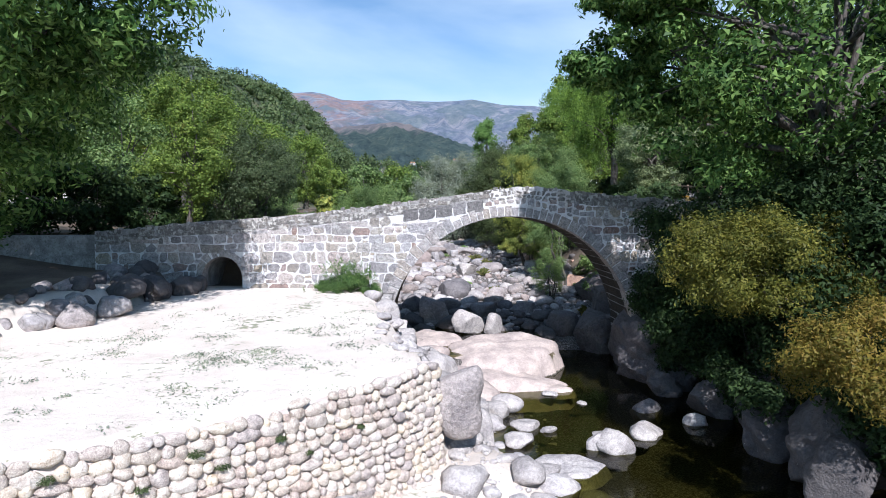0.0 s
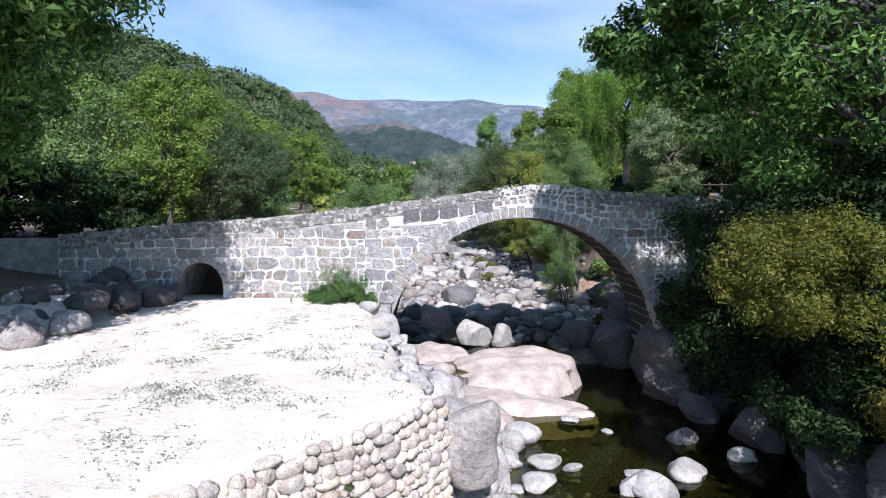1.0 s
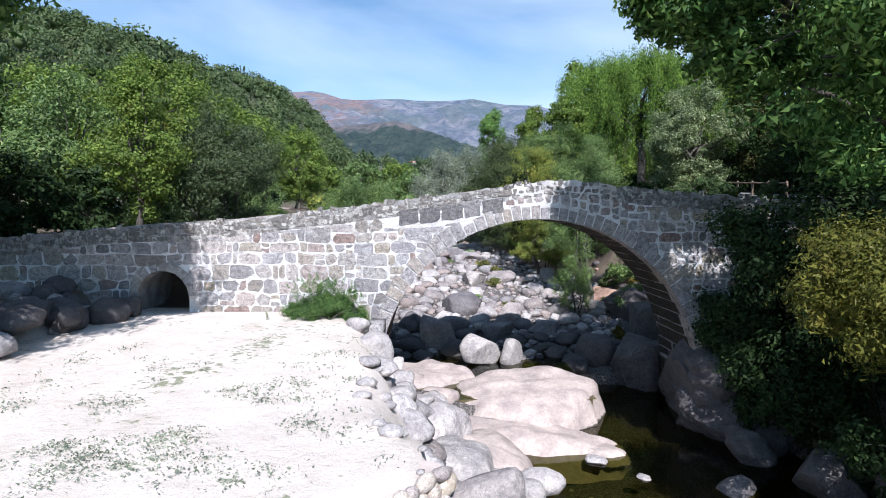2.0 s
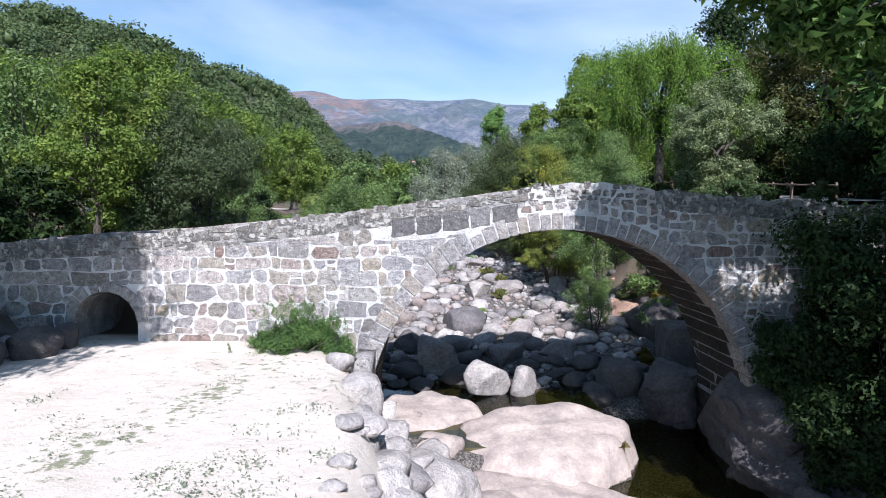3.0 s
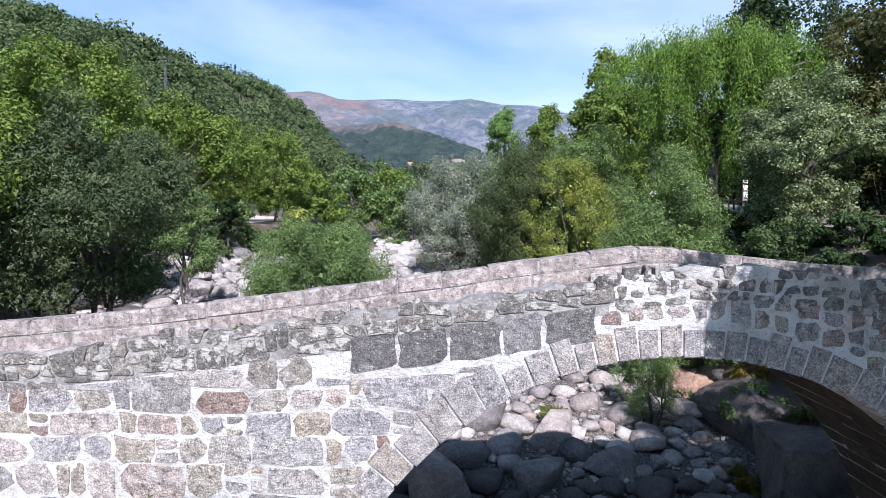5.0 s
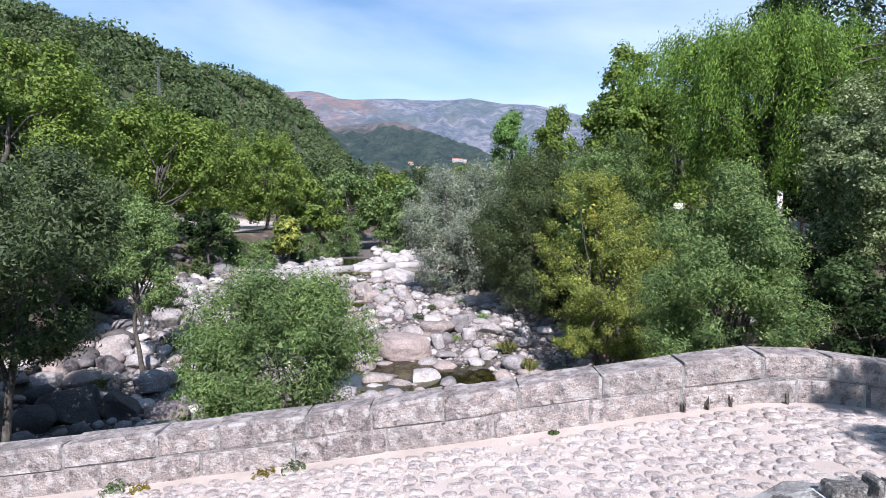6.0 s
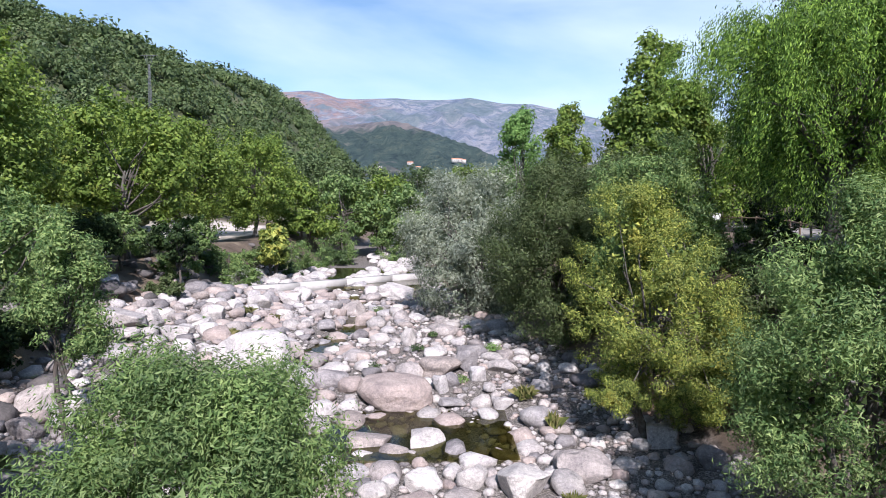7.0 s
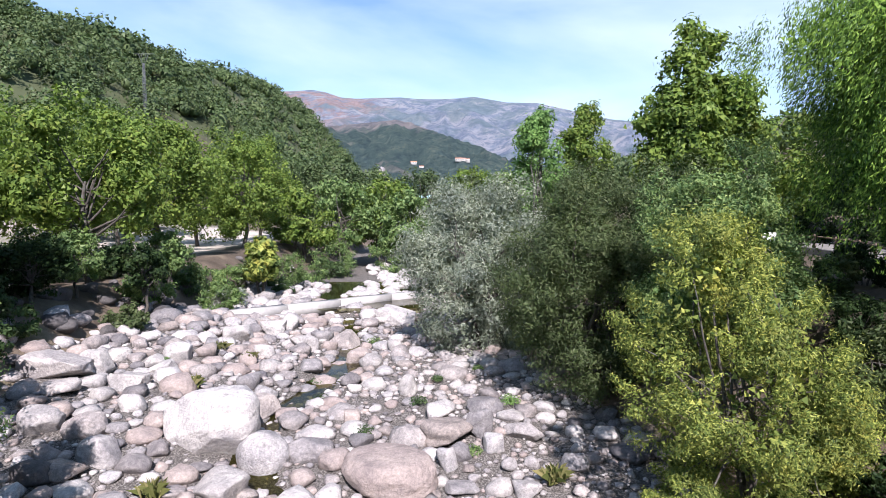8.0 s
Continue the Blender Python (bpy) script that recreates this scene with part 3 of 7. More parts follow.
water_sheet("water", -2.2, 4.45, 23.3, 30.5, UPPER_POOL, "shallow dark water between slabs under the arch")
water_sheet("water", -5.6, 1.8, 42.0, 46.6, BED_POOL, "small brown pool among the river boulders")
water_sheet("water", -11.5, -2.0, 70.5, 88.0, POND, "still pond held back by a low weir")

# the stream threading between the stones from the weir to the small pool
RILL_Y = [46.3, 48.0, 50.0, 52.5, 56.0, 59.0, 62.5, 66.0, 70.5]
RILL_X = [-4.6, -6.4, -7.2, -6.5, -6.0, -5.2, -5.6, -6.2, -6.8]
v, f = [], []
for k, y in enumerate(np.arange(46.3, 70.6, 0.4)):
    x, w, z = float(np.interp(y, RILL_Y, RILL_X)), 1.15 + 0.35 * math.sin(y * 1.9), float(np.interp(y, BED_Y, BED_Z)) - 0.1
    v += [(x - w, y, z), (x + w, y, z)]
    if k:
        f.append((2 * k - 2, 2 * k - 1, 2 * k + 1, 2 * k))
thing("water", mesh_of("water", v, f, WATER), "shallow brown rivulet between the stream stones", "water", kind="structure")

# far mountains: ranges of ridged ground, one behind the other
def mountain(name, y0, y1, outline, foot, mat, label, rough, scales, seed):
    """A range whose skyline follows outline (bearing, rise) from the valley, cut by spurs and gullies."""
    ux = np.concatenate([np.linspace(-1.5, -0.42, 24), np.linspace(-0.4, 0.4, 220), np.linspace(0.42, 1.5, 24)])
    dv = np.concatenate([np.linspace(0, 0.9, 50), np.linspace(0.93, 1.3, 6)])
    U, V = np.meshgrid(ux, dv)
    Y = y0 + (y1 - y0) * V
    X = U * Y
    crest = np.interp(U, [q[0] for q in outline], [q[1] for q in outline]) * (y0 + (y1 - y0) * 0.9) + 6
    gully = np.zeros_like(X)
    for k, s in enumerate(scales):
        gully += (1 - 2 * np.abs(lumps(X + 0.25 * Y, Y * 0.45, s, seed + k))) * rough / (1.6 ** k)
    t = np.clip(V / 0.9, 0, 1)
    Z = foot + (crest - foot) * t ** 0.9 + gully * 4 * t * (1 - t) - np.clip(V - 0.9, 0, 1) * (crest - foot) * 1.5
    n = len(ux)
    i, j = np.meshgrid(np.arange(len(dv) - 1), np.arange(n - 1), indexing="ij")
    f = np.stack([i * n + j, i * n + j + 1, (i + 1) * n + j + 1, (i + 1) * n + j], -1).reshape(-1, 4)
    thing(name, mesh_of(name, np.stack([X, Y, Z], -1).reshape(-1, 3), f, mat, True), label, "mountain", kind="structure")
    return lambda x, y: float(Z.flat[np.argmin((X - x) ** 2 + (Y - y) ** 2)])


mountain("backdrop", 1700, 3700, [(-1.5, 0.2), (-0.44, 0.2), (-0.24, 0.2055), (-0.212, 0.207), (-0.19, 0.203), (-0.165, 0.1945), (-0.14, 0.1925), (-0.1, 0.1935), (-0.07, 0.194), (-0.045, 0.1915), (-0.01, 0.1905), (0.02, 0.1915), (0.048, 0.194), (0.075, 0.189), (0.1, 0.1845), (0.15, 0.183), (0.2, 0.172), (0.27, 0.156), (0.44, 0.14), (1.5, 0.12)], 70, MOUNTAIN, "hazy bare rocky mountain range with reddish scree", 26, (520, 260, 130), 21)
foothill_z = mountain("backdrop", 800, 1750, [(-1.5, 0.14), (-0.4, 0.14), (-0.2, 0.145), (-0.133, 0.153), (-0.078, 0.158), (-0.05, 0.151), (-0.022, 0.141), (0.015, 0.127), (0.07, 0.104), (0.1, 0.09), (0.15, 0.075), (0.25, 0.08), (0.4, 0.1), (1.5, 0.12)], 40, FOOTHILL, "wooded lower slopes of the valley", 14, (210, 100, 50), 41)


# village far up the valley
def far_house(x, y, z, w, d, h, roof_mat, label):
    """A small house with walls, gable roof and a few dark windows."""
    base = new("house")
    base.matrix_basis = pose(x, y, z, 0, 0, (x * 37) % 40 - 20)
    tagged(base, label, "house", "village houses")
    part("wall", mesh_of("wall", *bar((-w / 2, 0, h / 2 - 1), (w / 2, 0, h / 2 - 1), d, h + 2), CONCRETE), base)
    v = [(sx * w * 0.54, sy * d * 0.56, h) for sx in (-1, 1) for sy in (-1, 1)] + [(-w * 0.54, 0, h + d * 0.3), (w * 0.54, 0, h + d * 0.3)]
    part("roof", mesh_of("roof", v, [(0, 2, 5, 4), (3, 1, 4, 5), (1, 0, 4), (2, 3, 5), (0, 1, 3, 2)], roof_mat), base, "terracotta tiled gable roof")
    for k in range(3):
        q = (k - 1) * w * 0.3
        part("window", mesh_of("window", *bar((q - w * 0.06, -d / 2 - 0.03, h * 0.6), (q + w * 0.06, -d / 2 - 0.03, h * 0.6), 0.1, h * 0.28), DULL_STEEL), base)


# ---- the old bridge ----
NEAR, BACK = 23.5, 26.85            # outer faces of the bridge
ARCH_X, ARCH_Z, ARCH_R = 2.75, 0.45, 4.8
RING = 0.38                         # depth of the arch stones
NICHE_X, NICHE_Z, NICHE_R = -8.48, 2.95, 0.78
TOP_X = [-13.4, -12.0, -10.7, -8.0, -5.25, -2.5, 0.2, 2.0, 3.1, 3.8, 4.9, 6.5, 8.9, 10.2, 13.8]
TOP_Z = [4.72, 4.85, 5.0, 5.14, 5.38, 5.7, 6.05, 6.3, 6.43, 6.42, 6.28, 6.1, 5.94, 5.82, 5.6]
LEFT_END, RIGHT_END = -13.4, 13.8
rng = random.Random(5)


def top_z(x):
    return float(np.interp(x, TOP_X, TOP_Z))


def road_z(x):
    return top_z(x) - 0.52 + 0.06


def soffit(x):
    """Underside of the masonry over an opening at x, or None where the wall goes down to the ground."""
    d = abs(x - ARCH_X)
    if d < ARCH_R:
        return ARCH_Z + math.sqrt(ARCH_R ** 2 - d * d)
    d = abs(x - NICHE_X)
    if d < NICHE_R:
        return NICHE_Z + math.sqrt(NICHE_R ** 2 - d * d)
    return None


bridge = thing("stone_bridge", None, "old humpbacked granite bridge with one round arch, white-pointed rubble walls", "bridge", kind="structure")

# the core: mortared body in strips across the span, open under the arch and the flood opening
cuts = set(np.arange(LEFT_END, RIGHT_END + 0.01, 0.3).tolist())
for a in np.linspace(0, math.pi, 41):
    cuts.add(ARCH_X - ARCH_R * math.cos(a))
for a in np.linspace(0, math.pi, 15):
    cuts.add(NICHE_X - NICHE_R * math.cos(a))
cuts = sorted(cuts)


def core(y0, y1, top, floor_at=-2.6):
    v, f = [], []
    for a, b in zip(cuts[:-1], cuts[1:]):
        if b - a < 1e-4:
            continue
        mid = soffit((a + b) / 2)
        lo = [(soffit(q) if soffit(q) is not None else (ARCH_Z if abs(q - ARCH_X) < ARCH_R + 0.1 else NICHE_Z)) if mid is not None else floor_at for q in (a, b)]
        hi = [top(a), top(b)]
        k = len(v)
        v += [(a, y0, lo[0]), (b, y0, lo[1]), (b, y0, hi[1]), (a, y0, hi[0]), (a, y1, lo[0]), (b, y1, lo[1]), (b, y1, hi[1]), (a, y1, hi[0])]
        f += [(k, k + 1, k + 2, k + 3), (k + 5, k + 4, k + 7, k + 6), (k + 3, k + 2, k + 6, k + 7), (k + 4, k + 5, k + 1, k)]
    # jambs of the openings and the two ends
    for q, z0 in ((ARCH_X - ARCH_R, ARCH_Z), (ARCH_X + ARCH_R, ARCH_Z), (NICHE_X - NICHE_R, NICHE_Z), (NICHE_X + NICHE_R, NICHE_Z)):
        k = len(v)
        v += [(q, y0, floor_at), (q, y1, floor_at), (q, y1, z0), (q, y0, z0)]
        f.append((k, k + 1, k + 2, k + 3))
    for q in (LEFT_END, RIGHT_END):
        k = len(v)
        v += [(q, y0, floor_at), (q, y1, floor_at), (q, y1, top(q)), (q, y0, top(q))]
        f.append((k, k + 1, k + 2, k + 3))
    return v, f


v, f = core(NEAR + 0.009, BACK - 0.03, lambda q: road_z(q) - 0.05)
core_mesh = mesh_of("core", v, f, MORTAR)
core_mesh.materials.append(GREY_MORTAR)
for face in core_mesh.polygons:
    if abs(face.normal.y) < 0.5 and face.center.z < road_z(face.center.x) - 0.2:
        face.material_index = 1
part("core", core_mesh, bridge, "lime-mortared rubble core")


def band(y0, y1, low, top):
    """A plain strip of masonry along the bridge between two height lines."""
    v, f = [], []
    xs = np.arange(LEFT_END, RIGHT_END + 0.01, 0.1)
    for q in xs:
        v += [(q, y0, low(q)), (q, y0, top(q)), (q, y1, top(q)), (q, y1, low(q))]
    for k in range(0, 4 * (len(xs) - 1), 4):
        f += [(k, k + 4, k + 5, k + 1), (k + 1, k + 5, k + 6, k + 2), (k + 2, k + 6, k + 7, k + 3)]
    f += [(0, 1, 2, 3), (len(v) - 1, len(v) - 2, len(v) - 3, len(v) - 4)]
    return v, f


v, f = band(NEAR + 0.024, NEAR + 0.31, lambda q: road_z(q) - 0.3, lambda q: top_z(q) - 0.06 + 0.03 * math.sin(q * 7.1) + 0.02 * math.sin(q * 17.3))
part("parapet_core", mesh_of("parapet_core", v, f, GREY_MORTAR), bridge, "rough grey rubble parapet")

v, f = band(NEAR + 0.018, NEAR + 0.2, lambda q: road_z(q) - 0.3, lambda q: top_z(q) - 0.05 + 0.02 * math.sin(q * 7.1) if 1.85 < q < 5.0 else road_z(q) - 0.29)
part("crown_pointing", mesh_of("crown_pointing", v, f, MORTAR), bridge, "white lime pointing at the crown of the bridge")

# road bed between the parapets
xs = np.arange(LEFT_END, RIGHT_END + 0.01, 0.25)
ys = np.linspace(NEAR + 0.27, BACK - 0.4, 12)
RX, RY = np.meshgrid(xs, ys)
RZ = np.interp(RX, TOP_X, TOP_Z) - 0.46 + 0.006 * lumps(RX, RY, 1.1, 61)
n = len(xs)
i, j = np.meshgrid(np.arange(len(ys) - 1), np.arange(n - 1), indexing="ij")
f = np.stack([i * n + j, i * n + j + 1, (i + 1) * n + j + 1, (i + 1) * n + j], -1).reshape(-1, 4)
part("roadway", mesh_of("roadway", np.stack([RX, RY, RZ], -1).reshape(-1, 3), f, ROAD_EARTH, True), bridge, "dusty trodden earth between paving cobbles")


def block(corners, y, deep, proud=0.011, worn=1.0):
    """One rough wall stone between four corners (x, z, counted round), with worn arrises and a lumpy face."""
    cx, cz = sum(q[0] for q in corners) / 4, sum(q[1] for q in corners) / 4
    size = min(abs(corners[1][0] - corners[0][0]), abs(corners[3][1] - corners[0][1])) / 2
    pts = []
    for k in range(4):
        p, q, n = corners[k], corners[k - 1], corners[(k + 1) % 4]
        cut = rng.uniform(0.06, 0.34) if rng.random() < 0.8 else rng.uniform(0.34, 0.6)
        for other in (q, n):
            d = math.hypot(other[0] - p[0], other[1] - p[1])
            t = min(cut * worn * size / max(d, 0.01) * 1.6, 0.4)
            pts.append((p[0] + (other[0] - p[0]) * t - cx, p[1] + (other[1] - p[1]) * t - cz))
        pts.append(((p[0] + n[0]) / 2 - cx, (p[1] + n[1]) / 2 - cz))
    j = min(0.028, 0.16 * size)
    pts = [(px + rng.uniform(-j, j), pz + rng.uniform(-j, j)) for px, pz in pts]
    p = proud * rng.uniform(0.5, 1.4)
    s1, s2 = 1 - 0.06 * min(1, 0.1 / max(size, 0.03)), 0.55
    m = len(pts)
    v = [(px, deep, pz) for px, pz in pts] + [(px, 0.008, pz) for px, pz in pts]
    v += [(px * s1, -p * rng.uniform(0.6, 1.2), pz * s1) for px, pz in pts] + [(px * s2, -p * rng.uniform(0.5, 1.7), pz * s2) for px, pz in pts] + [(0, -p * 1.2, 0)]
    f = []
    for k in range(m):
        q = (k + 1) % m
        f += [(k, q, m + q, m + k), (m + k, m + q, 2 * m + q, 2 * m + k), (2 * m + k, 2 * m + q, 3 * m + q, 3 * m + k), (3 * m + k, 3 * m + q, 4 * m)]
    return v, f, (cx, y, cz)


def spans_at(z, low, high, grow):
    """Stretches of the wall at height z outside the openings' rings."""
    out, x = [], low
    for cx, cz, r in sorted(((ARCH_X, ARCH_Z, ARCH_R + grow), (NICHE_X, NICHE_Z, NICHE_R + 0.26))):
        d = z - cz
        if d < r:
            half = math.sqrt(r * r - max(d, 0) ** 2)
            out.append((x, cx - half))
            x = cx + half
    out.append((x, high))
    return [(a, b) for a, b in out if b - a > 0.12]


# wall stones, in wavering courses; joints lean and beds rise and fall
def bed_line(k, x):
    return 0.085 * noise.noise(Vector((x * 0.8, k * 7.7, 0.3))) + 0.075 * noise.noise(Vector((x * 2.2, k * 3.1, 5.0)))


def lay(x, w, lo, hi, k, gap, mat, slant=0.09):
    """The four shrunk corners of a stone of course k between bed heights lo and hi."""
    c = [(x, lo + bed_line(k, x)), (x + w, lo + bed_line(k, x + w)), (x + w, hi + bed_line(k + 1, x + w)), (x, hi + bed_line(k + 1, x))]
    c = [(q[0] + slant * noise.noise(Vector((q[0] * 9.1, k * 1.7, 2.0 + n // 2))), q[1]) for n, q in enumerate(c)]
    mx, mz = sum(q[0] for q in c) / 4, sum(q[1] for q in c) / 4
    c = [(q[0] + (gap if q[0] < mx else -gap), q[1] + (gap if q[1] < mz else -gap)) for q in c]
    if c[1][0] - c[0][0] > 0.05 and c[3][1] - c[0][1] > 0.04:
        face_stones.append((c, mat))


def wall_limit(x):
    """Height up to which the coursed rubble reaches: lower under the big dressed blocks."""
    return top_z(x) - (0.86 if DRESSED[0] < x < DRESSED[1] else 0.46)


APEX = (1.72, 5.3)                  # crown of the bridge, where small stones sit wide apart in white mortar
DRESSED = (-1.45, 1.72)             # stretch of large squared blocks under the parapet
face_stones = []
z, k = 0.6, 0
while z < 6.4:
    h = rng.uniform(0.3, 0.5) if z < 4.3 else rng.uniform(0.25, 0.42)
    for a, b in spans_at(z + h / 2, LEFT_END, RIGHT_END, RING - 0.04):
        x = a
        while x < b - 0.05:
            w = rng.uniform(0.17, 0.3) if rng.random() < 0.24 else rng.uniform(0.38, 0.92)
            loose = 1.7 < x < 5.2 and z > 4.9
            if loose:
                w = rng.uniform(0.2, 0.42)
            if x + w > b - 0.22:
                w = b - x
            over = min(wall_limit(x), wall_limit(x + w)) if not (APEX[0] < x + w / 2 < APEX[1] and z > 4.9) else 0.0
            full, h = h, (over - z if over - z - h < 0.2 else h)
            if h > 0.09 and z + h > height(min(x + w / 2, 12), NEAR - 0.4) - 0.15:
                g = rng.uniform(0.025, 0.05) if loose else rng.uniform(0.006, 0.024)
                if rng.random() < (0.5 if loose else 0.22) and h > 0.3 and w < 0.6:
                    t = rng.uniform(0.35, 0.65)
                    lay(x, w, z, z + h * t, k, g, WALL_STONE)
                    lay(x, w, z + h * t, z + h, k, g, WALL_STONE)
                elif rng.random() < 0.22 and w > 0.5:
                    t = rng.uniform(0.6, 0.78)
                    lay(x, w * t, z, z + h, k, g, WALL_STONE)
                    lay(x + w * t, w * (1 - t), z, z + h * 0.5, k, g, WALL_STONE)
                    lay(x + w * t, w * (1 - t), z + h * 0.5, z + h, k, g, WALL_STONE)
                else:
                    lay(x, w, z, z + h, k, g, WALL_STONE)
            x, h = x + w, full
    z += h
    k += 1
x = APEX[0]
while x < APEX[1] - 0.1:
    w = rng.uniform(0.2, 0.36)
    lo = ARCH_Z + math.sqrt((ARCH_R + RING + 0.07) ** 2 - (x + w / 2 - ARCH_X) ** 2)
    rows = max(1, round((top_z(x + w / 2) - 0.44 - lo) / 0.25))
    for q in range(rows):
        t = (top_z(x + w / 2) - 0.44 - lo) / rows
        if t > 0.08:
            lay(x, w * rng.uniform(0.85, 1.0), lo + q * t, lo + (q + 1) * t, 90 + q, rng.uniform(0.012, 0.035), WALL_STONE, 0.05)
    x += w
# large squared blocks, nearly black with lichen
x = DRESSED[0]
while x < DRESSED[1] - 0.3:
    w = min(rng.uniform(0.44, 0.7), DRESSED[1] - x)
    c = [(x + 0.02, top_z(x) - 0.83 + rng.uniform(-0.03, 0.03)), (x + w - 0.02, top_z(x + w) - 0.83 + rng.uniform(-0.03, 0.03)), (x + w - 0.02, top_z(x + w) - 0.36), (x + 0.02, top_z(x) - 0.36)]
    face_stones.append((c, DRESSED_STONE))
    x += w
# rougher, smaller rubble along the parapet
for row in range(3):
    x = LEFT_END
    while x < RIGHT_END - 0.1:
        w = rng.uniform(0.16, 0.48) * (0.8 if row == 2 else 1) * (0.72 if 1.9 < x < 4.9 else 1)
        t = top_z(x + w / 2) - 0.05
        tall = rng.uniform(0.14, 0.21)
        z0 = t - 0.48 + row * 0.165 + rng.uniform(-0.025, 0.02)
        if not (row == 0 and DRESSED[0] - 0.1 < x < DRESSED[1]) and rng.random() < (0.96, 0.96, 0.85)[row]:
            lay(x, w, z0, z0 + tall, 60 + row, rng.uniform(0.02, 0.034) if 1.9 < x < 4.9 else rng.uniform(0.003, 0.014), RUBBLE_STONE, 0.1)
        x += w
face_stones.sort(key=lambda s: abs(s[0][0][0] + 0.8))
rest = {}
for k, (corners, mat) in enumerate(face_stones):
    v, f, c = block(corners, NEAR + 0.012, 0.14, worn=0.35 if mat == DRESSED_STONE else 1.0)
    if k < 300:
        part("stone", mesh_of("stone", v, f, mat), bridge, at=pose(*c))
    else:
        vs, fs = rest.setdefault(mat.name, (mat, [], []))[1:]
        n = len(vs)
        vs += [(p[0] + c[0], p[1] + c[1], p[2] + c[2]) for p in v]
        fs += [tuple(q + n for q in face) for face in f]
for mat, vs, fs in rest.values():
    tagged(part("outer_stones", mesh_of("outer_stones", vs, fs, mat), bridge), kind="stuff")

# arch stones: the ring on the face and the courses of the barrel behind it
def wedge(a0, a1, r0, r1, cx, cz, y0, y1, mat, name):
    g = 0.019 / r0 if r1 - r0 > 0.3 else 0.013 / r0
    a0, a1 = a0 + g, a1 - g
    am, rm, ym = (a0 + a1) / 2, (r0 + r1) / 2, (y0 + y1) / 2
    mx, mz = cx - rm * math.cos(am), cz + rm * math.sin(am)
    v = []
    for y, shrink in ((y0, 0.03), (y0 + 0.025, 0.0), (y1, 0.0)):
        for a, r in ((a0, r0), (a1, r0), (a1, r1), (a0, r1)):
            aa, rr = am + (a - am) * (1 - shrink * 1.6), rm + (r - rm) * (1 - shrink * 1.2)
            v.append((cx - rr * math.cos(aa) - mx + rng.uniform(-0.012, 0.012), y - ym, cz + rr * math.sin(aa) - mz + rng.uniform(-0.012, 0.012)))
    f = [(0, 1, 2, 3), (11, 10, 9, 8)]
    for s in (0, 4):
        for k in range(4):
            q = (k + 1) % 4
            f.append((s + q, s + k, s + 4 + k, s + 4 + q))
    return mesh_of(name, v, f, mat), pose(mx, ym, mz)


angles, a = [], 0.02
while a < math.pi - 0.05:
    angles.append(a)
    a += rng.uniform(0.046, 0.062) if 1.2 < a < 1.95 else rng.uniform(0.062, 0.096)
angles.append(math.pi - 0.02)
for k, (a0, a1) in enumerate(zip(angles[:-1], angles[1:])):
    deep = rng.uniform(0.5, 0.75)
    me, at = wedge(a0, a1, ARCH_R - 0.02, ARCH_R + (RING + rng.uniform(-0.08, 0.06) if 1.1 < a0 < 2.0 else RING + rng.uniform(-0.04, 0.13)), ARCH_X, ARCH_Z, NEAR - 0.02 + rng.uniform(-0.008, 0.008), NEAR + deep, VOUSSOIR_STONE, "voussoir")
    part("voussoir", me, bridge, at=at)
    y = NEAR + deep + 0.02
    while y < BACK - 0.05:
        d = min(rng.uniform(0.55, 1.0), BACK - y)
        if BACK - y - d < 0.3:
            d = BACK - y
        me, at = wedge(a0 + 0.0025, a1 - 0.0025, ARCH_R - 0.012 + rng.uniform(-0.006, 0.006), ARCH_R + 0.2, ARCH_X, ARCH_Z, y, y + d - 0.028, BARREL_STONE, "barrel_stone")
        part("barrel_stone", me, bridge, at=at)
        y += d
# squared blocks of the two arch feet below the springing
for side in (-1, 1):
    z = ARCH_Z
    while z > -1.6:
        tall = rng.uniform(0.28, 0.4)
        y = NEAR - 0.01
        while y < BACK - 0.05:
            d = min(rng.uniform(0.5, 0.95), BACK - y)
            if BACK - y - d < 0.3:
                d = BACK - y
            q = ARCH_X + side * (ARCH_R + 0.09)
            vv, ff = bar((q, y + 0.008, z - tall / 2), (q, y + d - 0.008, z - tall / 2), 0.24, tall - 0.02)
            vv = vv + np.random.RandomState(int(z * 90 + y * 700) % 9999).uniform(-0.014, 0.014, vv.shape)
            mid = vv.mean(axis=0)
            # blocks behind the face take the shade-darkened barrel granite
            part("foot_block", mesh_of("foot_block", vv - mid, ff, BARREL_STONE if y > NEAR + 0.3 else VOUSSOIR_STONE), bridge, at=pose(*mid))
            y += d
        z -= tall
for k in range(9):
    a0, a1 = math.pi * (k + rng.uniform(-0.2, 0.2) * (k > 0)) / 9, math.pi * (k + 1) / 9
    me, at = wedge(a0, a1, NICHE_R - 0.01, NICHE_R + rng.uniform(0.2, 0.34), NICHE_X, NICHE_Z, NEAR - 0.03, NEAR + 0.5, VOUSSOIR_STONE, "voussoir")
    part("voussoir", me, bridge, at=at)

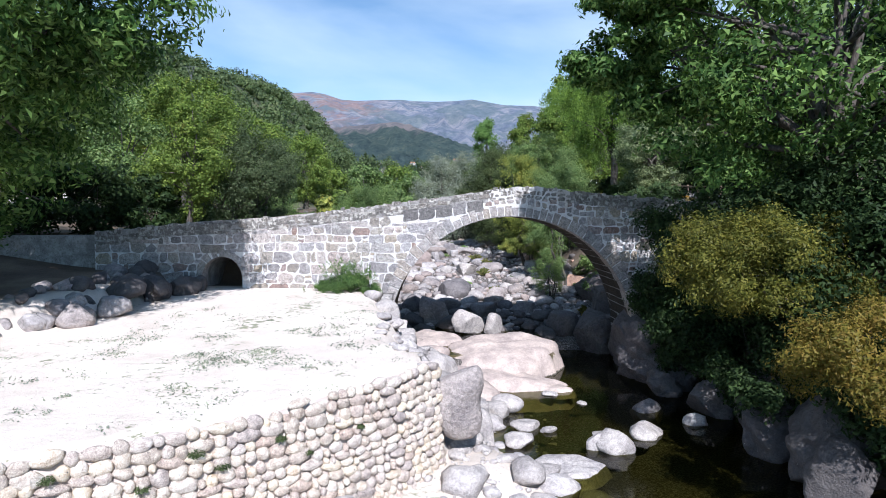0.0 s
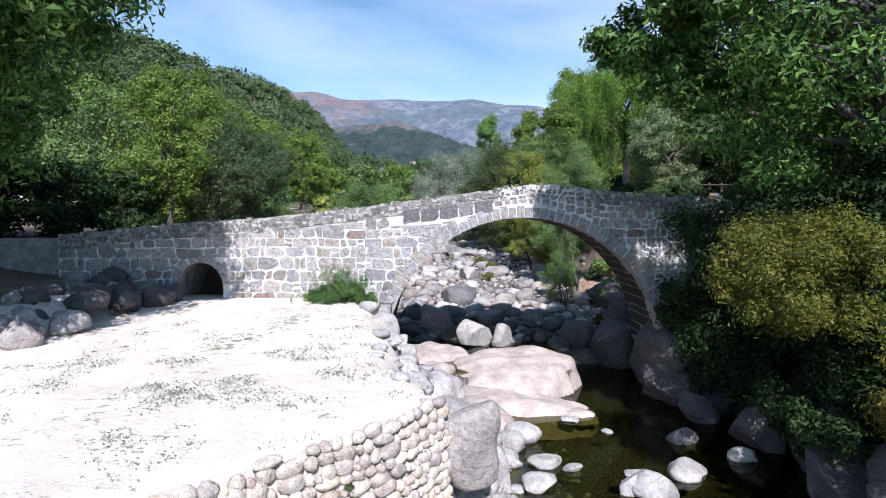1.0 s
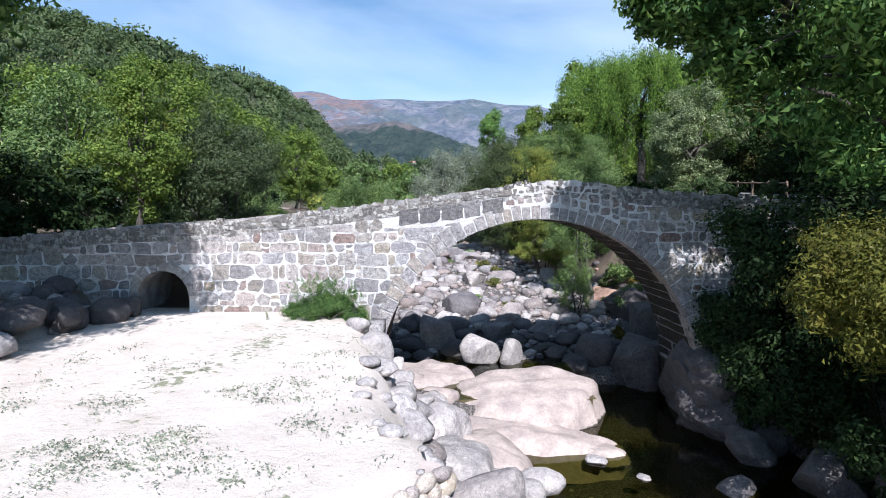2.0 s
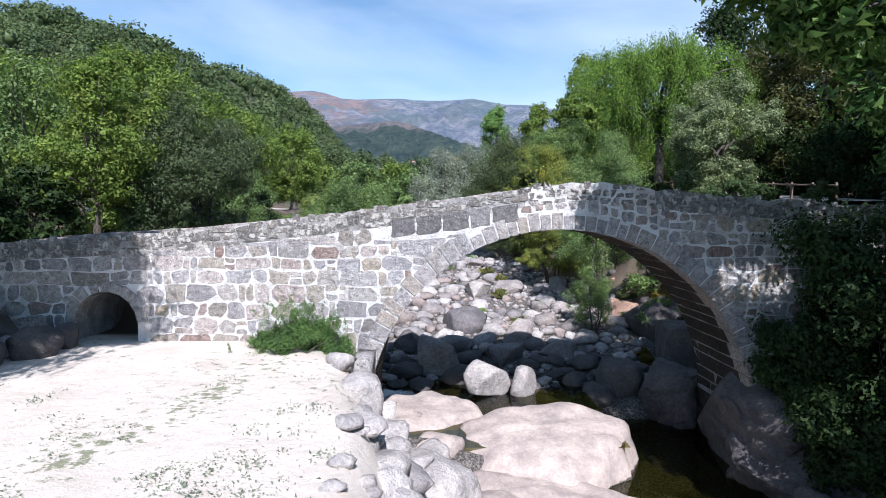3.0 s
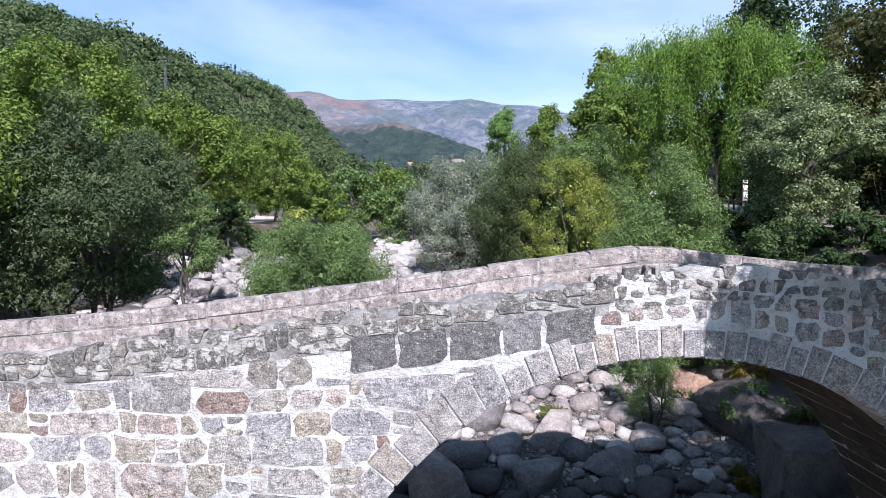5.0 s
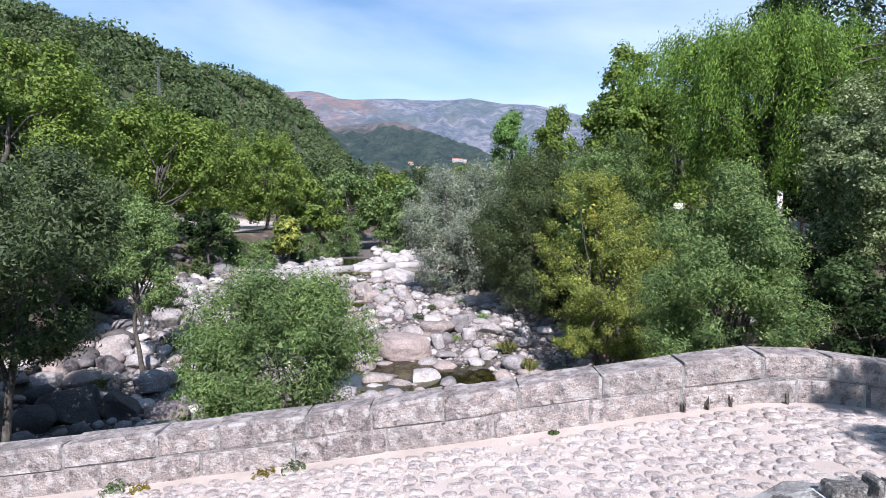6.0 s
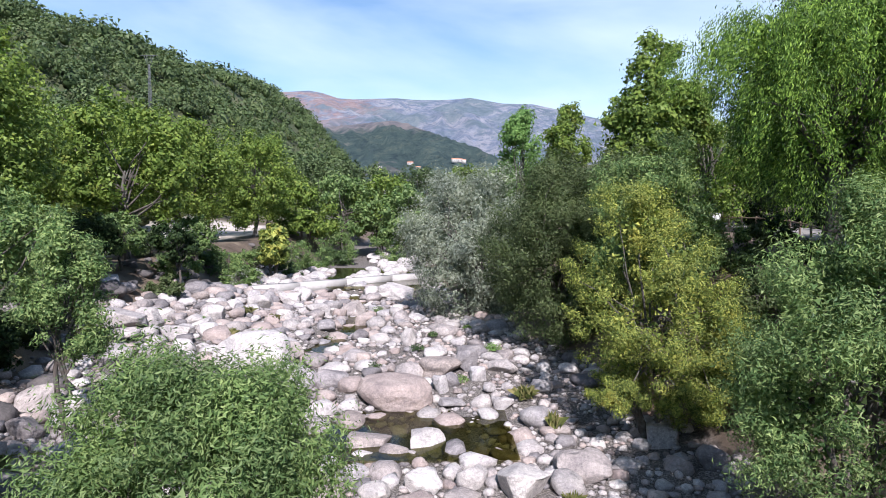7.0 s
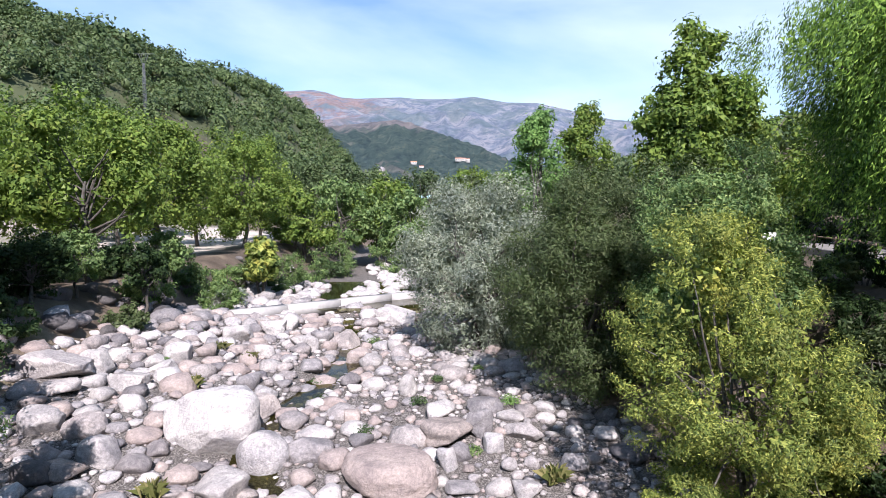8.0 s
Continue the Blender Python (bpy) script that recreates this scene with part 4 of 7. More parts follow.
# upstream parapet of long dressed slabs, two courses
def slab_mesh(x0, x1, b0, b1, y0, y1, s0, s1):
    """A dressed slab following the slope of the parapet, with softened edges."""
    v = []
    e = 0.022
    mx, mz = (x0 + x1) / 2, (s0(x0) + s1(x1)) / 2
    for y, k in ((y0, e), (y0 + e, 0), (y1 - e, 0), (y1, e)):
        for x, z in ((x0 + k, s0(x0) + k), (x1 - k, s0(x1) + k), (x1 - k, s1(x1) - k), (x0 + k, s1(x0) - k)):
            v.append((x - mx + rng.uniform(-0.008, 0.008), y - (y0 + y1) / 2, z - mz + rng.uniform(-0.018, 0.018)))
    f = [(0, 1, 2, 3), (15, 14, 13, 12)]
    for s in (0, 4, 8):
        for k in range(4):
            q = (k + 1) % 4
            f.append((s + q, s + k, s + 4 + k, s + 4 + q))
    return mesh_of("parapet_slab", v, f, PARAPET_STONE), pose(mx, (y0 + y1) / 2, mz)


for course in range(2):
    x = LEFT_END + (0 if course else 0.4)
    lo = (lambda q: road_z(q) - 0.06) if course == 0 else (lambda q: road_z(q) + 0.26)
    hi = (lambda q: road_z(q) + 0.25) if course == 0 else (lambda q: top_z(q) + 0.06)
    while x < RIGHT_END:
        w = rng.uniform(0.65, 1.25)
        me, at = slab_mesh(x + 0.012, min(x + w, RIGHT_END) - 0.012, 0, 0, BACK - 0.42 + rng.uniform(-0.012, 0.012), BACK, lo, hi)
        part("parapet_slab", me, bridge, at=at)
        x += w
v, f = band(BACK - 0.4, BACK - 0.03, lambda q: road_z(q) - 0.3, lambda q: top_z(q) + 0.03)
part("parapet_joints", mesh_of("parapet_joints", v, f, GREY_MORTAR), bridge, "grey pointing between parapet slabs")
# ---- boulders ----
def rock_arrays(seed, level=3, rough=0.18, flat=0.0, facets=0, square=0, crack=0.0):
    """A weathered rock of about unit radius: verts, faces."""
    bm = bmesh.new()
    bmesh.ops.create_icosphere(bm, subdivisions=level, radius=1.0)
    r = random.Random(seed)
    off = Vector((r.uniform(-50, 50), r.uniform(-50, 50), r.uniform(-50, 50)))
    cuts = [(Vector((r.gauss(0, 1), r.gauss(0, 1), r.gauss(0, 1))).normalized(), r.uniform(0.55, 0.82)) for _ in range(facets)]
    for q in bm.verts:
        d = q.co.normalized()
        s = 1 + rough * noise.noise(d * 1.1 + off) * 1.6 + rough * 0.55 * noise.noise(d * 2.7 + off) + rough * 0.25 * noise.noise(d * 6.5 + off)
        if square:
            s /= sum(abs(w) ** square for w in d) ** (1 / square)
        if level > 3:
            s += rough * 0.14 * noise.noise(d * 13 + off)
        p = d * s
        for nrm, dist in cuts:
            over = p.dot(nrm) - dist
            if over > 0:
                p -= nrm * over * 0.94
        if crack:
            g = min(abs(noise.noise(d * 1.5 + off * 1.3)), abs(noise.noise(d * 2.6 - off)) * 1.3)
            p *= 1 - crack * max(0.0, 1 - g / 0.07)
        if flat and p.z > flat:
            p.z = flat + (p.z - flat) * 0.25
        q.co = p
    v = np.array([q.co[:] for q in bm.verts])
    f = np.array([[q.index for q in face.verts] for face in bm.faces])
    bm.free()
    return v, f


ROCK_SHAPES = [rock_arrays(100 + k, 2, 0.24, 0.0, 2 + k % 6) for k in range(24)]
ROCK_MESHES = {}


def rock_mesh(kind, mat):
    key = (kind, mat.name)
    if key not in ROCK_MESHES:
        ROCK_MESHES[key] = mesh_of("boulder", *ROCK_SHAPES[kind], mat, True)
    return ROCK_MESHES[key]


def boulder(x, y, z, rx, ry, rz, turn=0.0, mat=None, label="grey granite boulder rounded by the stream", seed=None, tilt=0.0, name="boulder", group="stream boulders", category="boulder", **shape):
    """A boulder of half-sizes rx, ry, rz whose middle lies at (x, y, z)."""
    mat = mat or RIVER_BOULDER
    if seed is None and not shape:
        me = rock_mesh(int(abs(x * 7.3 + y * 3.1)) % len(ROCK_SHAPES), mat)
    else:
        me = mesh_of(name, *rock_arrays(seed or 1, 5 if max(rx, ry) > 1.1 else 4 if max(rx, ry) > 0.6 else 3, **shape), mat, True)
    return thing(name, me, label, category, group, at=pose(x, y, z, tilt, 0, turn) @ Matrix.Diagonal((rx, ry, rz, 1)))


def slab(x, y, z, rx, ry, thick, turn, mat, label, seed, dip=(0.0, 0.0)):
    """A broad low rock: angular outline, nearly flat worn top with ledges, sides going under water."""
    r = random.Random(seed)
    n = 84
    corners = [2 * math.pi * (k + r.uniform(0.1, 0.9)) / 8 for k in range(8)]
    reach = [r.uniform(0.82, 1.18) for _ in corners]
    rings = [(0.0, 1.0), (0.25, 1.0), (0.45, 0.98), (0.62, 0.94), (0.76, 0.88), (0.86, 0.78), (0.93, 0.62), (0.98, 0.36), (1.01, 0.0), (1.06, -0.5), (1.13, -1.5)]
    v = []
    off = Vector((seed * 1.7, 3.1, 0))
    for q, hgt in rings:
        for k in range(n):
            a = 2 * math.pi * k / n
            i1 = next((i for i, t in enumerate(corners) if t > a), 0)
            t0, t1, r0, r1 = corners[i1 - 1], corners[i1], reach[i1 - 1], reach[i1]
            x0, y0, x1, y1 = r0 * math.cos(t0), r0 * math.sin(t0), r1 * math.cos(t1), r1 * math.sin(t1)
            cross = math.cos(a) * (y1 - y0) - math.sin(a) * (x1 - x0)
            rad = min((x0 * (y1 - y0) - y0 * (x1 - x0)) / cross, 1.25) if abs(cross) > 1e-6 else r0
            rad *= 1 + 0.05 * noise.noise(Vector((math.cos(a) * 4, math.sin(a) * 4, seed)))
            px, py = q * rad * math.cos(a) * rx, q * rad * math.sin(a) * ry
            ledge = 0.1 * noise.noise(Vector((px * 0.9, py * 1.4, seed * 2.0))) + 0.05 * noise.noise(Vector((px * 2.6, py * 3.2, seed)))
            v.append((px, py, thick * hgt + (ledge + dip[0] * px + dip[1] * py) * (1 if hgt > 0 else 0.3)))
    f = []
    for i in range(len(rings) - 1):
        for k in range(n):
            q = (k + 1) % n
            f.append((i * n + k, i * n + q, (i + 1) * n + q, (i + 1) * n + k))
    ob = thing("rock_slab", mesh_of("rock_slab", v, f, mat, True), label, "rock", "pool slabs", at=pose(x, y, z, 0, 0, turn))
    return ob


# pale slabs and boulders in and by the pool
slab(2.35, 24.0, -0.36, 2.5, 1.75, 0.55, -4, SLAB_UPPER, "broad pale granite slab rising from the pool", 11, (0.02, 0.19))
slab(-0.7, 25.8, -0.12, 1.5, 1.5, 0.27, 10, SLAB_UPPER, "pale granite slab beside the arch foot", 12, (0.0, 0.06))
slab(2.3, 21.95, -0.9, 2.3, 0.95, 0.42, -10, SLAB_ROCK, "long pale slab at the edge of the pool", 13, (-0.1, 0.08))
slab(3.75, 21.5, -0.92, 1.1, 0.5, 0.13, -25, SLAB_ROCK, "low pale slab sloping into the pool", 14)
slab(0.75, 20.3, -0.9, 1.5, 1.7, 0.62, 20, SLAB_ROCK, "sloping pale rock below the beach", 15, (-0.16, 0.05))
slab(3.0, 14.5, -0.95, 1.0, 0.75, 0.16, 15, PALE_BOULDER, "flat bleached rock lying in the pool", 16)
boulder(-0.3, 23.2, -0.1, 0.6, 0.5, 0.4, 20, SLAB_ROCK, "small pale slab beside the beach", 21, rough=0.17)
boulder(2.1, 19.0, -0.72, 0.55, 0.4, 0.32, -15, PALE_BOULDER, "smooth oblong pale boulder", 22, rough=0.08)
boulder(1.25, 27.9, 0.35, 0.78, 0.65, 0.75, 0, PALE_BOULDER, "bright white angular boulder under the arch", 16, rough=0.12, facets=9)
boulder(2.42, 27.9, 0.2, 0.5, 0.5, 0.66, 30, PALE_BOULDER, "white tilted boulder under the arch", 17, rough=0.12, facets=9, tilt=18)
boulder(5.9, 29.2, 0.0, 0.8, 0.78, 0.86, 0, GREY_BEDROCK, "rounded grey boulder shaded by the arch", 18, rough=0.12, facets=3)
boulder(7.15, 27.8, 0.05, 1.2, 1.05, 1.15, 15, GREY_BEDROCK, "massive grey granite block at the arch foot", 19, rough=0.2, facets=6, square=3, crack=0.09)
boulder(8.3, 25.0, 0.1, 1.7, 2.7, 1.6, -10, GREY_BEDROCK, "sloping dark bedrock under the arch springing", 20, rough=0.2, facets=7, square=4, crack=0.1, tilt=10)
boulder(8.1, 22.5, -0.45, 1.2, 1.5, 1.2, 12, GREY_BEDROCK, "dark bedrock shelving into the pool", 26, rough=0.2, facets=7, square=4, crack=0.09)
boulder(4.9, 28.3, -0.3, 0.55, 0.5, 0.45, 30, DARK_BOULDER, "boulder under the arch, tone darkened for shade", 28, rough=0.15, facets=4)
boulder(4.2, 29.1, -0.1, 0.42, 0.4, 0.36, 80, DARK_BOULDER, "boulder under the arch, tone darkened for shade", 29, rough=0.15, facets=5)
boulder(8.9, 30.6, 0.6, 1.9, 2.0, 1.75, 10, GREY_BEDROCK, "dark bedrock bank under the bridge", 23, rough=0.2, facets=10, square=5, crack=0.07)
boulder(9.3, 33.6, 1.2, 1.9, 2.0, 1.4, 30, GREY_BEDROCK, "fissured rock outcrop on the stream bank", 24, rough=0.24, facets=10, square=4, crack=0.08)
boulder(8.6, 36.4, 1.0, 1.3, 1.4, 1.0, 60, RED_ROCK, "reddish rock breaking from the earth bank", 25, rough=0.22, facets=9, square=4, crack=0.08)
boulder(0.42, 13.85, 1.05, 0.6, 0.44, 0.9, 12, RIVER_BOULDER, "tall blocky standing stone ending the cobbled wall", 27, rough=0.16, facets=5, square=5, tilt=5)
boulder(6.6, 18.9, -1.0, 0.55, 0.45, 0.42, 0, RIVER_BOULDER, "dark rounded boulder standing in the pool")
for x, y, rx, rz, seed in ((4.55, 15.6, 0.5, 0.42, 31), (4.1, 15.75, 0.3, 0.34, 32), (5.75, 16.7, 0.55, 0.28, 33), (5.2, 11.6, 0.42, 0.26, 35), (2.5, 17.3, 0.42, 0.2, 36), (3.1, 17.0, 0.26, 0.1, 37), (4.65, 19.6, 0.2, 0.07, 38), (3.75, 20.6, 0.32, 0.1, 39), (7.5, 17.5, 0.35, 0.25, 40), (4.5, 16.7, 0.28, 0.06, 41), (2.2, 16.1, 0.5, 0.26, 42), (1.7, 18.6, 0.6, 0.32, 43), (1.5, 17.4, 0.45, 0.24, 44), (3.0, 12.1, 0.3, 0.12, 45)):
    boulder(x, y, POOL + rz * 0.25, rx, rx * 0.8, rz, seed * 40, PALE_BOULDER, "small bleached rock standing in the shallow pool", seed, rough=0.2, facets=3, group="pool rocks", name="pool_rock")

# rocks on the gravel shelf under the cobbled wall
r = random.Random(77)
for k in range(46):
    y = r.uniform(9.0, 20.5)
    left = float(np.interp(y, EDGE_Y, EDGE_X))
    x = left + r.uniform(0.5, 3.0)
    s = r.choice((0.12, 0.16, 0.2, 0.25, 0.34, 0.45))
    boulder(x, y, height(x, y) + s * 0.2, s * r.uniform(0.9, 1.5), s, s * r.uniform(0.5, 0.8), r.uniform(0, 360), PALE_BOULDER, "bleached rounded stone on the stream edge", group="shore stones", name="shore_stone")
for k in range(64):
    y = r.uniform(9.6, 15.8)
    x = float(np.interp(y, EDGE_Y, EDGE_X)) + r.uniform(0.9, 3.9)
    s = r.choice((0.1, 0.13, 0.17, 0.22, 0.3, 0.42))
    boulder(x, y, height(x, y) + s * 0.12, s * r.uniform(1.0, 1.6), s, s * r.uniform(0.45, 0.7), r.uniform(0, 360), PALE_BOULDER, "bleached rounded stone on the stream edge", group="shore stones", name="shore_stone")
# worn rock breaking through the sandy slope towards the pool
for x, y, z, rx, ry, thick, turn, seed in ((-0.5, 20.9, -0.45, 1.0, 1.1, 1.05, 15, 36), (0.2, 18.4, -0.6, 0.9, 1.2, 0.95, -5, 37), (0.7, 16.5, -0.75, 0.8, 1.0, 0.85, 25, 38)):
    slab(x, y, z, rx, ry, thick, turn, PALE_BOULDER, "pale worn rock below the sandy beach", seed, (-0.14, 0.0))
r = random.Random(58)
for k in range(58):
    y = r.uniform(14.3, 23.0)
    out = r.uniform(-0.5, 2.3)
    x = float(np.interp(y, EDGE_Y, EDGE_X)) + out
    s = r.choice((0.16, 0.2, 0.24, 0.3, 0.38, 0.5, 0.62)) * (0.7 if out < 0.3 else 1)
    boulder(x, y, height(x, y) + s * 0.08, s * r.uniform(1.0, 1.5), s * r.uniform(0.9, 1.2), s * r.uniform(0.5, 0.75), r.uniform(0, 360), RIVER_BOULDER if r.random() < 0.2 else PALE_BOULDER, "pale worn rock half buried in the sandy slope", group="beach edge boulders", name="edge_boulder")
for x, y, s, seed in ((-1.5, 21.6, 0.36, 52), (-1.0, 22.4, 0.42, 53), (-1.3, 20.2, 0.45, 54), (-1.5, 22.8, 0.4, 55), (-0.5, 22.7, 0.5, 56)):
    boulder(x, y, height(x, y) + s * 0.35, s * 1.15, s, s * 0.85, seed * 31, RIVER_BOULDER if seed % 2 else PALE_BOULDER, "lichened boulder at the beach edge", seed, rough=0.18, facets=4, group="beach edge boulders", name="edge_boulder")
for x, y, z, s, seed in ((-2.05, 21.0, 1.85, 0.55, 401), (-1.9, 20.2, 1.5, 0.42, 402), (-1.3, 20.6, 1.05, 0.42, 403), (-2.8, 21.5, 1.9, 0.34, 404), (-1.1, 19.8, 0.8, 0.46, 405), (-1.55, 21.7, 1.25, 0.38, 406), (-0.75, 20.6, 0.55, 0.4, 407), (-1.6, 19.3, 1.35, 0.36, 408)):
    boulder(x, y, z, s * 1.1, s, s * 0.85, seed * 31, PALE_BOULDER if seed % 3 else RIVER_BOULDER, "pale boulder tumbled at the corner of the beach", seed, rough=0.12, facets=6, square=4, group="beach edge boulders", name="edge_boulder")
# row of boulders holding the bank at the back of the beach
row = [(-10.3, 17.1, 0.52), (-10.0, 18.5, 0.5), (-12.5, 17.6, 0.42), (-11.7, 17.6, 0.4), (-11.2, 16.5, 0.38), (-10.9, 18.0, 0.33), (-11.9, 16.2, 0.36), (-12.6, 16.6, 0.34), (-10.2, 19.9, 0.55), (-10.1, 21.3, 0.62), (-9.4, 22.2, 0.58), (-10.6, 20.8, 0.5), (-9.2, 23.0, 0.42), (-10.8, 22.6, 0.6), (-12.2, 15.2, 0.34), (-12.9, 15.4, 0.3), (-12.6, 14.5, 0.33), (-9.6, 20.7, 0.3), (-13.2, 14.2, 0.3), (-11.2, 19.0, 0.45), (-12.0, 18.4, 0.34), (-13.1, 16.1, 0.28)]
for k, (x, y, s) in enumerate(row):
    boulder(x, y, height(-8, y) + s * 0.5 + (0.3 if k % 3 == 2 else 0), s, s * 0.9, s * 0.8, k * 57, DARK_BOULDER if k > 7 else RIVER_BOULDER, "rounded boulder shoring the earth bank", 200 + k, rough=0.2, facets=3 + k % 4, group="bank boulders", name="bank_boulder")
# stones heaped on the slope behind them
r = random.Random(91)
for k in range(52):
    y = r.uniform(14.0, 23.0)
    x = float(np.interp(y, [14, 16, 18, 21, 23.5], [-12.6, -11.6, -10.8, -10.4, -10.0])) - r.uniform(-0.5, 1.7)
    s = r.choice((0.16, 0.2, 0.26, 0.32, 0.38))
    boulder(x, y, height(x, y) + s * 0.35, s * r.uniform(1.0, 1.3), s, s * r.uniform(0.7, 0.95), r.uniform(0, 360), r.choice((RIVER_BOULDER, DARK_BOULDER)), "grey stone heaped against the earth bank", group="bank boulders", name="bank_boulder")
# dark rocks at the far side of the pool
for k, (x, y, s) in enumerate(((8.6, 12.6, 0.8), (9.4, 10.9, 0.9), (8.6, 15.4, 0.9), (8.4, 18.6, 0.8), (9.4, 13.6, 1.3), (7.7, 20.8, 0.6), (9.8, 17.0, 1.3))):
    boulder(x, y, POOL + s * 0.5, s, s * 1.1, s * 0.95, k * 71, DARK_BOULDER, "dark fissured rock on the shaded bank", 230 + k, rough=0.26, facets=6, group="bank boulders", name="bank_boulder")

# large boulders of the bed upstream: place, half width, half height
def bed_boulders(rows, mat, label, seed, group="stream boulders", **shape):
    for k, (x, y, w, h) in enumerate(rows):
        g = height(x, y)
        boulder(x, y, g + h * 0.45, w * 1.04, w * 0.85, h * 1.12, (seed * 13 + k * 47) % 50 - 25, mat, label, seed + k, group=group, **(shape or {"rough": 0.15, "facets": 2 + (k + seed) % 6, "square": (0, 4, 5)[(k + seed) % 3]}))


bed_boulders([(-8.3, 49.5, 1.47, 1.12)], PALE_BOULDER, "huge pale blocky boulder in the stream bed", 61, rough=0.1, facets=6, square=5)
bed_boulders([(-2.2, 47.6, 1.39, 0.74)], PINK_BOULDER, "big flat-topped pinkish boulder beside a pool", 62, rough=0.1, flat=0.6)
bed_boulders([(-6.3, 48.6, 0.81, 0.72)], RIVER_BOULDER, "large round grey boulder beside a pool", 63, rough=0.08)
bed_boulders([(-4.9, 49.0, 0.67, 0.45), (-15.5, 53.0, 1.11, 0.54), (-12.1, 49.0, 0.67, 0.45), (-10.8, 47.7, 0.56, 0.42), (-14.4, 51.4, 0.57, 0.25), (-9.5, 48.4, 0.37, 0.28), (-7.3, 52.3, 0.67, 0.45), (-6.0, 62.7, 0.97, 0.59), (-9.8, 47.5, 0.5, 0.29), (-11.4, 46.8, 0.57, 0.25)], RIVER_BOULDER, "rounded grey granite boulder on the gravel", 64)
bed_boulders([(-14.5, 54.1, 0.6, 0.6), (-13.5, 49.0, 0.7, 0.51), (-12.2, 55.0, 0.67, 0.37), (-12.7, 52.9, 0.61, 0.38), (-12.4, 56.7, 0.66, 0.44), (-11.4, 61.4, 0.68, 0.47), (-10.1, 63.4, 0.61, 0.44), (-9.4, 64.3, 0.57, 0.57), (-7.6, 60.9, 0.77, 0.46), (-3.5, 68.7, 1.28, 0.57), (-3.2, 61.2, 0.41, 0.36), (-9.2, 58.9, 0.48, 0.34), (-7.0, 46.8, 0.74, 0.4), (-2.0, 53.8, 0.4, 0.51), (-7.4, 97.9, 1.67, 0.78)], PALE_BOULDER, "bleached pale granite boulder on the gravel", 80)
bed_boulders([(-4.7, 59.2, 0.53, 0.44), (-3.9, 51.3, 0.46, 0.29)], PINK_BOULDER, "brownish pink boulder on the gravel", 97)
bed_boulders([(0.9, 52.3, 0.74, 0.35), (-0.5, 49.9, 0.77, 0.42), (0.6, 50.0, 0.39, 0.49), (2.0, 49.9, 0.67, 0.32), (1.0, 49.2, 0.47, 0.27), (-0.5, 48.2, 0.29, 0.39), (-0.1, 48.7, 0.36, 0.33), (-0.1, 47.0, 0.42, 0.18), (1.8, 46.9, 0.36, 0.27), (1.4, 48.1, 0.26, 0.22)], RIVER_BOULDER, "grey slab-like boulder by the small pool", 120)
bed_boulders([(-11.8, 38.4, 0.9, 0.75), (-10.6, 39.0, 0.7, 0.5), (-8.9, 36.7, 0.5, 0.3), (-12.0, 46.3, 0.49, 0.33)], DARK_BOULDER, "boulder toned dark for the bridge's shade", 130)
bed_boulders([(-10.5, 41.0, 0.58, 0.42), (-12.1, 43.6, 0.62, 0.33), (-13.7, 44.5, 0.65, 0.46), (-12.7, 42.5, 0.49, 0.35), (-8.4, 37.6, 0.92, 0.49), (-7.3, 38.2, 0.45, 0.56), (-8.1, 37.1, 0.34, 0.2)], RIVER_BOULDER, "grey boulder among young ash trees", 140)
bed_boulders([(-2.2, 40.3, 0.41, 0.25), (-1.7, 39.2, 0.36, 0.3), (-1.0, 40.8, 0.48, 0.35), (-4.9, 49.8, 0.61, 0.33), (-0.9, 43.4, 0.62, 0.45), (1.65, 40.2, 0.66, 0.55), (0.35, 40.9, 0.45, 0.38)], PALE_BOULDER, "white smooth boulder near the small pool", 150)
bed_boulders([(-2.7, 43.5, 0.69, 0.4), (3.4, 41.2, 0.7, 0.4), (0.7, 34.3, 0.95, 0.6), (-0.4, 30.9, 0.85, 0.75), (2.9, 33.4, 0.6, 0.5), (-1.5, 32.6, 0.6, 0.5), (4.2, 32.0, 0.7, 0.45), (2.2, 31.0, 0.6, 0.4)], RIVER_BOULDER, "rounded grey boulder upstream of the arch", 160)
bed_boulders([(6.4, 43.6, 0.5, 0.4), (7.3, 42.0, 0.5, 0.4), (8.0, 39.9, 0.6, 0.5)], RIVER_BOULDER, "grey rock under the bank trees", 170)
bed_boulders([(6.9, 46.0, 0.6, 0.5), (7.6, 46.8, 0.5, 0.45), (8.0, 45.2, 0.55, 0.5)], RED_ROCK, "reddish broken rock on the bank", 175, rough=0.18, facets=6)


def scatter(count, seed, y0, y1, sizes, keep, into=None):
    """Places rocks over the bed without piling them through one another."""
    r = random.Random(seed)
    placed = []
    tries = 0
    while len(placed) < count and tries < count * 14:
        tries += 1
        y = y0 + (y1 - y0) * r.random() ** 1.25
        lo, hi = float(np.interp(y, EDGE_Y, EDGE_X)) - 0.6, float(np.interp(y, FAR_Y, FAR_X)) + 1.2
        x = r.uniform(lo, hi)
        s = r.choice(sizes) * r.uniform(0.8, 1.2)
        if any((x - a) ** 2 + (y - b) ** 2 < (0.8 * (s + c)) ** 2 for a, b, c in placed + keep):
            continue
        placed.append((x, y, s))
    return placed


r = random.Random(9)
TAKEN = [(ob.location.x, ob.location.y, max(ob.scale.x, ob.scale.y)) for ob in scene.objects if "boulder" in ob.name]
under = scatter(150, 3, 28.6, 34.0, (0.26, 0.34, 0.42, 0.55, 0.65), TAKEN)
bed = scatter(130, 4, 34.0, 66.0, (0.22, 0.28, 0.34, 0.42), TAKEN + under)
loose = {}
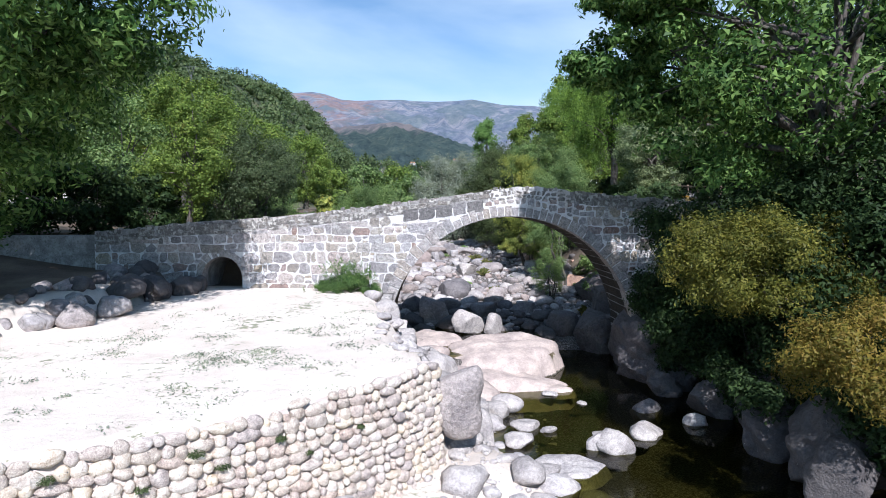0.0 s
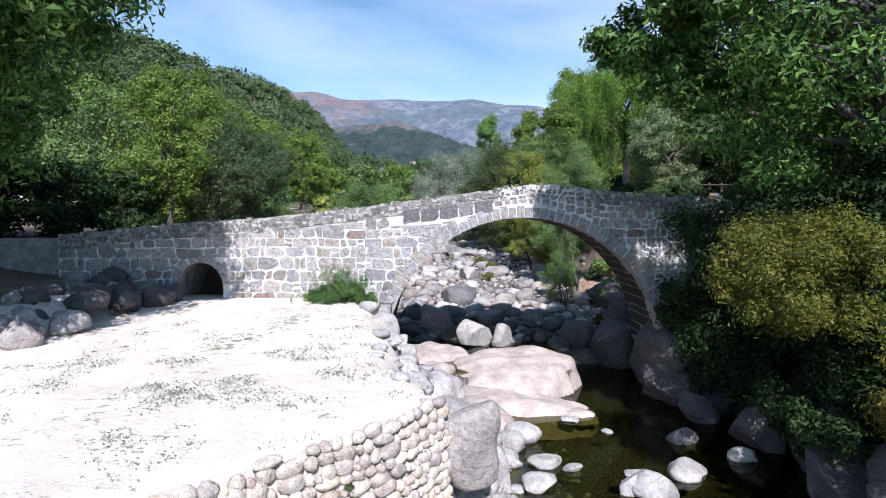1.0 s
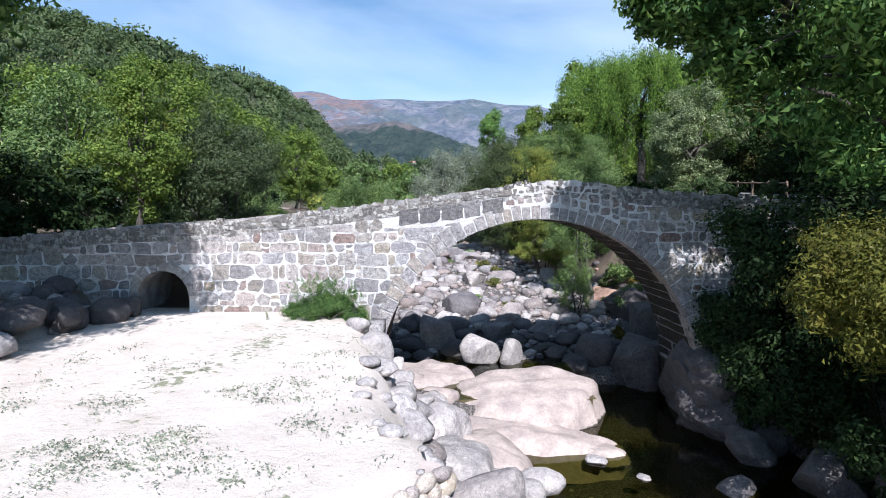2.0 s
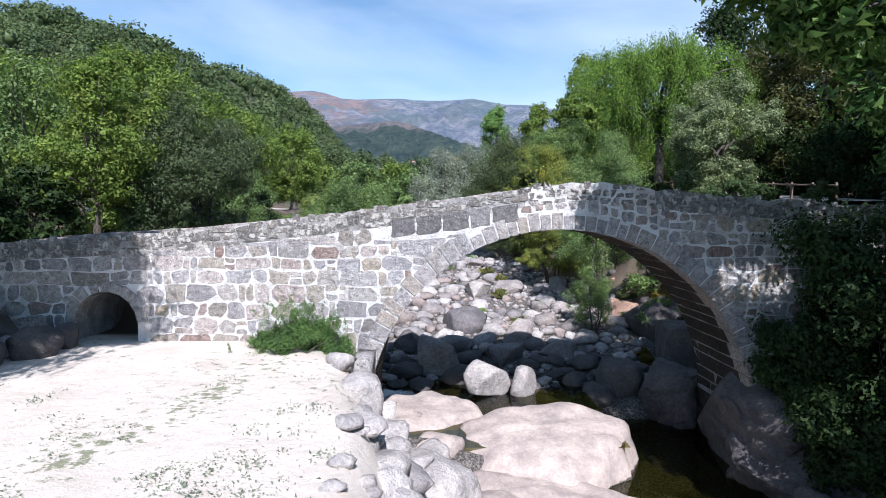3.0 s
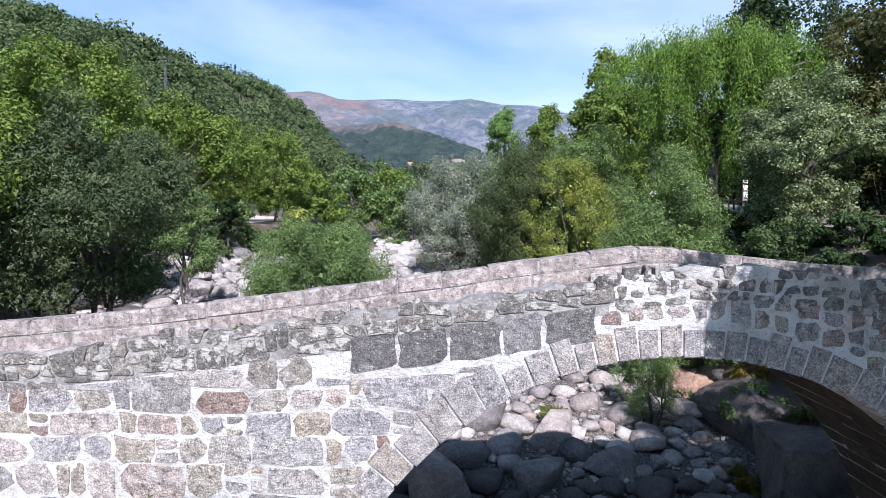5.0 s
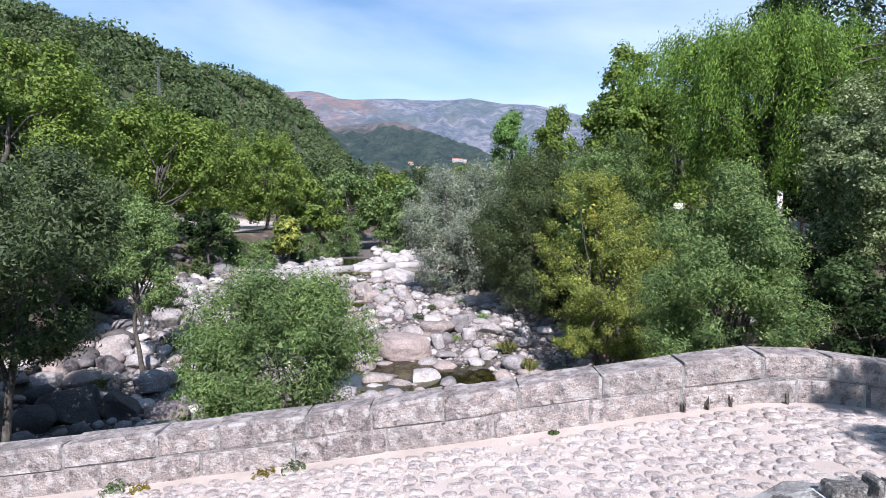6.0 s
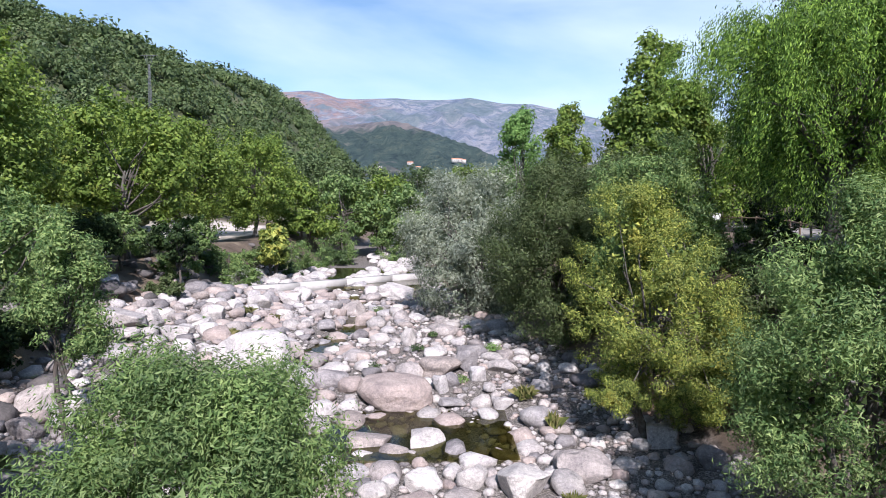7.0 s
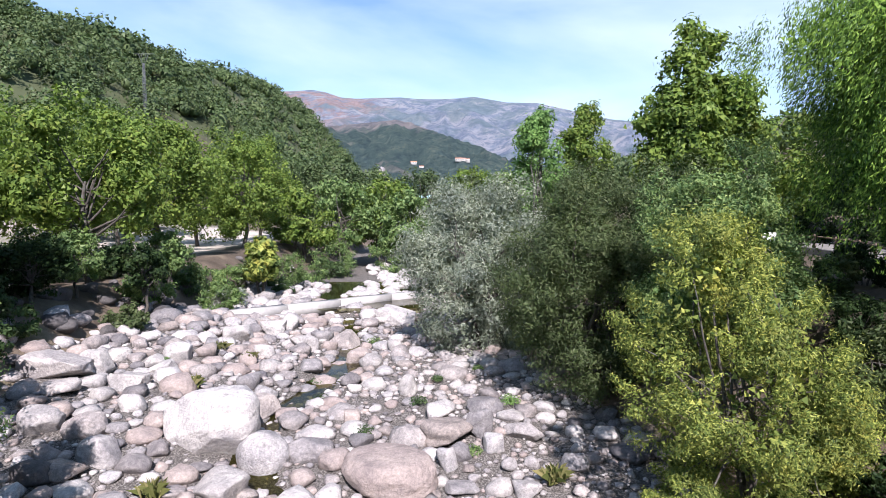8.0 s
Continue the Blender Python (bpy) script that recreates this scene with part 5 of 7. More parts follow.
for x, y, s in under + bed:
    z = height(x, y)
    # most stones close behind the bridge take the shade-darkened granite
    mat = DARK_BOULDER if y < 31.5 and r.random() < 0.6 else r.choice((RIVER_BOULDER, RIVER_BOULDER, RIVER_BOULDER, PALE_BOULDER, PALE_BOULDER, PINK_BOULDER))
    rx, rz, turn = s * r.uniform(0.95, 1.35), s * r.uniform(0.55, 0.85), r.uniform(0, 360)
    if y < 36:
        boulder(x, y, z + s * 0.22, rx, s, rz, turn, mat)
        continue
    v, f = ROCK_SHAPES[int(abs(x * 7.3 + y * 3.1)) % len(ROCK_SHAPES)]
    at = np.array(pose(x, y, z + s * 0.22, 0, 0, turn) @ Matrix.Diagonal((rx, s, rz, 1)))
    loose.setdefault(mat.name, (mat, []))[1].append((v @ at[:3, :3].T + at[:3, 3], f))
for mat, blocks in loose.values():
    thing("bed_stones", mesh_of("bed_stones", *joined(blocks), mat, True), "rounded boulders strewn over the stream bed", "stones", kind="stuff")
# rough rocks piled along the foot of the meadow bank
for k in range(46):
    y = 36 + 32 * r.random()
    x = float(np.interp(y, EDGE_Y, EDGE_X)) - r.uniform(-0.8, 3.2)
    s = r.uniform(0.3, 0.75)
    boulder(x, y, height(x, y) + s * 0.25, s * r.uniform(1.0, 1.4), s, s * r.uniform(0.6, 0.9), r.uniform(0, 360), DARK_BOULDER if r.random() < 0.7 else RIVER_BOULDER, "dark rough rock at the foot of the bank", group="bank boulders", name="bank_rock")
# smaller stones, past counting
def stones(name, count, seed, y0, y1, s0, s1, mat, label, left=None, right=None, level=2):
    r = np.random.RandomState(seed)
    small = [rock_arrays(300 + k, 1, 0.22) for k in range(8)]
    shapes = [rock_arrays(300 + k, level, 0.2, 0.0, k % 3) for k in range(8)]
    blocks = []
    for k in range(count):
        y = y0 + (y1 - y0) * r.rand() ** 1.3
        lo, hi = (float(np.interp(y, EDGE_Y, EDGE_X)) - 0.3, float(np.interp(y, FAR_Y, FAR_X)) + 1.0) if left is None else (left, right)
        x = r.uniform(lo, hi)
        s = s0 + (s1 - s0) * r.rand() ** 2.2
        v, f = (shapes if s > 0.15 else small)[k % 8]
        a = r.rand() * 6.28
        ca, sa = math.cos(a), math.sin(a)
        w = v * np.array([s * r.uniform(0.9, 1.5), s, s * r.uniform(0.5, 0.85)])
        w = np.stack([w[:, 0] * ca - w[:, 1] * sa + x, w[:, 0] * sa + w[:, 1] * ca + y, w[:, 2] + height(x, y) + s * 0.2], -1)
        blocks.append((w, f))
    thing(name, mesh_of(name, *joined(blocks), mat, True), label, "stones", kind="stuff")


def packed(name, seed, y0, y1, sizes, tries, mat, label, taken, level=2):
    """Stones lying close together over the bed, none through another."""
    r = np.random.RandomState(seed)
    shapes = [rock_arrays(320 + k, level, 0.26, 0.0, k % 7, 3 if k % 3 == 0 else 0) for k in range(16)]
    cell, grid, blocks = 1.2, {}, []
    for q in taken:
        grid.setdefault((int(q[0] // cell), int(q[1] // cell)), []).append(q)
    tiny = [rock_arrays(340 + k, 1, 0.26) for k in range(10)]
    for s in sizes:
        for k in range(tries * 2 if s < 0.16 else tries):
            y = y0 + (y1 - y0) * r.rand() ** 1.2
            x = r.uniform(float(np.interp(y, EDGE_Y, EDGE_X)) - 1.2, float(np.interp(y, FAR_Y, FAR_X)) + 1.0)
            if math.exp(-((x + 1.8) / 2.9) ** 2 - ((y - 44.3) / 1.35) ** 2) > 0.4 and r.rand() < 0.85:
                continue
            if 46 < y < 71 and abs(x - np.interp(y, RILL_Y, RILL_X)) < 0.9 and r.rand() < (0.8 if s > 0.2 else 0.4):
                continue
            gx_, gy_ = int(x // cell), int(y // cell)
            near = [q for i in (-2, -1, 0, 1, 2) for j in (-2, -1, 0, 1, 2) for q in grid.get((gx_ + i, gy_ + j), ())]
            if s > 0.2 and x > (-4.6 if y > 49 else 1.0 - 0.02 * y) and r.rand() < 0.8:
                continue
            t = s * r.uniform(0.8, 1.2)
            if any((x - q[0]) ** 2 + (y - q[1]) ** 2 < (0.86 * (t + q[2])) ** 2 for q in near):
                continue
            grid.setdefault((gx_, gy_), []).append((x, y, t))
            v, f = shapes[r.randint(16)] if s > 0.16 else tiny[r.randint(10)]
            a = r.rand() * 6.28
            ca, sa = math.cos(a), math.sin(a)
            w = v * np.array([t * r.uniform(1.0, 1.35), t, t * r.uniform(0.45, 0.85)])
            blocks.append((np.stack([w[:, 0] * ca - w[:, 1] * sa + x, w[:, 0] * sa + w[:, 1] * ca + y, w[:, 2] + height(x, y) + t * 0.2], -1), f))
    for k, look_of in enumerate(mat):
        thing(name, mesh_of(name, *joined(blocks[k :: len(mat)]), look_of, True), label, "stones", kind="stuff")


everything = [(ob.location.x, ob.location.y, 0.5 * (ob.scale.x + ob.scale.y)) for ob in scene.objects if ("boulder" in ob.name or "rock" in ob.name) and ob.location.y > 27] + [(x, y, s) for x, y, s in bed if y >= 36]
packed("bed_stones", 1, 28.6, 75.0, (0.5, 0.38, 0.3, 0.24, 0.19, 0.15, 0.12, 0.095), 1700, (RIVER_BOULDER, PALE_BOULDER, RIVER_BOULDER, PINK_BOULDER), "grey and sun-bleached stones packed over the stream bed", everything)
stones("bed_stones", 240, 5, 77.0, 102.0, 0.25, 0.8, PALE_BOULDER, "distant pale stones beside the pond", -8.5, -1.5, 2)
stones("bed_stones", 36, 8, 71.5, 92.0, 0.3, 0.8, PALE_BOULDER, "pale stones on the pond bank", -17.0, -14.6, 2)
stones("bed_pebbles", 2200, 6, 28.4, 62.0, 0.05, 0.12, RIVER_BOULDER, "small grey stones filling the stream bed", level=1)
stones("bed_pebbles", 1200, 7, 28.4, 62.0, 0.05, 0.13, PALE_BOULDER, "small pale stones filling the stream bed", level=1)
stones("shore_pebbles", 700, 3, 8.0, 22.0, 0.03, 0.11, PALE_BOULDER, "loose pebbles under the cobbled wall", -0.5, 3.6, 1)

# broken rock on the bank beside and beyond the arch
r = random.Random(64)
for k in range(44):
    y = r.uniform(27.8, 42.0)
    x = float(np.interp(y, FAR_Y, FAR_X)) + r.uniform(-0.2, 3.6)
    s = r.choice((0.14, 0.18, 0.24, 0.3, 0.42))
    boulder(x, y, height(x, y) + s * 0.15, s * r.uniform(1.0, 1.5), s, s * r.uniform(0.6, 0.9), r.uniform(0, 360), r.choice((RED_ROCK, DARK_BOULDER, RIVER_BOULDER)), "broken reddish-grey rock on the earth bank", group="bank boulders", name="bank_rock")

# rocks heaped at the near end of the weir and along the pond
for k in range(95):
    y = r.uniform(66.0, 86.0)
    x = r.uniform(-16.8, -10.6 if y > 71 else -12.5)
    s = r.choice((0.22, 0.3, 0.38, 0.5, 0.65))
    boulder(x, y, max(height(x, y), 3.4) + s * 0.2, s * r.uniform(1.0, 1.5), s, s * r.uniform(0.6, 0.9), r.uniform(0, 360), r.choice((RIVER_BOULDER, PALE_BOULDER, RIVER_BOULDER)), "pale boulder heaped beside the pond", group="pond boulders", name="pond_boulder")
for k in range(34):
    y = r.uniform(57.0, 84.0)
    x = r.uniform(-20.0, -16.2)
    s = r.choice((0.25, 0.35, 0.5))
    boulder(x, y, height(x, y) + s * 0.2, s * 1.3, s, s * 0.75, r.uniform(0, 360), DARK_BOULDER, "dark rough rock at the foot of the bank", group="bank boulders", name="bank_rock")

# low weir across the bed
weir_points = [(-17.0, 65.2), (-14.2, 66.9), (-11.0, 69.5), (-8.0, 72.0), (-4.7, 74.9), (-2.2, 76.6)]
blocks = [bar((a[0], a[1], 3.6), (b[0], b[1], 3.6), 0.8, 0.8) for a, b in zip(weir_points[:-1], weir_points[1:])]
thing("weir", mesh_of("weir", *joined(blocks), CONCRETE), "low straight concrete weir holding back a pond", "weir", kind="structure")

# ---- the cobbled retaining wall of the beach ----
wall = thing("retaining_wall", None, "low retaining wall of round river cobbles set in mortar", "wall", kind="structure")
pts = np.array(WALL_LINE)
seg = np.linalg.norm(np.diff(pts, axis=0), axis=1)
run = np.concatenate([[0], np.cumsum(seg)])


def wall_at(s):
    return float(np.interp(s, run, pts[:, 0])), float(np.interp(s, run, pts[:, 1]))


def wall_dir(s):
    a, b = wall_at(s - 0.3), wall_at(s + 0.3)
    d = Vector((b[0] - a[0], b[1] - a[1], 0)).normalized()
    return d, Vector((d.y, -d.x, 0))


v, f = [], []
ss = np.linspace(0, run[-1], 60)
for s in ss:
    x, y = wall_at(s)
    out = wall_dir(s)[1]
    zt = height(x - out.x * 0.6, y - out.y * 0.6) + 0.02
    for o, z in ((0.3, -1.2), (0.12, zt - 0.16), (0.04, zt - 0.06), (-0.35, zt - 0.08)):
        v.append((x + out.x * o, y + out.y * o, z))
for k in range(len(ss) - 1):
    for q in range(3):
        f.append((k * 4 + q, (k + 1) * 4 + q, (k + 1) * 4 + q + 1, k * 4 + q + 1))
part("wall_bed", mesh_of("wall_bed", v, f, ROAD_EARTH, True), wall, "crumbling mortar between the cobbles")
COBBLES = [mesh_of("cobble", *rock_arrays(400 + k, 2, 0.14), COBBLE_STONE, True) for k in range(10)]
r = random.Random(21)
cob = []
z = -0.9
while z < 1.9:
    s = 3.0
    h = r.uniform(0.16, 0.26)
    while s < run[-1]:
        w = r.choice((0.13, 0.17, 0.2, 0.24, 0.28, 0.33, 0.42))
        x, y = wall_at(s + w / 2)
        d, out = wall_dir(s + w / 2)
        zt = height(x - out.x * 0.6, y - out.y * 0.6)
        hh = min(h * r.uniform(0.85, 1.25), w * 1.1)
        if z + hh * 0.8 < zt + 0.08 and z > height(x + out.x * 1.0, y + out.y * 1.0) - 0.35:
            o = 0.14 + 0.16 * (zt - z) / 2.6
            cob.append((s, pose(x + out.x * o, y + out.y * o, z + hh / 2 + r.uniform(-0.03, 0.03), 0, r.uniform(-14, 14), math.degrees(math.atan2(d.y, d.x))) @ Matrix.Diagonal((w * 0.54, 0.1, hh * 0.56, 1))))
        s += w * 0.98
    z += h * 0.88
cob.sort(key=lambda c: -c[0])
for k, (s, at) in enumerate(cob[:640]):
    part("cobble", COBBLES[r.randrange(10)], wall, at=at)

# low plinth of squared blocks below the bramble at the arch foot
plinth = thing("stone_plinth", None, "low plinth of weathered granite blocks at the arch foot", "plinth", kind="structure")
x = -4.1
while x < -1.95:
    w = r.uniform(0.28, 0.5)
    vv, ff = bar((x, 22.95, 1.95 + r.uniform(-0.03, 0.03)), (x + w - 0.03, 22.95, 1.95), 0.9, 0.75 + r.uniform(-0.08, 0.05))
    vv = vv + np.random.RandomState(int(x * 100) + 900).uniform(-0.025, 0.025, vv.shape)
    part("block", mesh_of("block", vv, ff, WALL_STONE), plinth)
    x += w
# ---- trees and bushes ----
def leaf_arrays(centres, normal, length, width, rs, along=None, fold=0.25):
    """Leaves at centres facing along normal: folded diamonds when small, plain blades when far off."""
    n = len(centres)
    c = normal / (np.linalg.norm(normal, axis=1)[:, None] + 1e-9)
    t = rs.normal(size=(n, 3)) if along is None else along + rs.normal(size=(n, 3)) * 0.35
    a = t - c * np.sum(t * c, axis=1)[:, None]
    a /= np.linalg.norm(a, axis=1)[:, None] + 1e-9
    b = np.cross(c, a)
    size = rs.uniform(0.65, 1.35, (n, 1))
    l, w = length * size / 2, width * size / 2
    if length >= 0.05:
        v = np.stack([centres - a * l, centres + b * w * 1.5 + a * l * rs.uniform(-0.2, 0.5, (n, 1)), centres + a * l * 1.1 - b * w * 0.5], 1).reshape(-1, 3)
        return v, np.arange(3 * n).reshape(n, 3)
    v = np.stack([centres - a * l, centres + b * w - c * w * fold, centres + a * l, centres - b * w - c * w * fold], 1).reshape(-1, 3)
    return v, np.arange(4 * n).reshape(n, 4)


def crown_arrays(seed, centre, radii, clumps, per, leaf, clump=0.3, hollow=0.4, droop=0.0, egg=0.0, rag=0.28, heart=1.0, low=0.1, bough=(0.26, 0.44), lift=0.1):
    """A crown of boughs, each a cloud of leafy twigs; also gives the twigs' middles for the limbs to reach."""
    rs = np.random.RandomState(seed)
    clumps, per = int(clumps * 2.1), per * 0.4
    mean = float(np.mean(radii))
    # boughs spread over the crown, the lower ones wider
    lobes = 14 + clumps // 20
    ld = rs.normal(size=(lobes, 3))
    ld /= np.linalg.norm(ld, axis=1)[:, None]
    lr = np.array([0.58 + 0.9 * rag * (noise.noise(Vector(q) * 1.7 + Vector((seed * 3.7, 0, 0))) + 0.3) for q in ld]) + rs.uniform(-0.06, 0.1, lobes)
    size_of = rs.uniform(bough[0], bough[1], lobes)
    which_lobe = rs.randint(lobes, size=clumps)
    d = rs.normal(size=(clumps, 3)) + ld[which_lobe] * 0.9 + np.array([0, 0, low])
    d /= np.linalg.norm(d, axis=1)[:, None]
    p = ld[which_lobe] * lr[which_lobe][:, None] + d * (size_of[which_lobe] * rs.uniform(0.55, 1.08, clumps))[:, None]
    p[:, :2] *= (1 - egg * p[:, 2:3] * 0.6)
    mid = p * np.array(radii) + np.array(centre)
    size = mean * clump * 0.56 * rs.uniform(0.5, 1.5, clumps)
    count = np.maximum((per * (size / size.mean()) ** 2).astype(int), 6)
    which = np.repeat(np.arange(clumps), count)
    n = len(which)
    off = rs.normal(size=(n, 3))
    off /= np.linalg.norm(off, axis=1)[:, None]
    reach = rs.rand(n, 1) ** 0.4 * rs.choice([1.0, 1.0, 1.0, 1.45], (n, 1))
    # each twig is drawn out along its own direction
    spray = d[which] * np.array([1, 1, 0.5]) + np.array([0, 0, lift])
    pos = mid[which] + off * reach * size[which][:, None] * np.array([0.9, 0.9, 0.8]) + spray * (rs.uniform(-0.4, 0.7, n) * size[which])[:, None]
    normal = off * 0.9 + d[which] * 0.35 + np.array([0, 0, 0.3]) + rs.normal(size=(n, 3)) * 0.42
    along = None
    if droop:
        fall = rs.rand(n) * (droop * rs.uniform(0.35, 1.1, clumps))[which]
        pos = mid[which] + off * reach * size[which][:, None] * 0.6 + d[which] * np.array([1, 1, 0]) * (0.5 * np.sqrt(fall))[:, None]
        pos[:, 2] -= fall
        along = d[which] * np.array([0.8, 0.8, 0]) + np.array([0, 0, -0.9])
        normal = (normal + rs.normal(size=(n, 3)) * 0.5) * np.array([1, 1, 0.4])
    v, f = leaf_arrays(pos, normal, leaf[0], leaf[1], rs, along)
    # coarse leaves added deep inside the boughs to block light and darken gaps
    k = int(100 * lobes * heart)
    if k:
        pick = rs.randint(lobes, size=k)
        q = rs.normal(size=(k, 3))
        q *= (rs.rand(k) ** 0.33 / np.linalg.norm(q, axis=1))[:, None]
        q = ld[pick] * lr[pick][:, None] * 0.92 + q * (size_of[pick] * 0.62)[:, None]
        q[:, :2] *= (1 - egg * q[:, 2:3] * 0.6)
        wide = min(mean * 0.06, 1.7 * leaf[0])
        v2, f2 = leaf_arrays(q * np.array(radii) + np.array(centre), rs.normal(size=(k, 3)), max(wide, 0.1), wide * 0.8, rs)
        if f.shape[1] == 4:
            f2 = np.concatenate([f2, f2[:, :1]], 1)
            w4 = np.stack([v2[0::3], v2[1::3], (v2[1::3] + v2[2::3]) / 2, v2[2::3]], 1).reshape(-1, 3)
            v2, f2 = w4, np.arange(4 * k).reshape(k, 4)
        v, f = joined([(v, f), (v2, f2)])
    return v, f, mid


def limb(a, b, r0, r1, rs, bend=0.16, steps=6):
    t = np.linspace(0, 1, steps)[:, None]
    a, b = np.array(a, float), np.array(b, float)
    span = np.linalg.norm(b - a)
    p = a + (b - a) * t + np.sin(np.pi * t) * rs.normal(size=3) * bend * span * 0.5 + rs.normal(size=(steps, 3)) * 0.02 * span * np.sin(np.pi * t)
    p[:, 2] += (np.sin(np.pi * t[:, 0]) * 0.08 * span)
    return tube(p, r0 + (r1 - r0) * t[:, 0], 7)


def tree(name, x, y, label, mat, crown_z, radii, trunk=0.16, leaf=(0.14, 0.06), clumps=90, per=130, seed=1, stems=1, lean=(0, 0), limbs=26, group="", category="tree", sink=0.15, ground=None, boughs=(), extra=(), **crown):
    """A tree rooted at (x, y): trunk with limbs, and a crown whose middle lies at height crown_z."""
    rs = np.random.RandomState(seed)
    z0 = (height(x, y) if ground is None else ground) - sink
    top = np.array([lean[0], lean[1], crown_z - z0])
    base = new(name)
    base.matrix_basis = pose(x, y, z0)
    tagged(base, label, category, group)
    v, f, mids = crown_arrays(seed, top, radii, clumps, per, leaf, **crown)
    for k, (dx, dy, dz, size) in enumerate(boughs):
        bv, bf, bm_mids = crown_arrays(seed + 50 + k, top + np.array([dx, dy, dz]), (size, size, size * 0.6), max(int(clumps * 0.12), 8), per, leaf, clump=0.4)
        v, f = joined([(v, f), (bv, bf)])
        mids = np.concatenate([mids, bm_mids[:3]])
    if extra:
        v, f = joined([(v, f)] + list(extra))
    blocks = []
    roots = []
    for k in range(stems):
        spread = 0 if stems == 1 else 0.35 * max(radii[0], 0.5)
        ang = 6.28 * k / max(stems, 1) + seed
        foot = np.array([0.25 * spread * math.cos(ang), 0.25 * spread * math.sin(ang), 0.0])
        head = top * np.array([1, 1, 0.92]) + np.array([spread * math.cos(ang), spread * math.sin(ang), rs.uniform(0, 0.3) * radii[2]])
        blocks.append(limb(foot, head, trunk * (1 if stems == 1 else 0.7), trunk * 0.3, rs, 0.08, 9))
        roots.append((foot, head))
    own = int(clumps * 2.1)
    order = list(rs.permutation(own)[:limbs]) + list(range(own, len(mids)))
    for k in order:
        foot, head = roots[rs.randint(len(roots))]
        t = rs.uniform(0.4, 0.95)
        s = foot + (head - foot) * t
        blocks.append(limb(s, mids[k], trunk * 0.42 * (1.15 - 0.6 * t), trunk * 0.06, rs))
    part("trunk", mesh_of("trunk", *joined(blocks), BARK, True), base)
    part("crown", mesh_of("crown", v, f, mat), base)
    return base


def bush(name, x, y, label, mat, radii, z=None, leaf=(0.09, 0.045), clumps=60, per=120, seed=1, **crown):
    g = height(x, y)
    return tree(name, x, y, label, mat, (g + radii[2] * 0.8) if z is None else z, radii, 0.05, leaf, clumps, per, seed, stems=4, limbs=9, category="bush", **crown)


# beside the beach, leaning over the bridge's end
tree("alder_tree", -13.0, 14.4, "large dark leafy tree shading the beach", LEAF_ALDER, 10.3, (6.0, 4.2, 4.7), 0.34, (0.21, 0.09), 330, 320, 3, clump=0.21, heart=0.2, low=0.15, boughs=((5.2, 0.2, 1.6, 1.5), (5.0, 0.6, 3.0, 1.6), (4.9, 0.2, 4.4, 1.3)))
tree("alder_tree", -16.4, 18.6, "dark leafy tree behind the beach boulders", LEAF_ALDER, 9.0, (5.0, 4.4, 5.0), 0.3, (0.22, 0.1), 120, 190, 6, clump=0.24, low=0.3)
tree("alder_tree", -20.5, 23.0, "dark leafy tree behind the beach", LEAF_SHADEDARK, 9.5, (5.5, 5.0, 5.5), 0.3, (0.24, 0.13), 110, 140, 4, clump=0.26)
tree("plane_tree", -12.6, 30.6, "slim sunlit plane tree beyond the bridge's end", LEAF_PLANE, 8.2, (1.8, 1.8, 2.8), 0.16, (0.12, 0.085), 110, 200, 5, clump=0.27, rag=0.35)
tree("plane_tree", -19.0, 36.0, "green tree on the meadow beyond the bridge", LEAF_ASH, 8.6, (3.2, 3.0, 3.2), 0.2, (0.2, 0.1), 100, 130, 7, clump=0.28)
# far side of the pool
bush("pool_bush", 10.4, 15.4, "yellowing willow bush over the pool", LEAF_POOL, (2.4, 2.2, 1.4), 3.9, (0.09, 0.04), 140, 330, 11, clump=0.26, lean=(-2.0, -0.2), ground=1.6)
bush("pool_bush", 10.4, 11.6, "rusty yellow bush over dark rocks", LEAF_RUST, (2.1, 1.7, 1.2), 2.5, (0.085, 0.036), 110, 260, 12, clump=0.28, lean=(-1.7, -0.2), ground=1.2)
bush("pool_bush", 9.6, 20.6, "dark green ivy and brambles against the bridge", LEAF_SHADEDARK, (2.9, 2.0, 2.8), 2.9, (0.12, 0.075), 170, 230, 13, clump=0.26)
bush("pool_bush", 11.5, 16.8, "dark thicket above the pool", LEAF_SHADEDARK, (3.0, 4.6, 3.4), 3.6, (0.13, 0.08), 120, 150, 14, clump=0.27)
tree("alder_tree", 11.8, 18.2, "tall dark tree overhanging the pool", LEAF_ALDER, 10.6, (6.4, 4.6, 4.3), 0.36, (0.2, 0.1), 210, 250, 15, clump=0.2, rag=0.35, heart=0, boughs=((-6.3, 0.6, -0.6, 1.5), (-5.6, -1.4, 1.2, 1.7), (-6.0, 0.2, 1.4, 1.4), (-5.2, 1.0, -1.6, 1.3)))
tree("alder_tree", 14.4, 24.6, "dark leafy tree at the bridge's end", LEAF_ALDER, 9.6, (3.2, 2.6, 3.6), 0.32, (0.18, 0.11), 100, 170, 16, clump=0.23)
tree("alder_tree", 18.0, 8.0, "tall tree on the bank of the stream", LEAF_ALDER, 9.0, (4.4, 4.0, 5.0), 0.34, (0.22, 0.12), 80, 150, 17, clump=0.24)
# tree out of view, added to block sky light over the bank
tree("alder_tree", 16.5, 14.0, "unseen leafy tree closing off sky behind the pool thicket", LEAF_SHADEDARK, 8.0, (4.0, 5.0, 6.0), 0.3, (0.26, 0.18), 110, 130, 45, clump=0.25)
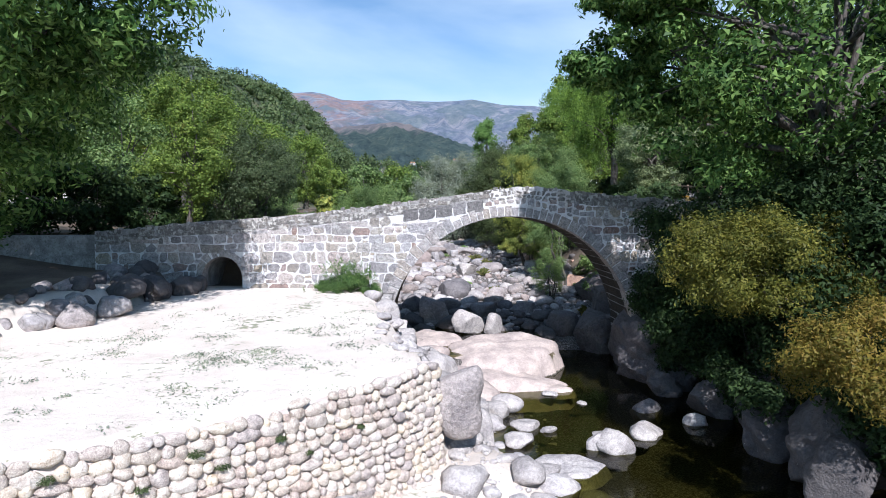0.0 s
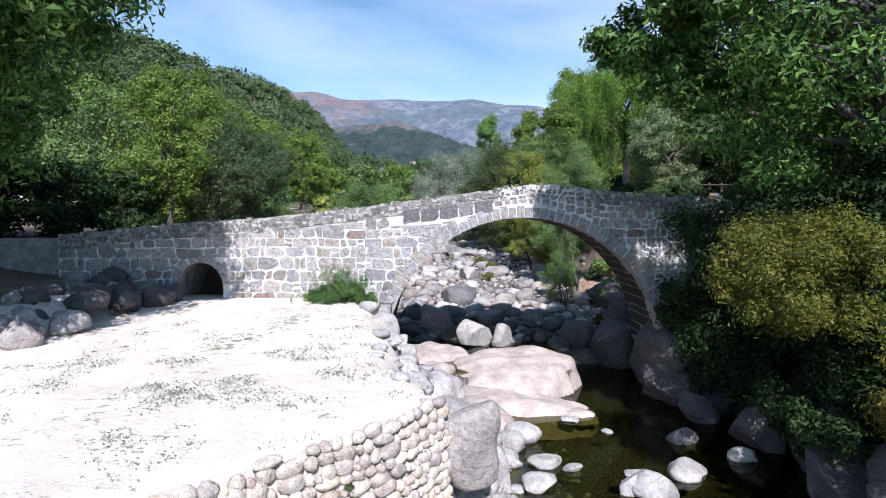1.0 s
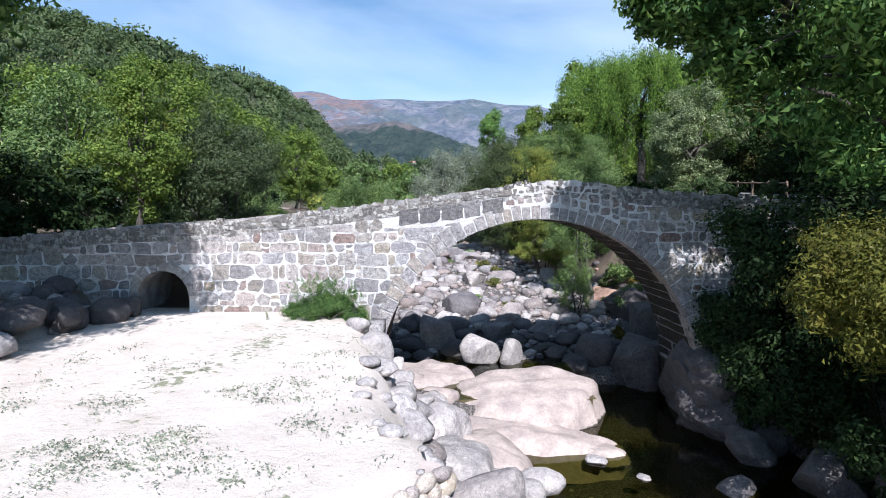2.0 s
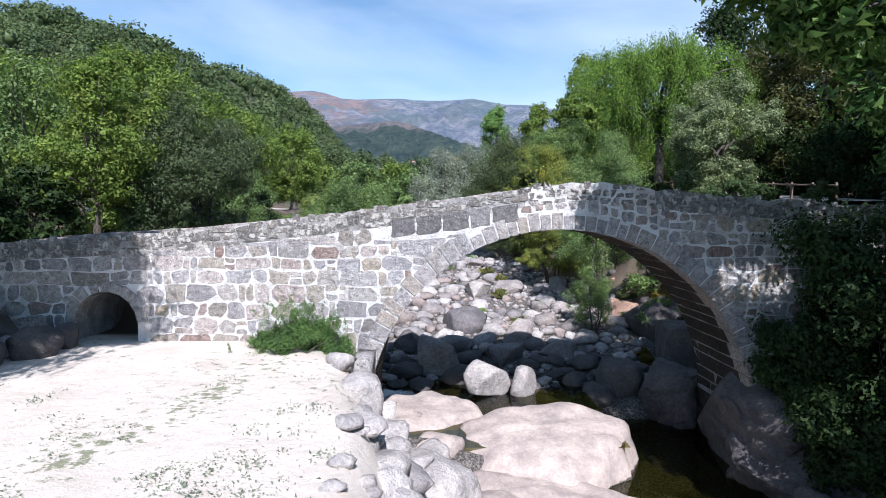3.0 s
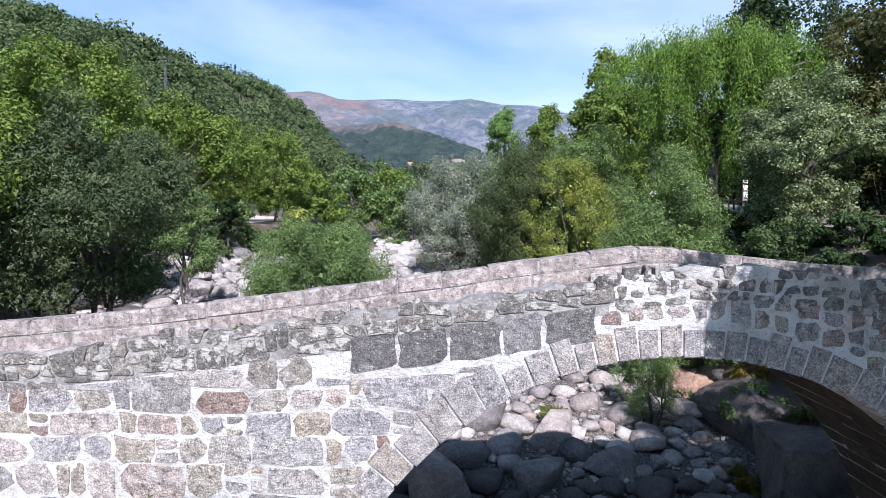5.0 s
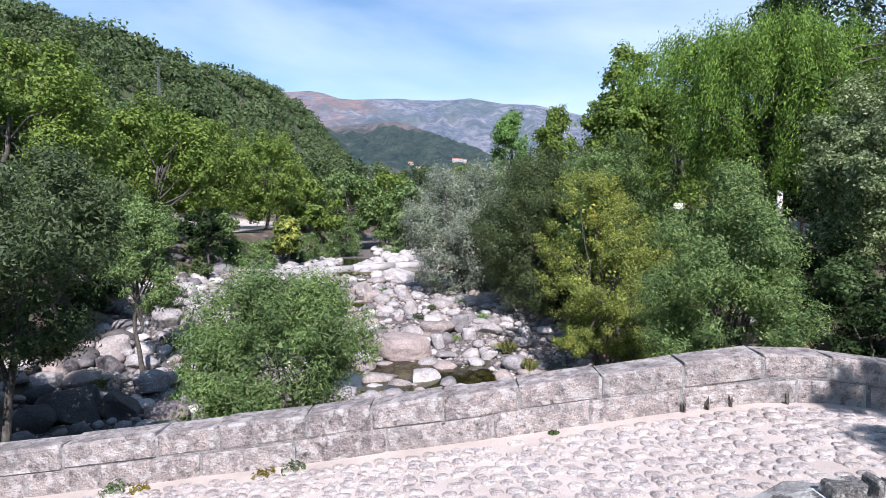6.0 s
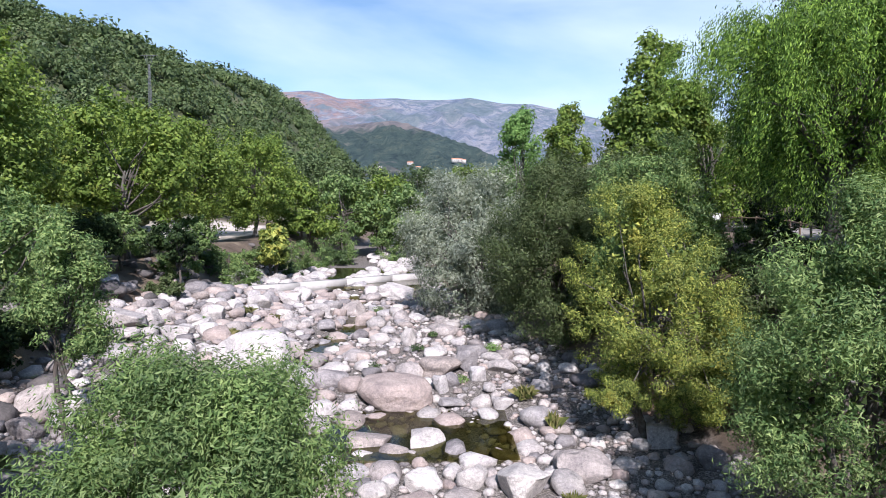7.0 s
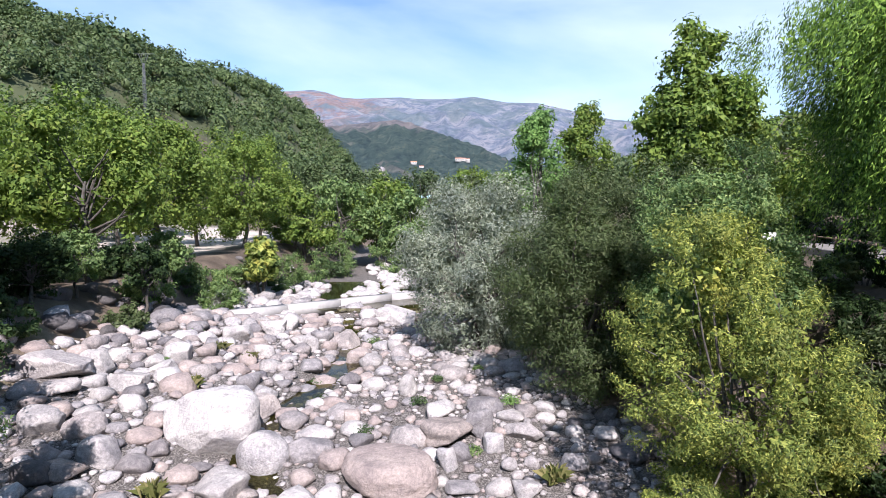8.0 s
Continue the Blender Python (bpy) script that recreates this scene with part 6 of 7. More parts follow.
bush("pool_bush", 12.2, 9.0, "dark thicket on the shaded bank", LEAF_SHADEDARK, (3.2, 4.6, 3.0), 3.2, (0.14, 0.09), 110, 140, 19, clump=0.26)
# near-black thickets fill this bank in place of deep shade
bush("pool_bush", 10.2, 21.2, "black-green brambles at the foot of the bridge", LEAF_SHADEDARK, (2.4, 1.3, 1.8), 0.8, (0.12, 0.075), 120, 190, 9, clump=0.3)
# added to keep the sun off the ivy against the bridge
bush("pool_bush", 10.9, 18.0, "tall dark thicket added to shade the bridge ivy", LEAF_SHADEDARK, (2.3, 1.6, 2.4), 4.4, (0.13, 0.08), 120, 200, 8, clump=0.28)
bush("pool_bush", 10.0, 18.4, "black-green thicket hanging over the pool", LEAF_SHADEDARK, (1.7, 2.6, 2.2), 1.3, (0.12, 0.075), 130, 220, 10, clump=0.28)
bush("pool_bush", 10.3, 13.2, "black-green thicket under the yellowing willow", LEAF_SHADEDARK, (1.5, 2.4, 1.5), 1.3, (0.12, 0.075), 120, 200, 20, clump=0.28)
for k, (x, y, rr) in enumerate(((-16.0, 27.6, 1.8), (-19.3, 26.8, 2.0), (-22.8, 27.2, 2.2), (-14.2, 29.2, 1.3), (-26.0, 28.0, 2.2))):
    bush("meadow_bush", x, y, "dark leafy thicket behind the field wall", LEAF_SHADEDARK, (rr * 1.2, rr, rr), None, (0.2, 0.13), 60, 90, 240 + k, clump=0.3)
# bramble against the bridge wall
# with upright shoots standing out of it
rs = np.random.RandomState(19)
shoots = []
for k in range(44):
    a, b = rs.normal(0.05, 0.5), rs.uniform(-0.4, 0.3)
    foot = np.array([a, b, 0.42 + 0.5 * (1 - (a / 1.2) ** 2) + rs.uniform(-0.2, 0.15)])
    tip = foot + np.array([rs.normal() * 0.14, rs.normal() * 0.12 - 0.05, rs.uniform(0.2, 0.5)])
    n = 70
    t = rs.rand(n, 1)
    p = foot + (tip - foot) * t + rs.normal(size=(n, 3)) * 0.05 * (1.15 - t)
    shoots.append(leaf_arrays(p, rs.normal(size=(n, 3)) + np.array([0, -0.5, 0.6]), 0.052, 0.022, rs, np.tile((tip - foot)[None], (n, 1)) * 1.6 + rs.normal(size=(n, 3)) * 0.5))
bush("bramble_bush", -3.55, 22.7, "green bramble bush with upright shoots against the bridge wall", LEAF_BRAMBLE, (1.2, 0.6, 0.72), 2.32, (0.05, 0.022), 200, 420, 18, clump=0.24, rag=0.3, lift=0.5, extra=shoots)

bush("pool_bush", 8.9, 16.2, "black-green thicket over the pool's rocks", LEAF_SHADEDARK, (1.2, 2.0, 1.2), 0.7, (0.12, 0.075), 110, 190, 380, clump=0.28)
bush("ivy", 8.7, 21.8, "dark ivy hanging down to the pool", LEAF_SHADEDARK, (1.1, 0.9, 1.9), 0.9, (0.1, 0.07), 130, 190, 381, clump=0.28)
bush("ivy", 8.9, 22.7, "dark ivy hanging on the bridge wall", LEAF_SHADEDARK, (1.5, 0.6, 2.1), 2.3, (0.1, 0.07), 150, 200, 260, clump=0.28)
for k, (x, y, s) in enumerate(((7.6, 31.0, 0.5), (8.4, 30.2, 0.6), (7.9, 34.8, 0.5), (9.3, 34.4, 0.7), (8.7, 37.6, 0.6), (9.4, 31.6, 0.6))):
    bush("bank_bush", x, y, "dry olive scrub on the earth bank", LEAF_RUST if k % 3 == 0 else LEAF_OLIVE, (s, s, s * 0.7), None, (0.1, 0.05), 24, 60, 270 + k, clump=0.35)
# undergrowth on the bank below the path
for k, (x, y, rr, mat) in enumerate(((10.8, 30.5, 1.6, LEAF_SHADEDARK), (11.6, 34.0, 0.6, LEAF_IVY), (10.4, 38.6, 1.5, LEAF_SHADEDARK), (11.0, 41.5, 0.9, LEAF_IVY), (9.2, 48.5, 1.3, LEAF_OLIVE), (10.8, 46.5, 1.0, LEAF_SHADEDARK), (11.6, 38.0, 0.8, LEAF_IVY), (8.7, 33.2, 0.9, LEAF_ASH), (9.0, 41.8, 1.0, LEAF_SHADEDARK), (8.6, 44.0, 1.0, LEAF_YELLOW), (10.2, 44.4, 1.4, LEAF_OLIVE), (10.8, 43.5, 0.8, LEAF_ASH), (9.4, 36.4, 1.2, LEAF_ASHMID), (12.6, 33.0, 0.6, LEAF_SHADEDARK), (12.4, 36.2, 0.5, LEAF_SHADEDARK), (12.9, 40.0, 0.5, LEAF_SHADEDARK), (13.4, 30.6, 0.6, LEAF_OLIVE), (10.7, 35.4, 1.3, LEAF_SHADEDARK), (11.6, 37.0, 1.2, LEAF_IVY), (9.9, 33.8, 1.0, LEAF_IVY), (12.0, 39.4, 1.1, LEAF_SHADEDARK), (12.6, 34.6, 0.8, LEAF_IVY), (12.6, 44.5, 0.6, LEAF_SHADEDARK), (13.2, 47.5, 0.6, LEAF_SHADEDARK), (12.4, 50.0, 0.8, LEAF_OLIVE), (11.2, 49.5, 1.3, LEAF_ASHMID), (14.4, 51.5, 1.1, LEAF_SHADEDARK))):
    bush("bank_bush", x, y, "tangled dark undergrowth on the stream bank", mat, (rr, rr, rr * 0.8), None, (0.115, 0.065), 40, 115, 180 + k, clump=0.3)

bush("stream_bush", -5.7, 34.3, "leafy ash suckers between the boulders", LEAF_ASH, (1.4, 1.1, 1.0), None, (0.1, 0.036), 70, 190, 290, clump=0.3, rag=0.45)
# trees in and along the stream bed beyond the bridge
tree("ash_tree", -3.9, 33.0, "young bright green ash growing from the boulders", LEAF_ASH, 4.6, (2.0, 1.9, 2.3), 0.09, (0.092, 0.026), 240, 470, 21, 4, clump=0.26, lift=0.6, rag=0.3, low=0.0, bough=(0.3, 0.5))
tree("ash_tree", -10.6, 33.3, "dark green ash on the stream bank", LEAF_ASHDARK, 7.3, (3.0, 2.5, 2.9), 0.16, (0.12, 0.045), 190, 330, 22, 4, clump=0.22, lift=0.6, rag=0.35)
tree("ash_tree", -11.3, 42.3, "slim young ash among boulders", LEAF_ASHMID, 6.7, (1.15, 1.15, 2.2), 0.1, (0.12, 0.045), 70, 260, 23, clump=0.32, egg=0.4)
tree("plane_tree", -20.6, 49.0, "tall sunlit plane tree on the meadow bank", LEAF_PLANE, 12.0, (4.0, 3.7, 5.0), 0.24, (0.17, 0.12), 190, 260, 24, clump=0.24)
tree("ash_tree", -15.2, 43.5, "broad green ash on the meadow bank", LEAF_ASHMID, 7.6, (2.4, 2.4, 2.6), 0.16, (0.15, 0.07), 90, 160, 43)
tree("ash_tree", 7.2, 36.0, "green ash on the stream bank", LEAF_ASHMID, 6.0, (1.9, 1.9, 3.0), 0.13, (0.092, 0.028), 190, 470, 25, 3, clump=0.25, lift=0.6, egg=0.75, rag=0.35)
tree("willow_tree", 7.2, 47.4, "light green willow behind the yellowing one", LEAF_ASHMID, 8.4, (2.3, 2.1, 3.0), 0.16, (0.11, 0.045), 120, 300, 48, 3, clump=0.22, rag=0.4)
tree("willow_tree", 8.5, 48.0, "light green willow below the path", LEAF_ASHMID, 7.4, (1.6, 1.8, 2.2), 0.14, (0.12, 0.05), 80, 220, 49, 3, clump=0.24, rag=0.4)
tree("willow_tree", 6.2, 44.0, "yellow-green willow by the stream", LEAF_YELLOW, 5.7, (2.5, 2.2, 3.2), 0.14, (0.088, 0.03), 210, 470, 26, 5, clump=0.18, lift=0.7, rag=0.7, low=-0.05, boughs=((0.6, -1.0, -2.7, 1.1), (-1.2, -0.8, -2.4, 0.9)))
tree("willow_tree", 5.4, 53.0, "dense dark olive willow by the stream", LEAF_OLIVE, 6.9, (3.3, 3.3, 4.3), 0.2, (0.14, 0.045), 270, 380, 27, 4, clump=0.22, lift=0.6, low=-0.1, bough=(0.3, 0.5))
tree("willow_tree", 1.7, 60.8, "rounded silvery grey willow by the stream", LEAF_GREY, 7.0, (4.0, 3.6, 4.5), 0.2, (0.17, 0.05), 260, 300, 28, 4, clump=0.22, lift=0.6, low=-0.1, bough=(0.3, 0.5))
tree("willow_tree", 8.1, 52.6, "olive willow behind the others", LEAF_OLIVE, 7.2, (3.1, 3.0, 4.0), 0.2, (0.15, 0.055), 190, 280, 29, 3, clump=0.22, lift=0.6, low=-0.1, bough=(0.3, 0.5))
bush("stream_bush", 6.2, 34.2, "feathery grey-green willow bush at the stream edge", LEAF_ASH, (0.95, 0.85, 1.25), 2.15, (0.12, 0.018), 60, 220, 30, lift=1.6, rag=0.5, heart=0.3)
tree("plane_tree", 12.0, 61.0, "tall plane tree above the stream path", LEAF_PLANE, 13.9, (2.5, 2.3, 5.0), 0.25, (0.24, 0.18), 170, 170, 31, clump=0.25, egg=0.3, rag=0.3)
tree("plane_tree", 17.5, 66.0, "plane tree beside the path", LEAF_PLANE, 12.6, (3.4, 3.2, 4.6), 0.25, (0.26, 0.18), 110, 140, 32, egg=0.2)
tree("weeping_willow", 13.0, 45.4, "bright green weeping willow above the path", LEAF_WEEP, 13.0, (4.4, 3.9, 3.0), 0.3, (0.12, 0.034), 330, 470, 37, clump=0.22, droop=2.2, rag=0.5, heart=2.0, low=0.2, bough=(0.3, 0.5))
tree("poplar_tree", 13.5, 41.2, "grey-green leaning poplar over the path", LEAF_POPGREY, 9.5, (2.6, 2.3, 2.8), 0.3, (0.095, 0.06), 170, 430, 34, lean=(0.2, -2.6), clump=0.22, rag=0.5)
tree("poplar_tree", 4.6, 62.5, "light green young poplar", LEAF_POPLAR, 12.6, (1.25, 1.25, 3.2), 0.14, (0.17, 0.13), 90, 120, 35, egg=0.45, rag=0.3)
tree("poplar_tree", 10.6, 77.5, "green poplar turning brown beyond the willows", LEAF_PLANE, 15.0, (1.9, 1.9, 3.2), 0.2, (0.24, 0.18), 80, 110, 36, egg=0.4)
# tall dark trees above the path
for k, (x, y, zc, rx, rz) in enumerate(((26.0, 32.0, 13.0, 5.5, 7.0), (31.0, 52.0, 18.0, 6.5, 9.0), (30.0, 70.0, 19.0, 6.5, 9.0), (22.5, 33.5, 11.5, 4.2, 4.6), (24.5, 39.5, 11.5, 4.4, 5.0), (25.0, 60.0, 13.5, 5.0, 5.5))):
    tree("alder_tree", x, y, "tall dark tree rising above the path", LEAF_SHADEDARK, zc, (rx, rx * 0.9, rz), 0.4, (0.3, 0.2), 120, 120, 40 + k, clump=0.22)
tree("oak_tree", 22.0, 43.5, "broad olive-brown oak above the path", LEAF_OAKBROWN, 13.6, (4.8, 4.4, 5.6), 0.4, (0.2, 0.12), 200, 200, 46, clump=0.2)
# unseen trees added to cast shade along the path
for k, (x, y, zc) in enumerate(((19.5, 27.0, 12.5), (21.5, 23.0, 12.0))):
    tree("alder_tree", x, y, "unseen tree added to shade the path by the bridge", LEAF_SHADEDARK, zc, (4.0, 4.0, 5.0), 0.35, (0.3, 0.2), 110, 120, 350 + k, clump=0.24)
# near-black thicket standing in for the deep shade behind the path
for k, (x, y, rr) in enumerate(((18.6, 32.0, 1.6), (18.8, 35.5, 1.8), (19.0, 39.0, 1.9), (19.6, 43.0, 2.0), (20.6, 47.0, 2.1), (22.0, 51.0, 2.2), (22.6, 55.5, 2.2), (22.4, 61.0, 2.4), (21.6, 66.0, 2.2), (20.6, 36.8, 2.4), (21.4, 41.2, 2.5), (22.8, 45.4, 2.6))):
    bush("path_bush", x, y, "black-green thicket behind the path", LEAF_SHADEDARK, (rr, rr * 1.15, rr * 1.25), None, (0.17, 0.11), 50, 100, 360 + k, clump=0.3)
# plane trees of the picnic ground on the other bank
planes = [(-20.6, 64.0, 11.0, 3.4), (-26.0, 70.0, 12.2, 4.0), (-23.5, 78.0, 12.4, 4.0), (-30.0, 80.0, 13.0, 4.4), (-20.5, 90.0, 12.0, 3.8), (-27.0, 95.0, 13.0, 4.4), (-34.0, 92.0, 14.0, 4.6), (-31.0, 66.0, 12.5, 4.6), (-23.0, 104.0, 13.0, 4.2), (-36.0, 74.0, 13.5, 4.6), (-27.0, 54.0, 10.5, 3.8), (-34.0, 58.0, 12.0, 4.4), (-28.0, 44.0, 9.5, 3.4)]
for k, (x, y, zc, rr) in enumerate(planes):
    tree("plane_tree", x, y, "sunlit yellow-green plane tree on the picnic ground", LEAF_PLANE, zc + 0.9, (rr * 1.05, rr * 1.05, rr * 1.25), 0.22, (0.26, 0.19), 110, 120, 60 + k, group="picnic ground trees", clump=0.27)
for k, (x, y, zc, rr) in enumerate(((-19.5, 57.6, 7.7, 1.7), (-19.4, 60.8, 7.7, 1.6), (-16.6, 62.0, 7.4, 1.3), (-17.5, 67.0, 7.6, 1.4))):
    tree("small_tree", x, y, "small dark tree with a short trunk", LEAF_ASH if k % 2 else LEAF_SHADEDARK, zc, (rr, rr, rr * 0.9), 0.1, (0.2, 0.12), 50, 110, 80 + k, group="picnic ground trees")
# bushes along the foot of the meadow bank
for k, (x, y, rr, mat) in enumerate(((-16.6, 60.5, 1.0, LEAF_OLIVE), (-17.8, 64.5, 1.2, LEAF_ASH), (-15.8, 72.0, 1.3, LEAF_GREY), (-17.0, 77.0, 1.5, LEAF_ASH), (-14.8, 81.0, 1.1, LEAF_IVY), (-15.6, 87.0, 1.6, LEAF_OLIVE), (-18.0, 70.5, 1.2, LEAF_IVY), (-17.2, 50.5, 1.2, LEAF_SHADEDARK), (-18.2, 54.0, 1.1, LEAF_IVY), (-16.3, 46.5, 1.3, LEAF_SHADEDARK), (-13.0, 93.0, 1.5, LEAF_IVY), (-16.4, 41.0, 1.4, LEAF_SHADEDARK), (-15.0, 35.5, 1.2, LEAF_SHADEDARK))):
    bush("bank_bush", x, y, "low leafy bush on the meadow bank", mat, (rr * 1.2, rr, rr * 0.75), None, (0.2, 0.12), 36, 60, 220 + k, clump=0.32)
for k, (x, y, rr) in enumerate(((-18.6, 50.0, 1.5), (-19.5, 53.5, 1.3), (-20.8, 56.5, 1.4), (-17.6, 46.0, 1.5), (-22.0, 60.0, 1.5), (-23.5, 64.5, 1.6), (-20.6, 66.8, 1.0), (-24.5, 56.0, 1.9), (-22.0, 51.0, 1.8), (-27.5, 61.0, 2.0), (-26.0, 50.0, 2.0))):
    bush("meadow_bush", x, y, "shaded dark bush under the picnic ground trees", LEAF_SHADEDARK if k % 3 else LEAF_ASHDARK, (rr * 1.2, rr, rr), None, (0.19, 0.12), 44, 80, 300 + k, clump=0.3)
for k, (x, y, rr, mat) in enumerate(((-15.2, 69.5, 1.0, LEAF_ASH), (-17.6, 73.0, 1.4, LEAF_ASHMID), (-14.6, 83.5, 1.6, LEAF_ASH), (-13.2, 88.0, 1.6, LEAF_ASHMID), (-16.6, 79.5, 1.3, LEAF_OLIVE), (-12.0, 95.0, 2.0, LEAF_ASH), (-7.0, 97.0, 1.8, LEAF_ASHMID))):
    bush("bank_bush", x, y, "leafy green bush beside the pond", mat, (rr * 1.15, rr, rr * 1.1), None, (0.2, 0.1), 36, 70, 330 + k, clump=0.3)
# copse closing the view up the stream
copse = [(-16.5, 98.0, 9.5, 3.4, LEAF_PLANE), (-12.5, 102.0, 10.0, 4.2, LEAF_ASH), (-8.0, 104.0, 10.0, 4.4, LEAF_PLANE), (-4.5, 98.0, 8.5, 3.4, LEAF_ASH), (-10.5, 118.0, 12.5, 4.8, LEAF_OAK), (-3.0, 116.0, 12.0, 4.6, LEAF_OAK), (3.0, 104.0, 10.5, 4.4, LEAF_OLIVE), (6.0, 84.0, 9.0, 3.8, LEAF_OLIVE), (-17.0, 116.0, 13.0, 5.0, LEAF_OAK), (3.5, 130.0, 13.0, 5.0, LEAF_PLANE), (-14.9, 77.5, 6.4, 1.6, LEAF_YELLOW), (1.0, 78.0, 7.6, 3.0, LEAF_GREY), (-24.0, 122.0, 14.0, 5.0, LEAF_OAK), (11.0, 120.0, 13.0, 5.0, LEAF_ASH)]
for k, (x, y, zc, rr, mat) in enumerate(copse):
    tree("riverside_tree", x, y, "leafy riverside tree up the valley", mat, zc, (rr, rr, rr * 1.05), 0.2, (0.4, 0.28), 80, 80, 100 + k, stems=3, group="riverside trees", clump=0.28)


# ---- the wooded hill ----
def woods(name, seed, count, x0, x1, y0, y1, mat, label, leaf=0.6, per=110, size=(2.4, 5.2), where=None):
    """Far woodland: each tree a lumpy heart wrapped in leaf sprays, all in one mesh."""
    rs = np.random.RandomState(seed)
    hearts = [rock_arrays(600 + k, 1, 0.25) for k in range(4)]
    leaves, cores = [], []
    made = 0
    while made < count:
        x, y = rs.uniform(x0, x1), rs.uniform(y0, y1)
        if where and not where(x, y):
            continue
        made += 1
        s = size[0] + (size[1] - size[0]) * rs.rand() ** 1.5
        tall = rs.uniform(0.75, 1.15)
        z = height(x, y)
        d = rs.normal(size=(per, 3))
        d[:, 2] = np.abs(d[:, 2]) * 1.2 - 0.25
        d /= np.linalg.norm(d, axis=1)[:, None]
        bumps = 1 + 0.22 * np.sin(d[:, 0:1] * 6 + x) * np.sin(d[:, 1:2] * 6 + y) + 0.15 * np.sin(d[:, 2:3] * 7 + x + y)
        bumps = bumps * np.array([1 + 0.3 * noise.noise(Vector(q) * 2.3 + Vector((x, y, 0))) for q in d])[:, None]
        p = d * rs.uniform(0.8, 1.08, (per, 1)) * bumps * np.array([s, s, s * tall]) + np.array([x, y, z + s * 0.8])
        leaves.append(leaf_arrays(p, d + rs.normal(size=(per, 3)) * 0.45, leaf * s / 2.1, leaf * s / 2.1 * 0.95, rs))
        hv, hf = hearts[made % 4]
        cores.append((hv * np.array([s, s, s * tall]) * 0.55 + np.array([x, y, z + s * 0.75]), hf))
    v, f = joined(leaves + cores)
    thing(name, mesh_of(name, v, f, mat), label, "woodland", kind="stuff")


on_hill = lambda x, y: -x > 36 + 0.02 * y + 3 * math.sin(y * 0.05) and -x < 0.82 * (y + 12) and not (y < 215 and abs(-x - 62 - 0.15 * (y - 150)) < 6 and noise.noise(Vector((x * 0.06, y * 0.05, 3.0))) > -0.05)
woods("hill_woods", 1, 660, -150, -36, 90, 260, LEAF_OAK, "dense evergreen oak woods on the hillside", 0.4, 260, (1.9, 4.4), where=on_hill)
woods("hill_woods", 2, 720, -160, -36, 220, 520, LEAF_OAK, "dense evergreen oak woods on the hillside", 0.56, 110, (2.6, 5.2), on_hill)
woods("valley_woods", 3, 280, -60, 60, 135, 420, LEAF_OAK, "woods closing the valley", 0.75, 80, (2.4, 4.4), lambda x, y: abs(x) < 0.25 * y)
woods("slope_woods", 4, 220, 24, 130, 70, 260, LEAF_OAK, "woods on the slope above the path", 0.75, 80, (2.4, 4.2))
# dark field wall carrying on from the bridge's end
v, f = band(24.1, 24.9, lambda q: 1.8, lambda q: 4.55)
v = [((q[0] - LEFT_END) * 0.7 - 32.4, q[1], q[2]) for q in v]
thing("wall_west", mesh_of("wall_west", v, f, GREY_MORTAR), "dark mossy rubble wall beside the meadow", "wall", kind="structure")
boulder(-21.5, 228.0, 15.0, 3.2, 3.0, 11.5, 20, RIVER_BOULDER, "grey rock outcrop rising from the woods", 180, rough=0.2, facets=4, name="rock_outcrop", category="rock")

# ---- weeds and tufts ----
def tuft(name, x, y, z, spread, tall, blades, mat, label, seed, category="plant", group=""):
    """A tuft of narrow blades bending outwards from one root."""
    rs = np.random.RandomState(seed)
    v, f = [], []
    for k in range(blades):
        a, lean = rs.uniform(0, 6.28), rs.uniform(0.15, 1.0)
        root = np.array([rs.normal() * spread * 0.2, rs.normal() * spread * 0.2, -0.03])
        out = np.array([math.cos(a), math.sin(a), 0.0])
        h, w = tall * rs.uniform(0.5, 1.1), tall * 0.035 + 0.006
        side = np.array([-out[1], out[0], 0]) * w
        mid = root + out * spread * lean * 0.4 + np.array([0, 0, h * 0.65])
        tip = root + out * spread * lean + np.array([0, 0, h * (1.05 - 0.45 * lean)])
        n = len(v)
        v += [root - side, root + side, mid + side * 0.8, tip, mid - side * 0.8]
        f.append((n, n + 1, n + 2, n + 3, n + 4))
    thing(name, mesh_of(name, v, f, mat), label, category, group, at=pose(x, y, z))


def sprig(name, x, y, z, size, mat, label, seed, count=90, leaf=0.05, group="", low=0.75):
    """A low leafy weed."""
    rs = np.random.RandomState(seed)
    d = rs.normal(size=(count, 3))
    d[:, 2] = np.abs(d[:, 2])
    d /= np.linalg.norm(d, axis=1)[:, None]
    p = d * size * rs.rand(count, 1) ** 0.5 * np.array([1.0, 1.0, low])
    vv, ff = leaf_arrays(p, d + rs.normal(size=(count, 3)) * 0.6 + np.array([0, 0, 0.5]), leaf, leaf * 0.55, rs)
    thing(name, mesh_of(name, vv, ff, mat), label, "plant", group, at=pose(x, y, z))


for k, (x, y, s, mat) in enumerate(((-1.85, 26.3, 0.16, LEAF_IVY), (-3.75, 26.33, 0.17, LEAF_IVY), (-5.4, 26.3, 0.14, LEAF_RUST), (-2.15, 26.25, 0.14, LEAF_RUST), (-3.45, 26.25, 0.12, LEAF_RUST), (0.9, 26.33, 0.07, LEAF_IVY))):
    sprig("road_weed", x, y, road_z(x) - 0.02, s, mat, "small weed growing along the parapet foot" if mat == LEAF_IVY else "dry rusty weed along the parapet foot", 700 + k, 110, 0.05, "road weeds")
